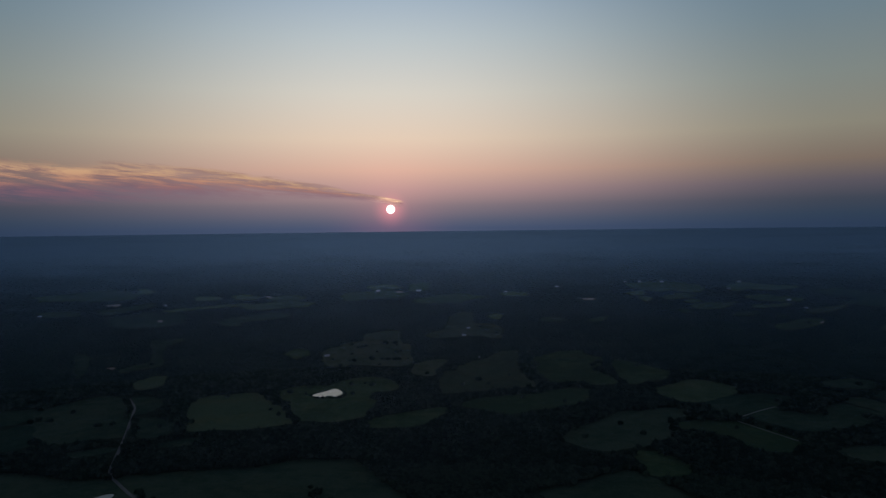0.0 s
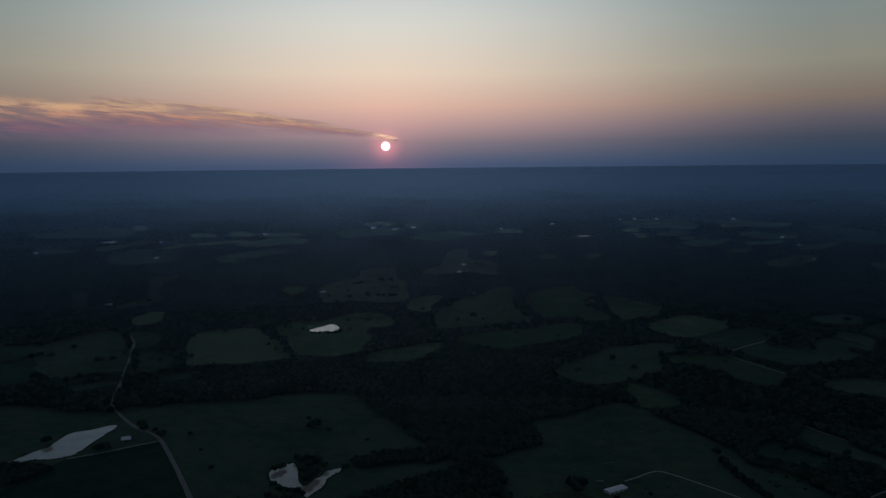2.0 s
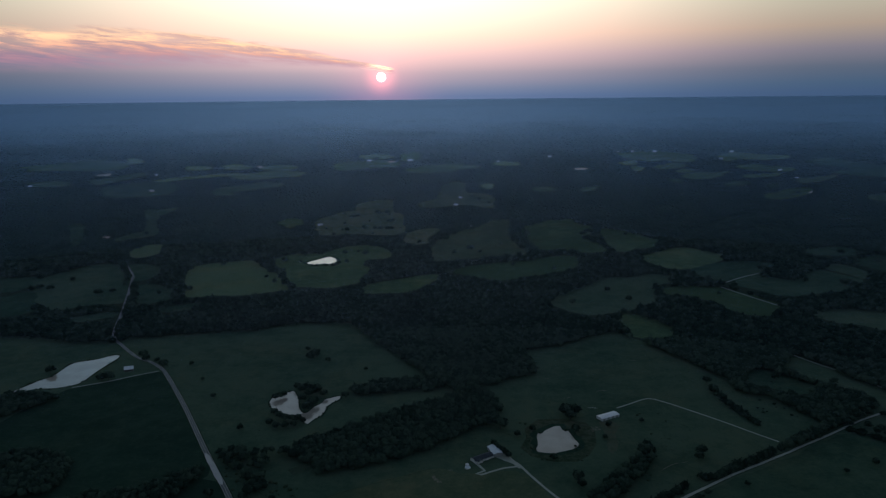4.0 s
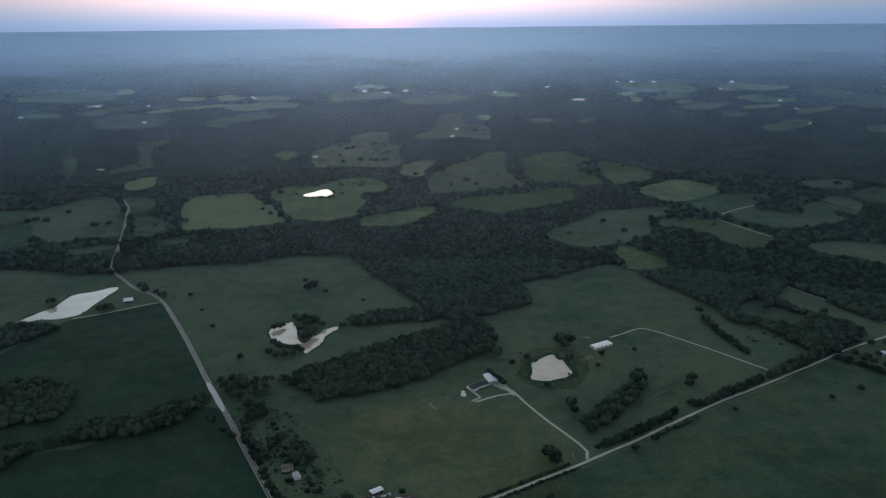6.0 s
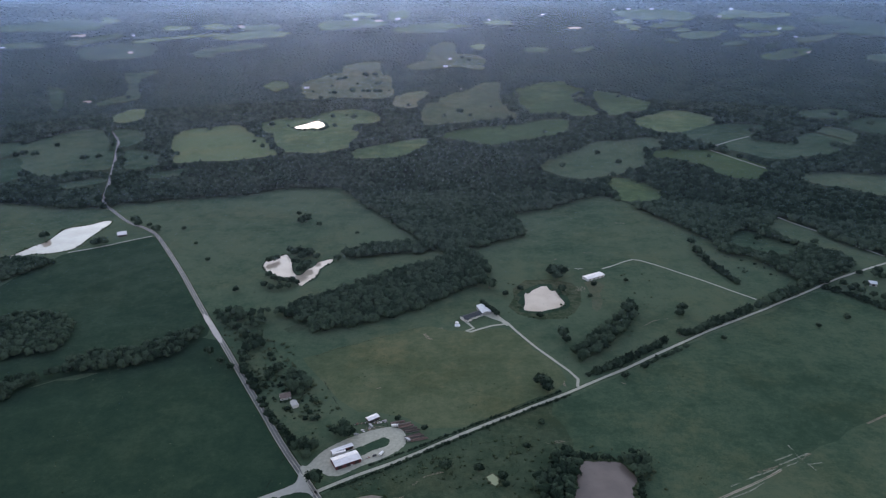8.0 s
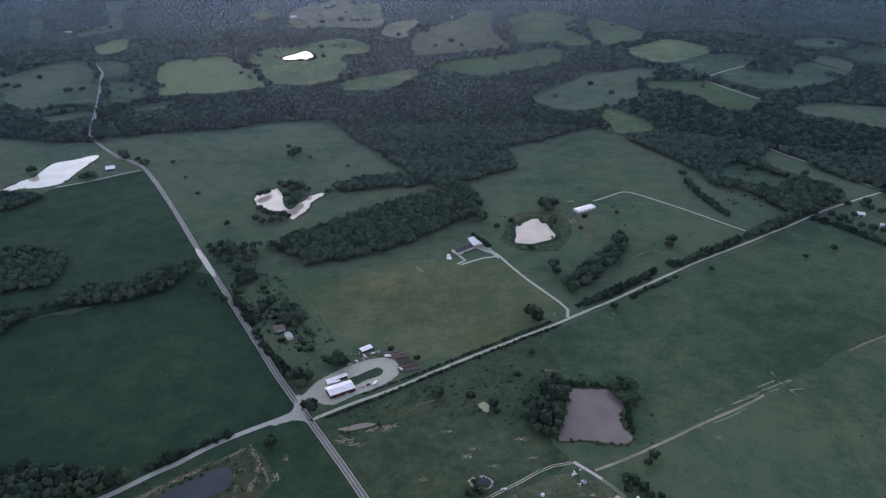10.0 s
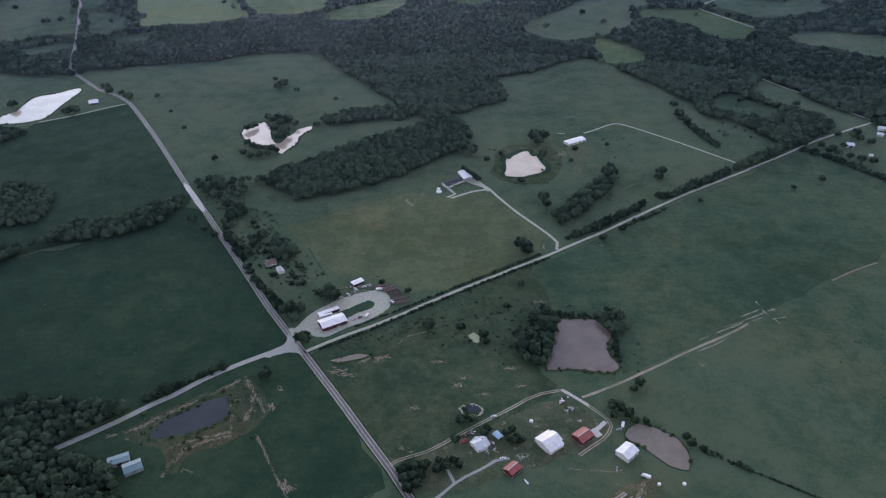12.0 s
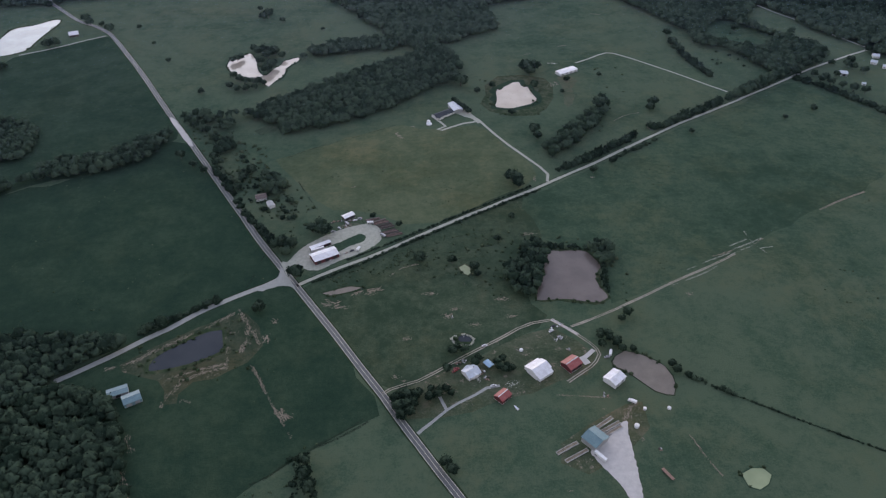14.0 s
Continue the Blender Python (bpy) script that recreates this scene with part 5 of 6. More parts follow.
def trailer(x, y, turn, long, mat, label):
    root = tagged(new("trailer"), label, "trailer")
    root.matrix_world = pose(x, y, 0.27, 0, 0, turn)
    h = long / 2
    bm = bmesh.new()
    box(bm, -h, h, -1.25, 1.25, 1.0, 1.25 if mat is RUST else 3.4)
    part("bed" if mat is RUST else "box_body", cut(bm, 0.05), mat, root)
    bm = bmesh.new()
    box(bm, -h + 0.5, h, -0.4, 0.4, 0.7, 1.0)
    part("chassis", bm, DARK_PAINT, root)
    for wx in (-h + 1.4, -h + 2.6):
        for wy in (-1.05, 1.05):
            wheel(root, wx, wy, 0.48)
    bm = bmesh.new()
    box(bm, h - 2.0, h - 1.8, -0.7, 0.7, -0.1, 0.7)
    part("landing_leg", bm, DARK_PAINT, root)
    return root


def log_row(x, y, turn, long):
    """A long stack of logs lying across two bearers."""
    rnd = random.Random(int(x * 3 + y))
    root = tagged(new("log_stack"), "long low stack of weathered reddish and grey logs", "log stack", "log stacks by the gravel loop")
    root.matrix_world = pose(x, y, 0.2, 0, 0, turn)
    for by in (-0.38, 0.38):
        bm = bmesh.new()
        box(bm, long * by - 0.15, long * by + 0.15, -1.5, 1.5, 0.0, 0.25)
        part("bearer", bm, DARK_WOOD, root)
    for layer, n in enumerate((5, 4, 3)):
        for i in range(n):
            r = rnd.uniform(0.24, 0.32)
            bm = bmesh.new()
            l_ = long * rnd.uniform(0.82, 1.0)
            bmesh.ops.create_cone(bm, cap_ends=True, segments=8, radius1=r, radius2=r * 0.85, depth=l_,
                                  matrix=pose(rnd.uniform(-0.6, 0.6), (i - (n - 1) / 2) * 0.6, 0.53 + layer * 0.5, 0, 90, rnd.uniform(-0.6, 0.6)))
            part("log", bm, rnd.choice((TIMBER, TIMBER, DARK_WOOD, LOG_GREY)), root)
    return root


def feed_bunk(x, y, turn, long):
    """A concrete trough: a slab with two low side walls and feed between."""
    root = tagged(new("feed_bunk"), "long pale concrete feed trough beside the barn", "feed trough", "troughs by the green barn")
    root.matrix_world = pose(x, y, 0.12, 0, 0, turn)
    bm = bmesh.new()
    box(bm, -long / 2, long / 2, -1.6, 1.6, 0.0, 0.2)
    part("slab", bm, CONCRETE, root)
    for s in (-1, 1):
        bm = bmesh.new()
        box(bm, -long / 2, long / 2, s * 1.2 - 0.12, s * 1.2 + 0.12, 0.2, 0.8)
        part("side_wall", cut(bm, 0.03), CONCRETE, root)
    bm = bmesh.new()
    box(bm, -long / 2 + 0.3, long / 2 - 0.3, -1.05, 1.05, 0.2, 0.45)
    part("feed", bm, DIRT, root)
    return root


def tank(name, x, y, r, h, label):
    root = tagged(new(name), label, name)
    root.location = (x, y, 0.1)
    bm = bmesh.new()
    bmesh.ops.create_cone(bm, cap_ends=True, segments=24, radius1=r, radius2=r, depth=h, matrix=pose(0, 0, h / 2))
    part("shell", cut(bm, 0.04), WHITE_PAINT, root)
    bm = bmesh.new()
    if name == "pool":
        bmesh.ops.create_cone(bm, cap_ends=True, segments=24, radius1=r * 0.93, radius2=r * 0.93, depth=0.04, matrix=pose(0, 0, h + 0.02))
        part("cover", bm, PALE_ROOF, root, "pale pool cover")
    else:
        bmesh.ops.create_cone(bm, cap_ends=True, segments=24, radius1=r * 1.02, radius2=r * 0.3, depth=r * 0.35, matrix=pose(0, 0, h + r * 0.175))
        part("lid", bm, WHITE_PAINT, root)
    return root


def canopy(x, y, turn, long, wide, mat, label):
    root = tagged(new("shelter"), label, "shelter")
    root.matrix_world = pose(x, y, 0.05, 0, 0, turn)
    bm = bmesh.new()
    prism(bm, [(-wide / 2, 2.2), (0, 2.7), (wide / 2, 2.2), (wide / 2, 2.28), (0, 2.78), (-wide / 2, 2.28)], -long / 2, long / 2)
    part("canopy", bm, mat, root)
    for px in (-1, 1):
        for py in (-1, 1):
            bm = bmesh.new()
            box(bm, px * wide * 0.46 - 0.06, px * wide * 0.46 + 0.06, py * long * 0.46 - 0.06, py * long * 0.46 + 0.06, 0, 2.25)
            part("post", bm, GREY_METAL, root)
    return root


def boat(x, y, turn, label):
    root = tagged(new("boat"), label, "boat")
    root.matrix_world = pose(x, y, 0.06, 0, 0, turn)
    bm = bmesh.new()
    for v in box(bm, -2.6, 2.6, -0.95, 0.95, 0.0, 0.9):
        if v.co.z < 0.2:
            v.co.y *= 0.55
            v.co.x *= 0.9
        if v.co.x > 2:
            v.co.y *= 0.25
    part("hull", cut(bm, 0.06), WHITE_PAINT, root)
    bm = bmesh.new()
    box(bm, -2.3, 1.4, -0.7, 0.7, 0.86, 0.93)
    part("deck", bm, PALE_ROOF, root)
    return root


def scrap_pile(x, y, turn, count):
    """Boards, crates and sheet iron lying about on the ground."""
    rnd = random.Random(int(abs(x * 13 + y * 7)))
    root = tagged(new("scrap_pile"), "loose heap of boards, crates and sheet iron on the ground", "scrap pile", "stored farm clutter")
    root.matrix_world = pose(x, y, 0.27, 0, 0, turn)
    for k in range(count):
        cx, cy = rnd.uniform(-2.6, 2.6), rnd.uniform(-1.8, 1.8)
        if k % 3:
            size, name, mat = (rnd.uniform(0.9, 2.0), rnd.uniform(0.7, 1.3), rnd.uniform(0.5, 1.2)), "crate", rnd.choice((GREY_METAL, WHITE_METAL, DARK_WOOD, RUST))
        else:
            size, name, mat = (rnd.uniform(2.2, 3.6), rnd.uniform(0.5, 1.1), 0.16), "board", rnd.choice((LOG_GREY, RUST, GREY_ROOF, CONCRETE))
        bm = bmesh.new()
        box(bm, -size[0] / 2, size[0] / 2, -size[1] / 2, size[1] / 2, 0, size[2])
        cut(bm, 0.03)
        bm.transform(pose(cx, cy, 0.0, 0, 0, rnd.uniform(0, 180)))
        part(name, bm, mat, root)
    return root


def make_tree(seed):
    root = new("tree")
    rnd = random.Random(seed)
    v, f = crown(2, 440, 100 + seed * 17, 0.7, 0.19, 7)
    mesh_object("crown", v * np.array((5.0, 5.0, 5.2)) + np.array((0, 0, 7.2)), f.tolist(), LEAF, root, True)
    bm = bmesh.new()
    bmesh.ops.create_cone(bm, cap_ends=True, segments=8, radius1=0.42, radius2=0.2, depth=6.4, matrix=pose(0, 0, 3.0))
    for k in range(5):
        a = 72 * k + rnd.uniform(-20, 20)
        bmesh.ops.create_cone(bm, cap_ends=False, segments=5, radius1=0.17, radius2=0.05, depth=4.2,
                              matrix=pose(0, 0, 4.2 + 0.3 * k, 0, 0, a) @ pose(0, 0, 0, 0, 48) @ pose(0, 0, 2.0))
    part("trunk", bm, BARK, root)
    return tagged(root, "single dark green broadleaf tree standing in grass", "tree", "field trees")


TREES = [make_tree(k) for k in range(4)]
_used = set()


def plant(rows):
    for x, y, r in rows:
        k = int(abs(x * 7 + y * 3)) % 4
        m = pose(x, y, terrain(x, y) - 0.1, 0, 0, (x * 37 + y * 11) % 360) @ Matrix.Diagonal((r / 5, r / 5, r / 5 * (0.85 if r > 6 else 1.0), 1))
        if k in _used:
            copy_thing(TREES[k], m)
        else:
            _used.add(k)
            FIRST.append((TREES[k], m))


FIRST = []   # the built trees themselves, moved once all copies stand
SHRUBS = [crown(2, 70, 300 + k, 0.8, 0.26) for k in range(4)]


def hedge(line, count, r1, r2):
    """A ragged hedgerow of grown-together shrubs."""
    rnd = np.random.RandomState(int(abs(line[0][0])) + count)
    p = np.array(line, float)
    s = np.concatenate([[0], np.cumsum(np.hypot(*np.diff(p, axis=0).T))])
    n = int(max(count, s[-1] / (r1 + r2) * 1.5) * 1.5)
    t = np.sort(rnd.uniform(0, s[-1], n))
    x = np.interp(t, s, p[:, 0]) + rnd.normal(0, r1 * 0.65, n)
    y = np.interp(t, s, p[:, 1]) + rnd.normal(0, r1 * 0.65, n)
    r = r1 * 0.6 + (r2 * 1.15 - r1 * 0.6) * rnd.rand(n) ** 1.6
    places = np.stack([x, y, heights(x, y) + r * 0.55, r, rnd.uniform(0.7, 1.35, n), rnd.uniform(0, 6.28, n), rnd.randint(4, size=n)], 1)
    tagged(joined("hedgerow", SHRUBS, places, LEAF), "ragged dark green hedgerow of shrubs and small trees", "hedge", kind="stuff")


def strip(points, wide, mat):
    """A worn line: flecks of bare ground strung along it, with gaps."""
    line = curve_through(points, False, 3.0)
    rnd = random.Random(int(abs(points[0][0]) * 10))
    verts, faces, i = [], [], 0
    for a, b in zip(line, line[1:]):
        d = b - a
        span = max(np.hypot(*d), 1e-6)
        d = d / span
        q = np.array((-d[1], d[0]))
        for _ in range(max(4, int(span * 3.0 / max(wide, 1.2) * 5.0))):
            if noise.noise((a[0] * 0.09, a[1] * 0.09, 0.5)) + rnd.uniform(-0.25, 0.25) < -0.12:
                continue
            c = a + d * rnd.uniform(0, span) + q * rnd.gauss(0, wide * 0.42)
            l_, w_ = rnd.uniform(0.15, 1.2) ** 2 * max(wide, 1.2) * 0.6, rnd.uniform(0.03, 0.15) * wide
            turn_ = rnd.gauss(0, 0.35)
            d2 = d * math.cos(turn_) + q * math.sin(turn_)
            k, n = len(verts), 8
            for j in range(n):
                t = 6.283 * j / n
                p = c + d2 * math.cos(t) * l_ * rnd.uniform(0.6, 1.2) + np.array((-d2[1], d2[0])) * math.sin(t) * w_ * rnd.uniform(0.6, 1.2)
                verts.append((p[0], p[1], 0.165 + 0.0022 * (i % 23)))
            faces.append(list(range(k, k + n)))
            i += 1
    if mat is CONCRETE:
        ribbon_ob = ribbon("paved_strip", line, wide, mat, 0.185 + (int(abs(points[0][0])) % 7) * 0.005, 0.1)
        return tagged(ribbon_ob, "pale concrete strip beside the barns", "pavement", kind="structure")
    return tagged(mesh_object("worn_strip", verts, faces, mat), "worn broken line of bare pale earth", "bare ground", kind="structure")


def patch(x, y, rx, ry, mat):
    """Scattered flecks of bare or dry ground inside an ellipse."""
    rnd = random.Random(int(abs(x) * 10 + abs(y)))
    verts, faces = [], []
    for i in range(46):
        a, d = rnd.uniform(0, 6.28), rnd.random() ** 0.7
        cx, cy, r = x + math.cos(a) * d * rx, y + math.sin(a) * d * ry, 0.03 + 0.19 * rnd.random() ** 2 * (1.3 - d)
        n = 9
        k = len(verts)
        for j in range(n):
            b = 6.283 * j / n
            q = r * rnd.uniform(0.55, 1.25)
            verts.append((cx + math.cos(b) * q * rx, cy + math.sin(b) * q * ry, 0.135 + 0.001 * i))
        faces.append(list(range(k, k + n)))
    tagged(mesh_object("worn_patch", verts, faces, mat), "patch of dry grass and bare soil", "bare ground", kind="structure")


def scrub(outline, count, r1, r2, mat):
    """Low bushes strewn over a piece of land."""
    rnd = np.random.RandomState(count + int(abs(outline[0][0])))
    q = np.array(outline, float)
    x = rnd.uniform(q[:, 0].min(), q[:, 0].max(), count * 6)
    y = rnd.uniform(q[:, 1].min(), q[:, 1].max(), count * 6)
    ok = inside(x, y, outline)
    x, y = x[ok], y[ok]
    ok = ~bare(x, y, r2)
    x, y = x[ok][:count], y[ok][:count]
    n = len(x)
    r = r1 + (r2 - r1) * rnd.rand(n) ** 2
    places = np.stack([x, y, r * 0.4, r, rnd.uniform(0.5, 1.0, n), rnd.uniform(0, 6.28, n), rnd.randint(4, size=n)], 1)
    tagged(joined("scrub", SHRUBS, places, mat), "loose scrub of low green bushes", "bushes", kind="stuff")


def reeds():
    """Rushes and willow scrub along the banks of the near ponds."""
    rnd = np.random.RandomState(4)
    x, y = [], []
    for line, ring in SHORES:
        if np.hypot(*line[0]) > 1500:
            continue
        for a, b in zip(line, ring):
            for _ in range(2):
                if noise.noise((a[0] * 0.05, a[1] * 0.05, 1.0)) + rnd.uniform(-0.3, 0.3) > 0.0:
                    p = a + (b - a) * rnd.uniform(-0.15, 1.0) + rnd.normal(0, 0.8, 2)
                    x.append(p[0])
                    y.append(p[1])
    n = len(x)
    r = rnd.uniform(0.5, 1.7, n)
    places = np.stack([x, y, r * 0.45, r, rnd.uniform(0.7, 1.2, n), rnd.uniform(0, 6.28, n), rnd.randint(4, size=n)], 1)
    tagged(joined("reeds", SHRUBS, places, BRUSH), "rushes and low willow scrub on the pond banks", "reeds", kind="stuff")


def stone_ring(outline, label):
    """Loose pale stones heaped round a small pond."""
    rnd = np.random.RandomState(12)
    line = curve_through(outline, True, 0.5)
    n = 230
    at = np.array([line[int(k)] for k in rnd.uniform(0, len(line), n)]) + rnd.normal(0, 0.7, (n, 2))
    ok = np.array([noise.noise((p[0] * 0.16, p[1] * 0.16, 2.0)) > -0.25 for p in at])
    at = at[ok]
    n = len(at)
    rad = rnd.uniform(0.25, 0.75, n)
    places = np.stack([at[:, 0], at[:, 1], 0.2 + rad * 0.2, rad, rnd.uniform(0.4, 0.8, n), rnd.uniform(0, 6.28, n), rnd.randint(3, size=n)], 1)
    tagged(joined("stones", [crown(1, 0, 700 + k, 0.5) for k in range(3)], places, GRAVEL), label, "stones", kind="stuff")


stone_ring([(52, 430), (51, 427), (49, 425), (45, 424), (41, 425), (37, 426), (35, 429), (34, 432), (35, 434), (38, 436), (42, 437), (46, 437), (49, 435), (52, 433)], "broken ring of pale stones round a small pond")

# painted lines of the paved road
_far = next(ob for ob in scene.objects if ob.name == "road")
for _s in (-2.95, 2.95):
    ribbon("edge_line", paved_road_line, 0.32, PAINT_LINE, 0.235, 0.0, _far, _s)
ribbon("centre_line", paved_road_line, 0.30, PAINT_LINE, 0.235, 0.0, _far)

# ---- what stands where ----
building("workshop", -82.2, 554.9, 26.4, 25.1, 13.8, 4.6, 0.22, RED_METAL, WHITE_ROOF, "long red metal workshop with a white roof", doors=3)
building("shed", -87.4, 572.1, 28.4, 21.3, 4.3, 3.6, 0.12, RED_METAL, WHITE_ROOF, "narrow red open-fronted shed with a white roof", doors=4)
building("pole_barn", -61.1, 620.7, 34.3, 12.3, 6.5, 3.8, 0.20, DARK_WOOD, WHITE_ROOF, "open pole barn with a bright white roof", doors=2)
building("garage", -145.8, 650.6, 117.4, 10.2, 6.2, 2.8, 0.35, WHITE_WALL, GREY_ROOF, "small white garage under garden trees", doors=1)
building("house", -158.3, 665.9, 18.7, 11.2, 9.9, 2.8, 0.40, WHITE_WALL, BROWN_ROOF, "brown-roofed house half hidden by trees", windows=3)
building("farmhouse", 53.7, 842.5, 33.1, 28.0, 11.3, 3.0, 0.38, WHITE_WALL, SLATE_ROOF, "long white farmhouse with a dark slate roof", windows=5, gables=((-8.5, 6.5, 2.6), (3.5, 4.0, 0.9)))
building("farm_garage", 71.4, 858.6, 105.8, 22.5, 12.9, 4.2, 0.22, GREY_METAL, PALE_ROOF, "grey metal farm garage with a dark doorway", doors=1)
building("long_shed", 239.3, 958.6, 28.3, 31.4, 12.2, 3.4, 0.14, WHITE_METAL, WHITE_ROOF, "long low white livestock shed in the pasture", doors=4)
building("house", 46.7, 391.6, 30.9, 11.7, 10.7, 3.0, 0.45, WHITE_WALL, PALE_ROOF, "white house with a pale cross-gabled roof", windows=4, wing=True)
building("barn", 102.0, 389.9, 33.4, 15.7, 11.6, 5.2, 0.36, WHITE_METAL, WHITE_ROOF, "big barn with a bright white metal roof", doors=2, aisle=3.2)
building("barn", 129.8, 394.1, 34.7, 13.0, 11.4, 4.2, 0.35, RED_METAL, RED_ROOF, "red-roofed barn with a pale ridge", doors=2)
building("barn", 160.9, 375.6, 39.4, 13.5, 11.9, 4.4, 0.30, WHITE_METAL, WHITE_ROOF, "pale barn under a wide white roof", doors=2)
building("small_barn", 69.1, 364.5, 40.5, 10.6, 8.6, 3.6, 0.45, RED_METAL, RED_ROOF, "small red barn with white ridge trim", doors=1)
building("green_barn", 131.6, 318.1, 127.3, 13.3, 14.7, 5.0, 0.30, GREY_METAL, TEAL_ROOF, "large barn with a blue-green metal roof", doors=2)
building("shed", -223.4, 384.0, 27.1, 13.2, 10.2, 3.6, 0.25, TEAL_METAL, TEAL_ROOF, "teal-roofed shed at the edge of the woods", doors=2)
building("shed", -236.6, 391.9, 21.6, 15.4, 8.3, 3.6, 0.12, GREY_METAL, TEAL_ROOF, "low flat-roofed teal shed beside the woods", doors=1)
building("barn", -522.7, 1170.1, 20.0, 14.0, 15.4, 3.6, 0.40, DARK_WOOD, WHITE_ROOF, "dark-walled barn with a pale roof near the pond", doors=1)
building("barn", 626.8, 915.1, -17.1, 9.3, 10.2, 4.0, 0.30, GREY_METAL, PALE_ROOF, "pale-roofed barn beside the hamlet lane", doors=1)
building("house", 703.9, 969.8, -19.1, 8.8, 9.7, 3.4, 0.35, WHITE_WALL, PALE_ROOF, "white-roofed house of the hamlet", windows=3)
building("house", 689.9, 948.2, -43.7, 8.1, 8.9, 3.4, 0.35, WHITE_WALL, PALE_ROOF, "white-roofed cottage of the hamlet", windows=2)
building("house", 697.8, 931.6, -29.1, 7.3, 8.0, 3.4, 0.35, WHITE_WALL, PALE_ROOF, "white-roofed cottage at the lane", windows=2)
building("house", 583.7, 967.0, -18.4, 8.9, 9.8, 3.2, 0.40, GREY_METAL, GREY_ROOF, "grey-roofed house among dark trees", windows=2)
building("cabin", 638.7, 881.5, -17.2, 4.3, 4.8, 2.6, 0.30, WHITE_WALL, PALE_ROOF, "tiny white cabin in the grass", doors=1)
building("barn", 77, 2821, -20, 14, 8, 4, 0.30, WHITE_METAL, PALE_ROOF, "distant pale-roofed farm building among fields", doors=1)
building("barn", 71, 2483, 12, 16, 10, 4, 0.30, WHITE_METAL, PALE_ROOF, "distant pale-roofed farm building among fields", doors=1)
building("house", 121, 2488, 5, 14, 8, 4, 0.30, WHITE_METAL, WHITE_ROOF, "distant pale-roofed farm building among fields", doors=1)
building("barn", 366, 2550, 25, 14, 8, 4, 0.30, WHITE_METAL, PALE_ROOF, "distant pale-roofed farm building among fields", doors=1)
building("house", 400, 2579, 2, 14, 8, 4, 0.30, WHITE_METAL, PALE_ROOF, "distant pale-roofed farm building among fields", doors=1)
building("house", 304, 2564, 20, 10, 6, 4, 0.30, WHITE_METAL, WHITE_ROOF, "distant pale-roofed farm building among fields", doors=1)
building("house", 967, 2856, -2, 14, 8, 4, 0.30, WHITE_METAL, PALE_ROOF, "distant pale-roofed farm building among fields", doors=1)
building("house", 1025, 2844, -4, 14, 8, 4, 0.30, WHITE_METAL, WHITE_ROOF, "distant pale-roofed farm building among fields", doors=1)
building("barn", 1310, 3359, -13, 16, 10, 4, 0.30, WHITE_METAL, WHITE_ROOF, "distant pale-roofed farm building among fields", doors=1)
building("barn", 1396, 3456, -9, 16, 10, 4, 0.30, WHITE_METAL, WHITE_ROOF, "distant pale-roofed farm building among fields", doors=1)
building("house", 1472, 3112, 25, 14, 8, 4, 0.30, WHITE_METAL, WHITE_ROOF, "distant pale-roofed farm building among fields", doors=1)
building("house", 1478, 2978, 15, 14, 8, 4, 0.30, WHITE_METAL, PALE_ROOF, "distant pale-roofed farm building among fields", doors=1)
building("house", -1221, 3201, -7, 14, 8, 4, 0.30, WHITE_METAL, PALE_ROOF, "distant pale-roofed farm building among fields", doors=1)
building("barn", -1626, 2936, 23, 14, 8, 4, 0.30, WHITE_METAL, PALE_ROOF, "distant pale-roofed farm building among fields", doors=1)
building("house", 98, 2928, 8, 12, 7, 4, 0.30, WHITE_METAL, WHITE_ROOF, "distant pale-roofed farm building among fields", doors=1)
building("barn", -463, 2498, 10, 18, 10, 4, 0.30, WHITE_METAL, PALE_ROOF, "distant pale-roofed farm building among fields", doors=1)
building("house", -408, 2533, 22, 16, 9, 4, 0.30, WHITE_METAL, WHITE_ROOF, "distant pale-roofed farm building among fields", doors=1)
building("house", 632, 1681, -11, 18, 11, 4, 0.30, WHITE_METAL, PALE_ROOF, "distant pale-roofed farm building among fields", doors=1)
building("house", 997, 1874, 8, 16, 10, 4, 0.30, WHITE_METAL, PALE_ROOF, "distant pale-roofed farm building among fields", doors=1)
building("house", 971, 1851, -7, 14, 8, 4, 0.30, WHITE_METAL, PALE_ROOF, "distant pale-roofed farm building among fields", doors=1)
building("house", 983, 1928, 8, 14, 8, 4, 0.30, WHITE_METAL, PALE_ROOF, "distant pale-roofed farm building among fields", doors=1)
building("barn", -123, 3555, 19, 20, 12, 4, 0.30, WHITE_METAL, PALE_ROOF, "distant pale-roofed farm building among fields", doors=1)
building("house", 295, 3510, -10, 18, 11, 4, 0.30, WHITE_METAL, PALE_ROOF, "distant pale-roofed farm building among fields", doors=1)
building("house", 554, 3563, 12, 18, 11, 4, 0.30, WHITE_METAL, PALE_ROOF, "distant pale-roofed farm building among fields", doors=1)
building("house", 895, 3586, 22, 16, 10, 4, 0.30, WHITE_METAL, WHITE_ROOF, "distant pale-roofed farm building among fields", doors=1)
building("house", 961, 3581, 11, 16, 10, 4, 0.30, WHITE_METAL, WHITE_ROOF, "distant pale-roofed farm building among fields", doors=1)
building("barn", 1062, 3556, -22, 16, 10, 4, 0.30, WHITE_METAL, WHITE_ROOF, "distant pale-roofed farm building among fields", doors=1)
building("house", 1465, 2773, 5, 16, 10, 4, 0.30, WHITE_METAL, WHITE_ROOF, "distant pale-roofed farm building among fields", doors=1)
building("barn", -319, 3546, 18, 18, 11, 4, 0.30, WHITE_METAL, WHITE_ROOF, "distant pale-roofed farm building among fields", doors=1)
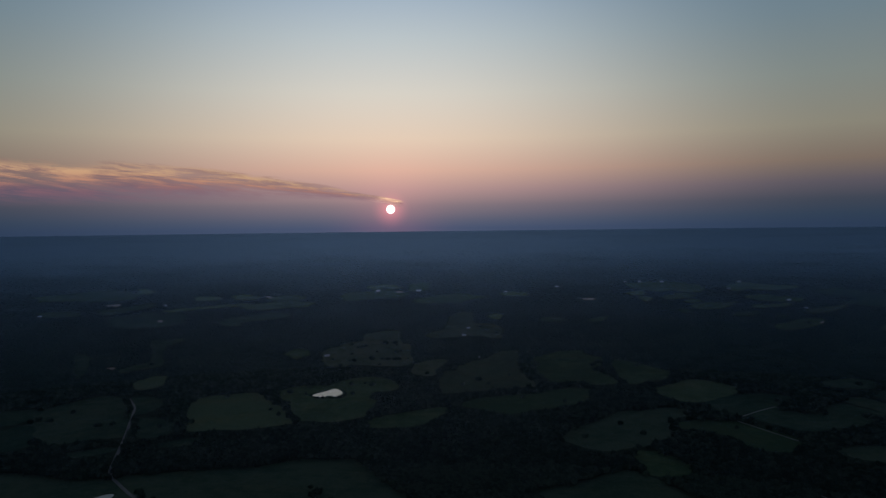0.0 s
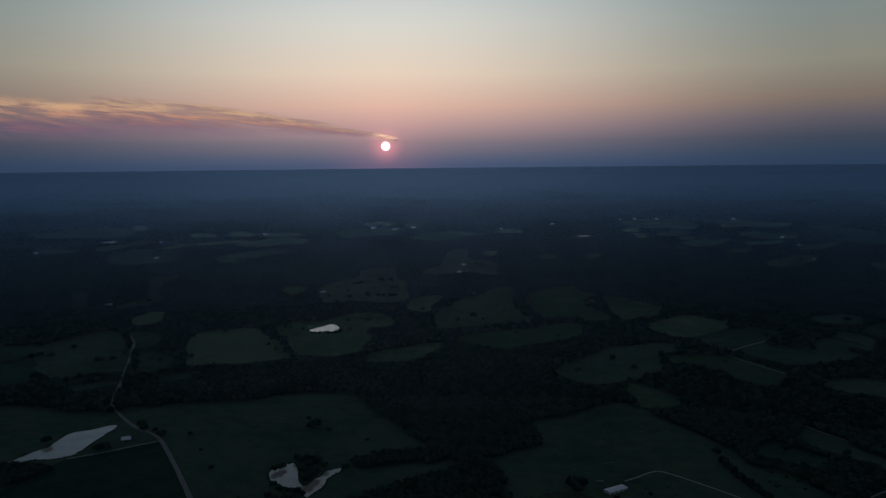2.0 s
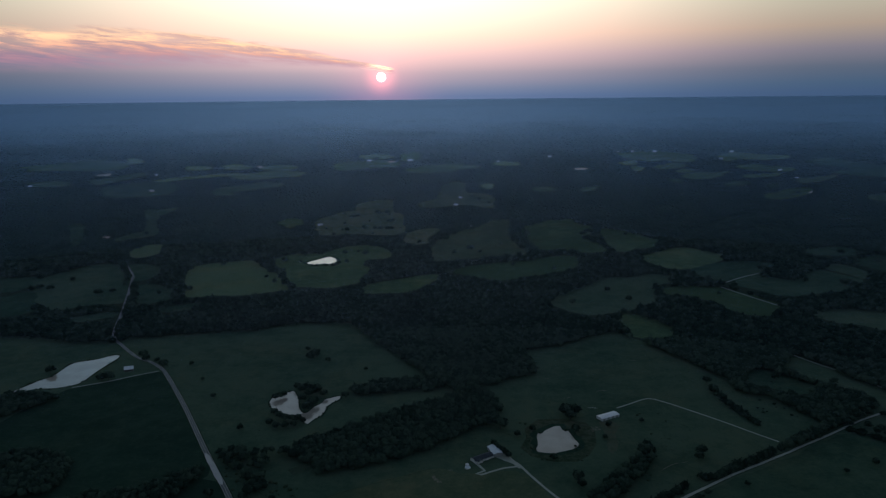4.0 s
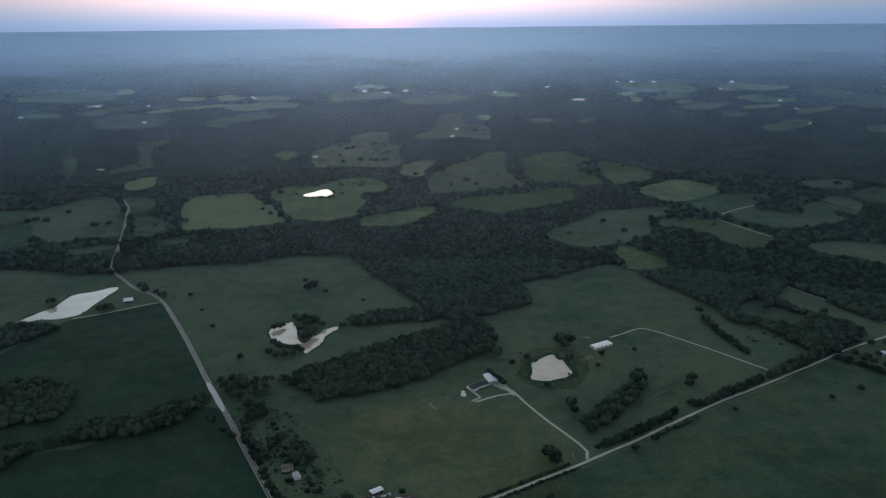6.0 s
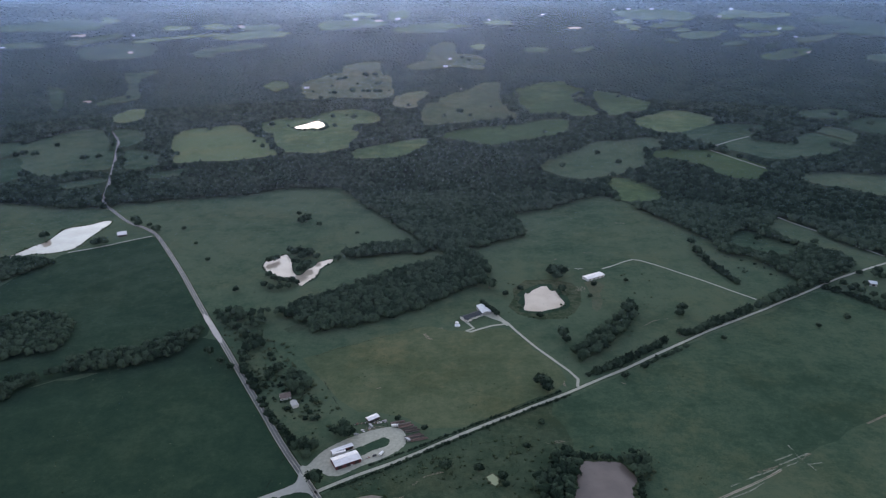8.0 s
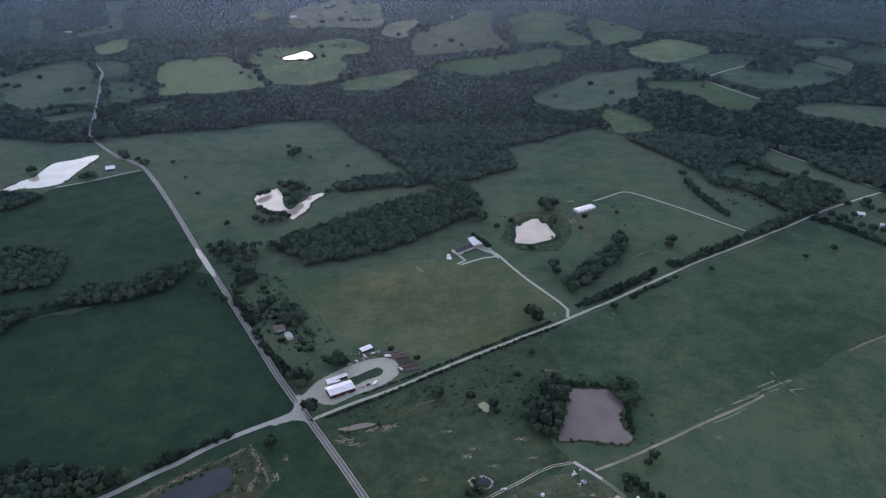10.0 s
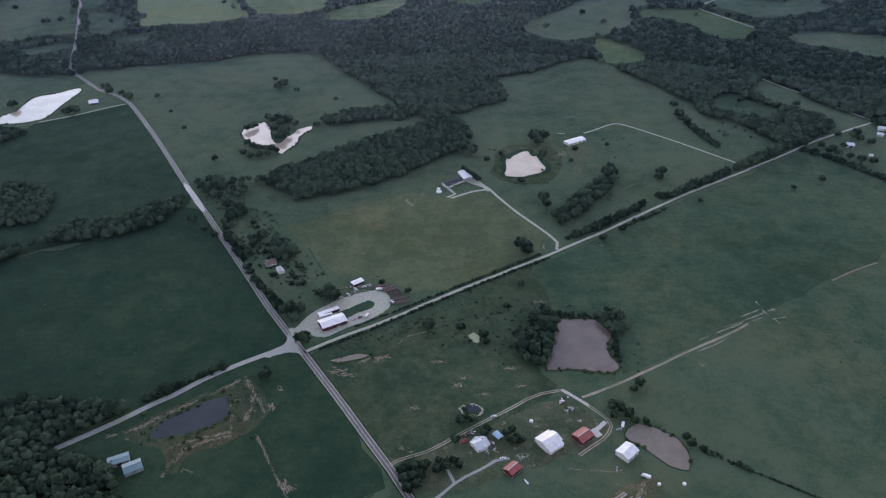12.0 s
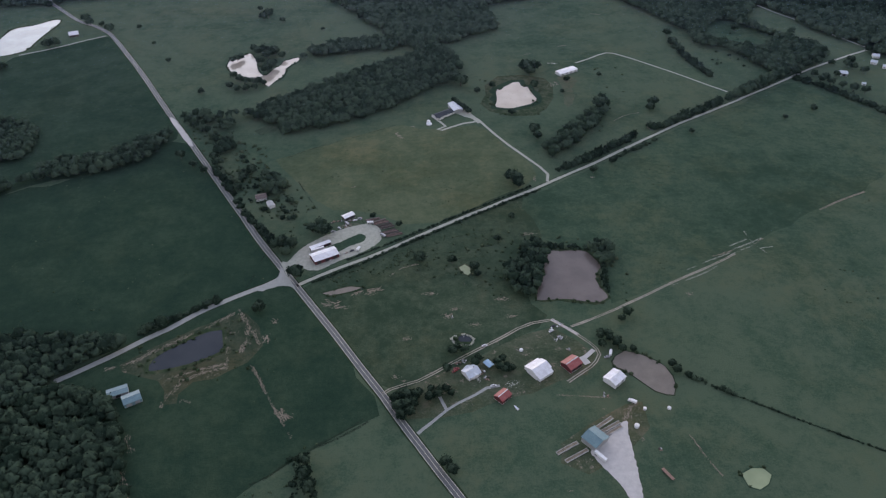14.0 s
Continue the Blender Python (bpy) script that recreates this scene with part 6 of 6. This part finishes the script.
building("barn", 10, 3494, 22, 14, 8, 4, 0.30, WHITE_METAL, WHITE_ROOF, "distant pale-roofed farm building among fields", doors=1)
vehicle("car", -75.9, 551.9, 76, WHITE_PAINT, "white car parked by the workshop")
vehicle("car", -69.8, 602.2, 129, WHITE_PAINT, "white car parked by the pole barn")
vehicle("car", -76.0, 596.8, 6, GREY_PAINT, "grey car parked on the grass")
vehicle("truck", -49.1, 565.1, 65, WHITE_PAINT, "white flatbed truck on the gravel")
vehicle("car", -55.8, 562.9, 31, DARK_PAINT, "dark pickup on the gravel")
vehicle("truck", -62.5, 609.6, 121, GREY_PAINT, "grey truck among stored machinery")
vehicle("car", -53.9, 615.0, 15, WHITE_PAINT, "white van near the pole barn")
vehicle("car", -49.2, 617.7, 172, GREY_PAINT, "grey van near the pole barn")
vehicle("truck", -37.8, 608.6, 5, WHITE_PAINT, "white loader beside the log rows")
vehicle("truck", -24.9, 585.8, 131, GREY_PAINT, "grey loader beside the log rows")
vehicle("car", 63.3, 376.9, 4, WHITE_PAINT, "white car on the house drive")
vehicle("car", 75.5, 850.7, 46, WHITE_PAINT, "white car before the farm garage")
vehicle("truck", 169.2, 352.5, 146, WHITE_PAINT, "white box truck at the barn yard")
vehicle("car", 123.2, 440.6, 28, DARK_PAINT, "dark pickup beside the drive")
vehicle("car", 120.7, 435.2, 33, WHITE_PAINT, "white trailer beside the drive")
vehicle("car", 126.4, 426.4, 124, GREY_PAINT, "grey car beside the drive")
vehicle("truck", 165.4, 405.3, 69, WHITE_PAINT, "white truck beside the lagoon")
vehicle("car", 161.4, 401.0, 8, GREY_PAINT, "grey car beside the lagoon")
vehicle("car", 35.0, 397.4, 178, RED_PAINT, "red car beside the white house")
vehicle("car", 33.4, 395.1, 27, RED_PAINT, "red car parked in the house yard")
vehicle("car", 61.1, 422.0, 7, WHITE_PAINT, "white car on the gravel drive")
trailer(-89.7, 566.1, 21.6, 13.5, WHITE_PAINT, "white semi-trailer behind the workshop")
trailer(132.3, 303.1, -54.9, 10.8, WHITE_PAINT, "white flatbed trailer beside the green barn")
trailer(176.7, 285.2, -62.5, 11.0, RUST, "long rusty hay trailer in the grass")
log_row(-35.2, 615.3, 14.8, 15.3)
log_row(-29.9, 611.3, 16.7, 16.6)
log_row(-26.3, 607.9, 16.6, 16.6)
log_row(-22.8, 603.6, 18.1, 15.5)
log_row(-19.9, 599.9, 14.5, 15.1)
log_row(-19.6, 592.5, 21.8, 17.5)
log_row(-16.5, 589.8, 17.9, 17.7)
log_row(-13.4, 586.1, 14.2, 17.9)
feed_bunk(110.3, 313.4, 26.9, 19.4)
feed_bunk(115.9, 306.3, 26.4, 20.3)
feed_bunk(142.1, 333.7, 32.3, 18.8)
feed_bunk(146.1, 329.6, 27.5, 19.1)
feed_bunk(148.3, 326.5, 27.9, 15.8)
tank("pool", 34.5, 819.7, 3.6, 1.2, "round white above-ground pool")
tank("tank", 34.1, 825.1, 2.4, 2.4, "white water tank by the farmhouse")
tank("tank", 166.3, 328.6, 1.9, 2.2, "white plastic water tank")
tank("tank", 177.2, 344.8, 1.3, 1.4, "pale stock tank in the grass")
tank("tank", 91.3, 414.4, 1.5, 1.6, "pale water tank in the yard")
tank("tank", 196.0, 343.9, 1.4, 1.5, "small pale tank by the fence")
canopy(61.9, 399.9, 35, 8.0, 6.0, BLUE_TARP, "pale blue tarpaulin shelter in the garden")
scrap_pile(-77, 613, 95, 6)
scrap_pile(-70, 616, 160, 5)
scrap_pile(-58, 616, 124, 5)
scrap_pile(-48, 618, 50, 5)
scrap_pile(-63, 606, 87, 4)
scrap_pile(-38, 611, 7, 4)
scrap_pile(122, 437, 138, 5)
scrap_pile(129, 442, 18, 5)
scrap_pile(127, 427, 98, 5)
scrap_pile(123, 425, 51, 4)
scrap_pile(130, 411, 74, 4)
scrap_pile(91, 415, 34, 3)
scrap_pile(59, 386, 121, 5)
scrap_pile(56, 391, 34, 4)
scrap_pile(38, 404, 53, 5)
scrap_pile(42, 406, 107, 4)
scrap_pile(36, 461, 80, 3)
scrap_pile(151, 361, 71, 3)
scrap_pile(-68, 558, 156, 4)
scrap_pile(-63, 560, 37, 4)
scrap_pile(63, 400, 97, 4)
scrap_pile(177, 308, 94, 3)
boat(78.1, 353.4, 120, "small white boat on the grass")

# single trees: place and crown radius
plant([(-108, 527, 7), (-216, 1218, 8), (-223, 1208, 6), (181, 965, 9), (194, 968, 8), (185, 953, 7), (84, 927, 9), (76, 937, 8), (261, 843, 9), (233, 926, 4), (331, 843, 6), (324, 832, 5), (125, 673, 7), (120, 678, 7), (126, 664, 5), (164, 785, 6), (165, 769, 5), (-217, 736, 6), (-224, 751, 5), (-126, 575, 6), (71, 878, 3.5), (74, 871, 3.5), (77, 864, 3.5), (81, 859, 3.5), (84, 852, 3.5), (87, 845, 3.5), (33, 416, 3.5), (37, 420, 3), (74, 404, 2.8), (77, 395, 3)])
plant([(161, 424, 3), (168, 425, 3.5), (174, 417, 3.5), (160, 414, 3), (185, 407, 2.5), (214, 381, 3.5), (212, 388, 3), (27, 396, 3.5), (19, 373, 3), (12, 367, 3.5), (-5, 369, 3.2), (-13, 362, 3), (3, 373, 3), (-136, 481, 5), (11, 541, 5), (20, 305, 4), (24, 298, 4), (-83, 314, 4.5), (-81, 302, 5), (-77, 291, 5), (-97, 598, 5), (-83, 592, 6), (-265, 760, 5), (-246, 739, 4), (-231, 725, 4), (-182, 703, 5), (-175, 720, 5)])
plant([(-186, 685, 4), (-125, 652, 4), (216, 687, 4), (243, 706, 4), (-8, 601, 3), (-35, 618, 3), (220, 892, 3), (127, 918, 4), (143, 835, 4), (105, 902, 4), (185, 912, 5), (-234, 1252, 4), (-190, 1195, 4), (-121, 1151, 3), (282, 941, 3), (422, 1075, 6), (420, 1041, 6), (423, 1008, 5), (424, 987, 5), (605, 980, 6), (604, 950, 6), (557, 938, 5), (648, 930, 5), (657, 916, 5), (536, 1088, 5), (563, 1110, 5), (-537, 1124, 8), (-547, 1121, 7), (358, 768, 3), (488, 794, 3)])
plant([(534, 813, 4), (185, 444, 3), (192, 451, 4), (110, 606, 3), (90, 568, 3), (42, 536, 4), (65, 515, 3), (63, 525, 4), (-302, 2436, 8), (-245, 2467, 9), (-217, 2694, 9), (-182, 2693, 9), (-144, 2692, 8), (-168, 2563, 8), (-191, 2456, 8), (-168, 2455, 8), (-153, 2454, 8), (-210, 2465, 7), (-300, 2639, 7), (-286, 2655, 7), (-341, 2680, 7), (473, 2314, 10), (495, 2351, 10), (98, 2114, 9), (-1, 2257, 9), (13, 2265, 9), (31, 2272, 8), (-109, 2320, 9), (-31, 2703, 8), (169, 2881, 8)])
plant([(517, 2264, 8), (-205, 2059, 8), (-789, 1652, 9), (-766, 1674, 7), (-958, 1713, 8), (-926, 1700, 8), (833, 1815, 9), (841, 1790, 9), (804, 1729, 8), (962, 1657, 10), (969, 1641, 9), (579, 1650, 9), (568, 1703, 9), (-589, 1686, 7), (-648, 1158, 7), (-521, 1230, 7), (-508, 1209, 6), (-468, 1181, 7), (-488, 1205, 4), (-421, 1979, 8), (1134, 1992, 9), (1173, 1877, 8), (294, 1528, 6), (422, 1550, 6)])
plant([(-204, 1025, 6), (-192, 997, 7), (-186, 1015, 7), (-175, 1045, 5), (-196, 1046, 7), (-187, 1061, 6), (-212, 1063, 6), (-221, 1075, 5), (-247, 1036, 4.5), (-241, 1040, 4.5), (-236, 1047, 4), (-237, 982, 4.5), (-226, 967, 5), (-217, 961, 5), (-207, 958, 5), (-198, 958, 5), (-191, 953, 4), (-237, 948, 4.5), (-225, 937, 4.5), (-213, 938, 4.5), (-202, 941, 4), (-142, 1038, 5)])
plant([(-15, 367, 4.2), (-10, 370, 4.5), (-6, 369, 4.5), (0, 369, 4), (-13, 358, 4.5), (-8, 360, 4.5), (-2, 362, 4), (-11, 350, 4), (-5, 353, 4), (11, 367, 3.2), (18, 370, 3.2), (25, 375, 3), (29, 370, 2.8), (13, 376, 2.6), (71, 394, 3.4), (75, 391, 3.4), (69, 400, 3.2), (80, 393, 3), (51, 401, 3.2), (54, 406, 3), (43, 416, 3.6), (168, 421, 3.2), (172, 414, 3.4), (176, 408, 3), (162, 428, 3)])
plant([(-344, 1047, 3.5), (-423, 1188, 3.5), (-383, 1119, 2.6), (-274, 934, 4)])
plant([(557, 926, 5), (560, 919, 5), (570, 929, 5), (581, 940, 5), (591, 946, 4.5), (559, 942, 5), (575, 948, 5), (547, 933, 5), (604, 957, 4), (620, 968, 4), (625, 947, 4), (643, 940, 5), (656, 952, 5), (614, 910, 4), (594, 902, 4.5), (583, 913, 4.5), (584, 894, 4.5), (594, 886, 4.5), (604, 874, 4.5), (615, 865, 5), (626, 855, 5)])
# hedgerows: line, number of shrubs, crown radii
hedge([(176, 696), (216, 717), (249, 740), (271, 756), (290, 769)], 60, 2.4, 4.8)
hedge([(315, 781), (354, 806), (390, 826), (435, 855), (471, 876), (529, 910)], 80, 2.8, 5)
hedge([(553, 908), (577, 884), (599, 847), (625, 799), (647, 758)], 60, 2.6, 5)
hedge([(-510, 2108), (-461, 1984), (-413, 1855), (-374, 1756), (-348, 1702)], 24, 4, 6.5)
hedge([(-220, 732), (-167, 631), (-137, 584)], 14, 2, 4)
hedge([(246, 715), (283, 739), (313, 757)], 9, 1.5, 2.5)
hedge([(424, 1066), (424, 1038), (424, 1002), (429, 972), (435, 947), (441, 927)], 26, 2.2, 4.6)
hedge([(565, 1110), (586, 1072), (630, 1011)], 16, 3, 5)
hedge([(219, 380), (234, 367), (252, 353)], 8, 1, 2.2)
hedge([(-350, 1946), (-324, 1936), (-305, 1943)], 12, 1.6, 3.0)
hedge([(-307, 1939), (-289, 1934), (-274, 1945), (-270, 1971)], 8, 2.2, 4.4)
plant([(-377, 2468, 4.5), (-338, 2366, 6), (-320, 2451, 3.8), (-311, 2640, 5.2), (-289, 2668, 4.5), (-243, 2456, 6), (-238, 2580, 3.8), (-211, 2688, 5.2), (-174, 2673, 4.5), (-156, 2578, 6), (-123, 2473, 3.8), (-322, 2539, 5.2), (-212, 2382, 4.5), (-53, 2221, 6), (-23, 2283, 3.8), (23, 2364, 5.2), (113, 2473, 4.5), (-266, 2076, 6), (-230, 2101, 3.8), (-401, 1863, 5.2), (-432, 1801, 4.5)])
hedge([(-236, 461), (-214, 474), (-169, 502)], 16, 2, 3.5)
hedge([(299, 2402), (278, 2223), (296, 2101)], 12, 5, 8)
hedge([(-188, 1742), (-117, 1803), (-33, 1855), (40, 1880)], 26, 5, 8)
hedge([(26, 1913), (133, 1970), (248, 2031), (414, 2076)], 30, 5, 8)
hedge([(-221, 1076), (-205, 1083), (-185, 1064)], 8, 3, 5)
hedge([(-92, 517), (-40, 546), (10, 577), (60, 607), (110, 636), (150, 658)], 40, 0.6, 1.5)
hedge([(-60, 549), (-10, 577), (40, 607), (90, 636), (140, 665)], 24, 0.5, 1.3)
hedge([(136, 552), (160, 552), (180, 549)], 12, 1.6, 3.0)
hedge([(188, 522), (183, 502), (184, 482)], 10, 1.4, 2.6)
hedge([(252, 353), (285, 330), (330, 300), (380, 268)], 14, 0.4, 0.9)
# low bushes
scrub([(-277, 833), (-221, 813), (-167, 778), (-157, 727), (-179, 716), (-224, 752), (-257, 788)], 60, 0.8, 2.4, BRUSH)
scrub([(-18, 551), (22, 571), (82, 595), (102, 564), (85, 480), (40, 508), (-2, 520)], 180, 0.4, 1.5, BRUSH)
scrub([(93, 584), (138, 576), (193, 562), (211, 520), (196, 464), (184, 457), (195, 512), (190, 548), (140, 552), (119, 563), (93, 504)], 40, 0.8, 2.2, BRUSH)
scrub([(-181, 729), (-140, 713), (-96, 641), (-94, 610), (-127, 593), (-155, 635)], 40, 0.6, 2, BRUSH)
scrub([(110, 948), (202, 940), (199, 837), (137, 819), (104, 853)], 30, 0.6, 1.8, BRUSH)
scrub([(-242, 448), (-196, 458), (-155, 477), (-136, 447), (-135, 407), (-155, 415), (-196, 394), (-221, 401)], 50, 0.6, 1.8, BRUSH)
scrub([(-87, 514), (-45, 538), (-1, 563), (47, 595), (91, 623), (97, 616), (46, 586), (-1, 556), (-45, 531)], 40, 0.4, 1.2, BRUSH)
scrub([(282, 971), (328, 987), (302, 860), (243, 745), (250, 832)], 24, 0.6, 1.8, BRUSH)
scrub([(451, 1134), (462, 916), (557, 966), (533, 1077)], 40, 0.8, 2.4, LEAF)
scrub([(-87, 518), (-12, 555), (22, 562), (-2, 537), (-66, 508)], 70, 0.4, 1.3, BRUSH)
scrub([(-94, 318), (-80, 325), (-71, 282), (-89, 283)], 22, 0.8, 2.4, LEAF)
scrub([(-74, 623), (-41, 634), (-11, 611), (-3, 590), (-18, 579)], 20, 0.4, 1, BRUSH)
scrub([(-212, 734), (-187, 762), (-160, 735), (-138, 693), (-113, 644), (-119, 616), (-144, 627), (-170, 661), (-192, 696)], 150, 0.6, 2.2, BRUSH)
scrub([(-212, 734), (-187, 762), (-160, 735), (-138, 693), (-113, 644), (-119, 616), (-144, 627), (-170, 661), (-192, 696)], 40, 1.2, 3.4, LEAF)
# worn strips of bare earth, gravel and concrete
strip([(-137.5, 574.5), (-144.0, 555.1), (-148.4, 531.3), (-154.5, 507.2)], 1.2, WOODFLOOR)
strip([(-155.7, 739.5), (-105.0, 772.2), (-50.7, 798.4), (-8.0, 821.2)], 1, WOODFLOOR)
strip([(-120.2, 697.0), (-106.7, 663.6), (-94.5, 638.5)], 1.2, WOODFLOOR)
strip([(-78.3, 326.0), (-58.0, 335.7), (-37.0, 348.5)], 1.6, WOODFLOOR)
strip([(-119.9, 298.8), (-105.0, 307.0), (-86.3, 322.6)], 1.6, WOODFLOOR)
strip([(309.3, 1021.9), (333.7, 946.9), (304.6, 827.7)], 0.8, GRASS_DRY)
strip([(-255.0, 419.0), (-232.0, 427.0), (-224.0, 434.0), (-204.0, 448.0), (-187.0, 459.0), (-167.0, 474.0), (-154.0, 484.0)], 2.6, DIRT)
strip([(-199.0, 404.0), (-187.0, 410.0), (-169.0, 415.0), (-155.0, 418.0)], 2.2, DIRT)
strip([(-190.0, 401.0), (-181.0, 406.0), (-169.0, 411.0), (-154.0, 414.0)], 2.2, DIRT)
strip([(-190.0, 400.0), (-194.0, 390.0), (-198.0, 385.0), (-199.0, 375.0)], 2.8, DIRT)
strip([(-187.0, 392.0), (-185.0, 378.0)], 1.2, DIRT)
strip([(-185.0, 382.0), (-177.0, 378.0)], 1.0, DIRT)
strip([(-161.0, 450.0), (-155.0, 420.0)], 1.6, DIRT)
strip([(-139.0, 423.0), (-128.0, 403.0), (-116.0, 378.0), (-108.0, 363.0), (-99.0, 346.0), (-92.0, 335.0)], 1.5, DIRT)
strip([(-108.0, 365.0), (-100.0, 356.0)], 5, DIRT)
strip([(-154.0, 482.0), (-144.0, 464.0), (-143.0, 447.0), (-146.0, 430.0)], 3.0, DIRT)
strip([(-139.0, 457.0), (-131.0, 438.0)], 2.0, DIRT)
strip([(-30.0, 361.0), (-50.0, 344.0), (-77.0, 328.0), (-102.0, 311.0)], 1.4, WOODFLOOR)
strip([(343.0, 564.0), (345.0, 544.0), (352.0, 527.0)], 1.0, GRAVEL)
strip([(320.0, 535.0), (338.0, 543.0), (356.0, 551.0)], 1.2, GRAVEL)
strip([(319.0, 541.0), (340.0, 550.0)], 0.9, GRAVEL)
strip([(346.0, 535.0), (362.0, 537.0)], 0.8, GRAVEL)
strip([(310.0, 524.0), (327.0, 533.0), (345.0, 541.0)], 1.0, GRAVEL)
strip([(265.0, 508.0), (291.0, 520.0), (315.0, 530.0)], 0.9, GRAVEL)
strip([(244.0, 487.0), (276.0, 500.0), (297.0, 512.0)], 0.7, GRAVEL)
strip([(343.9, 542.8), (357.3, 550.2)], 1.6, DIRT)
strip([(297.4, 525.7), (315.6, 532.3), (324.9, 537.0)], 1.6, DIRT)
strip([(-78.8, 489.5), (-69.8, 484.9), (-64.8, 487.6)], 4, DIRT)
strip([(-70.3, 494.2), (-59.9, 493.4), (-44.5, 502.5)], 3, DIRT)
strip([(-39.3, 501.2), (-28.8, 503.6), (-22.5, 506.3)], 3.4, DIRT)
strip([(-20.8, 512.7), (-18.1, 520.8), (-7.1, 531.8), (9.5, 537.4)], 1.4, DIRT)
strip([(-8.3, 800.5), (-0.2, 785.4)], 3, DIRT)
strip([(171.7, 1104.3), (195.8, 1113.9)], 1.2, DIRT)
strip([(243.4, 1051.9), (259.0, 1054.9)], 1.4, DIRT)
strip([(182.1, 1023.1), (198.7, 1030.1)], 1.4, DIRT)
strip([(326.5, 1184.6), (341.9, 1180.4)], 1.2, DIRT)
strip([(269.7, 807.4), (288.0, 821.3), (308.3, 827.3)], 1.2, DIRT)
strip([(271.2, 763.3), (280.0, 772.5)], 3, DIRT)
strip([(309.2, 784.5), (317.4, 792.7)], 4, DIRT)
strip([(211.3, 993.6), (231.6, 989.7), (253.0, 991.8)], 2, GRAVEL)
strip([(112.2, 364.1), (153.7, 358.0)], 1, DIRT)
strip([(158.9, 335.3), (168.2, 348.3), (172.5, 352.5)], 3, DIRT)
strip([(178.6, 382.9), (188.8, 370.0), (202.2, 354.3)], 1.6, DIRT)
strip([(203.8, 318.6), (209.3, 298.0), (215.4, 280.8)], 1, DIRT)
strip([(123.6, 450.3), (134.0, 439.4), (142.9, 429.6)], 3.2, CONCRETE)
strip([(136.3, 398.8), (144.0, 403.4), (152.3, 410.6)], 4, CONCRETE)
strip([(140.2, 403.6), (144.0, 395.0)], 6, CONCRETE)
strip([(-219.4, 350.5), (-211.3, 329.5), (-211.3, 310.2), (-199.9, 286.8)], 3, DIRT)
strip([(13.1, 395.7), (26.1, 382.5), (29.7, 370.4)], 1.2, DIRT)
strip([(478.5, 614.8), (502.3, 623.9)], 1.2, DIRT)
# bare and dry patches
patch(55.8, 394.9, 3.7, 2.5, DIRT)
patch(51.5, 385.4, 2.7, 3.7, CONCRETE)
patch(98.0, 401.8, 4.7, 2.6, DIRT)
patch(79.0, 377.8, 6.4, 4.2, GRAVEL)
patch(-100.3, 359.3, 2.6, 2.2, DIRT)
patch(146.5, 679.3, 2.6, 8.4, DIRT)
patch(213.0, 678.4, 3.8, 2.4, DIRT)
patch(256.2, 473.8, 4.6, 3.2, DIRT)
patch(-57.7, 680.0, 3.2, 2.3, DIRT)
patch(13.4, 814.8, 3.6, 3.0, DIRT)
patch(-75.9, 484.6, 4.6, 2.3, DIRT)
patch(120.8, 577.2, 11.5, 2.9, DIRT)
patch(84.8, 480.4, 9.3, 3.1, DIRT)
patch(39.9, 470.2, 6.1, 2.3, DIRT)
patch(-14.7, 392.9, 4.6, 2.5, DIRT)
patch(-7.9, 388.1, 3.7, 1.8, DIRT)
patch(145.7, 347.3, 2.2, 1.1, DIRT)
patch(168.2, 317.1, 2.9, 2.1, DIRT)
patch(125.5, 301.8, 2.0, 2.0, DIRT)
patch(105.6, 277.5, 2.8, 1.4, DIRT)
patch(72.8, 426.8, 1.9, 4.1, DIRT)
patch(94.6, 409.8, 3.8, 3.3, DIRT)
patch(214.4, 920.5, 11.0, 9.1, DIRT)
patch(-58.4, 606.6, 11.8, 5.1, DIRT)
patch(31.7, 461.9, 7.1, 3.7, DIRT)
patch(55.7, 449.1, 6.0, 2.9, DIRT)
patch(-4.3, 436.3, 4.9, 2.8, DIRT)
patch(18.2, 493.5, 8.4, 3.2, DIRT)
patch(89.3, 457.3, 6.0, 2.9, DIRT)
patch(-126.1, 445.8, 4.9, 7.1, DIRT)
patch(-121.2, 466.6, 4.0, 4.4, DIRT)
patch(-36.6, 497.9, 7.3, 3.2, DIRT)
patch(-64.5, 480.7, 10.3, 3.1, DIRT)
for _t, _m in FIRST:
    _t.matrix_basis = _m


def build_weeds():
    """Low brush and thistles scattered over the pastures."""
    rnd = np.random.RandomState(9)
    x, y = rnd.uniform(-650, 750, 30000), rnd.uniform(250, 1400, 30000)
    clump = np.array([noise.noise((a * 0.012, b * 0.012, 3.3)) + 0.6 * noise.noise((a * 0.05, b * 0.05, 7.7)) for a, b in zip(x, y)])
    ok = (clump > 0.42) & (rnd.rand(30000) < 0.5)
    for o in WOODS:
        ok &= ~inside(x, y, o[0])
    ok &= inside(x, y, OPEN_NEAR)
    x, y = x[ok], y[ok]
    ok = ~bare(x, y, 2.0)
    x, y = x[ok], y[ok]
    n = len(x)
    r = rnd.uniform(0.3, 1.0, n) ** 1.6
    places = np.stack([x, y, r * 0.3, r, rnd.uniform(0.5, 0.9, n), rnd.uniform(0, 6.28, n), rnd.randint(3, size=n)], 1)
    tagged(joined("brush", [crown(1, 10, 500 + k, 0.5, 0.35) for k in range(3)], places, BRUSH), "low brush and weeds dotted over the pasture", "brush", kind="stuff")


OPEN_NEAR = max(OPEN, key=len)
build_weeds()
reeds()
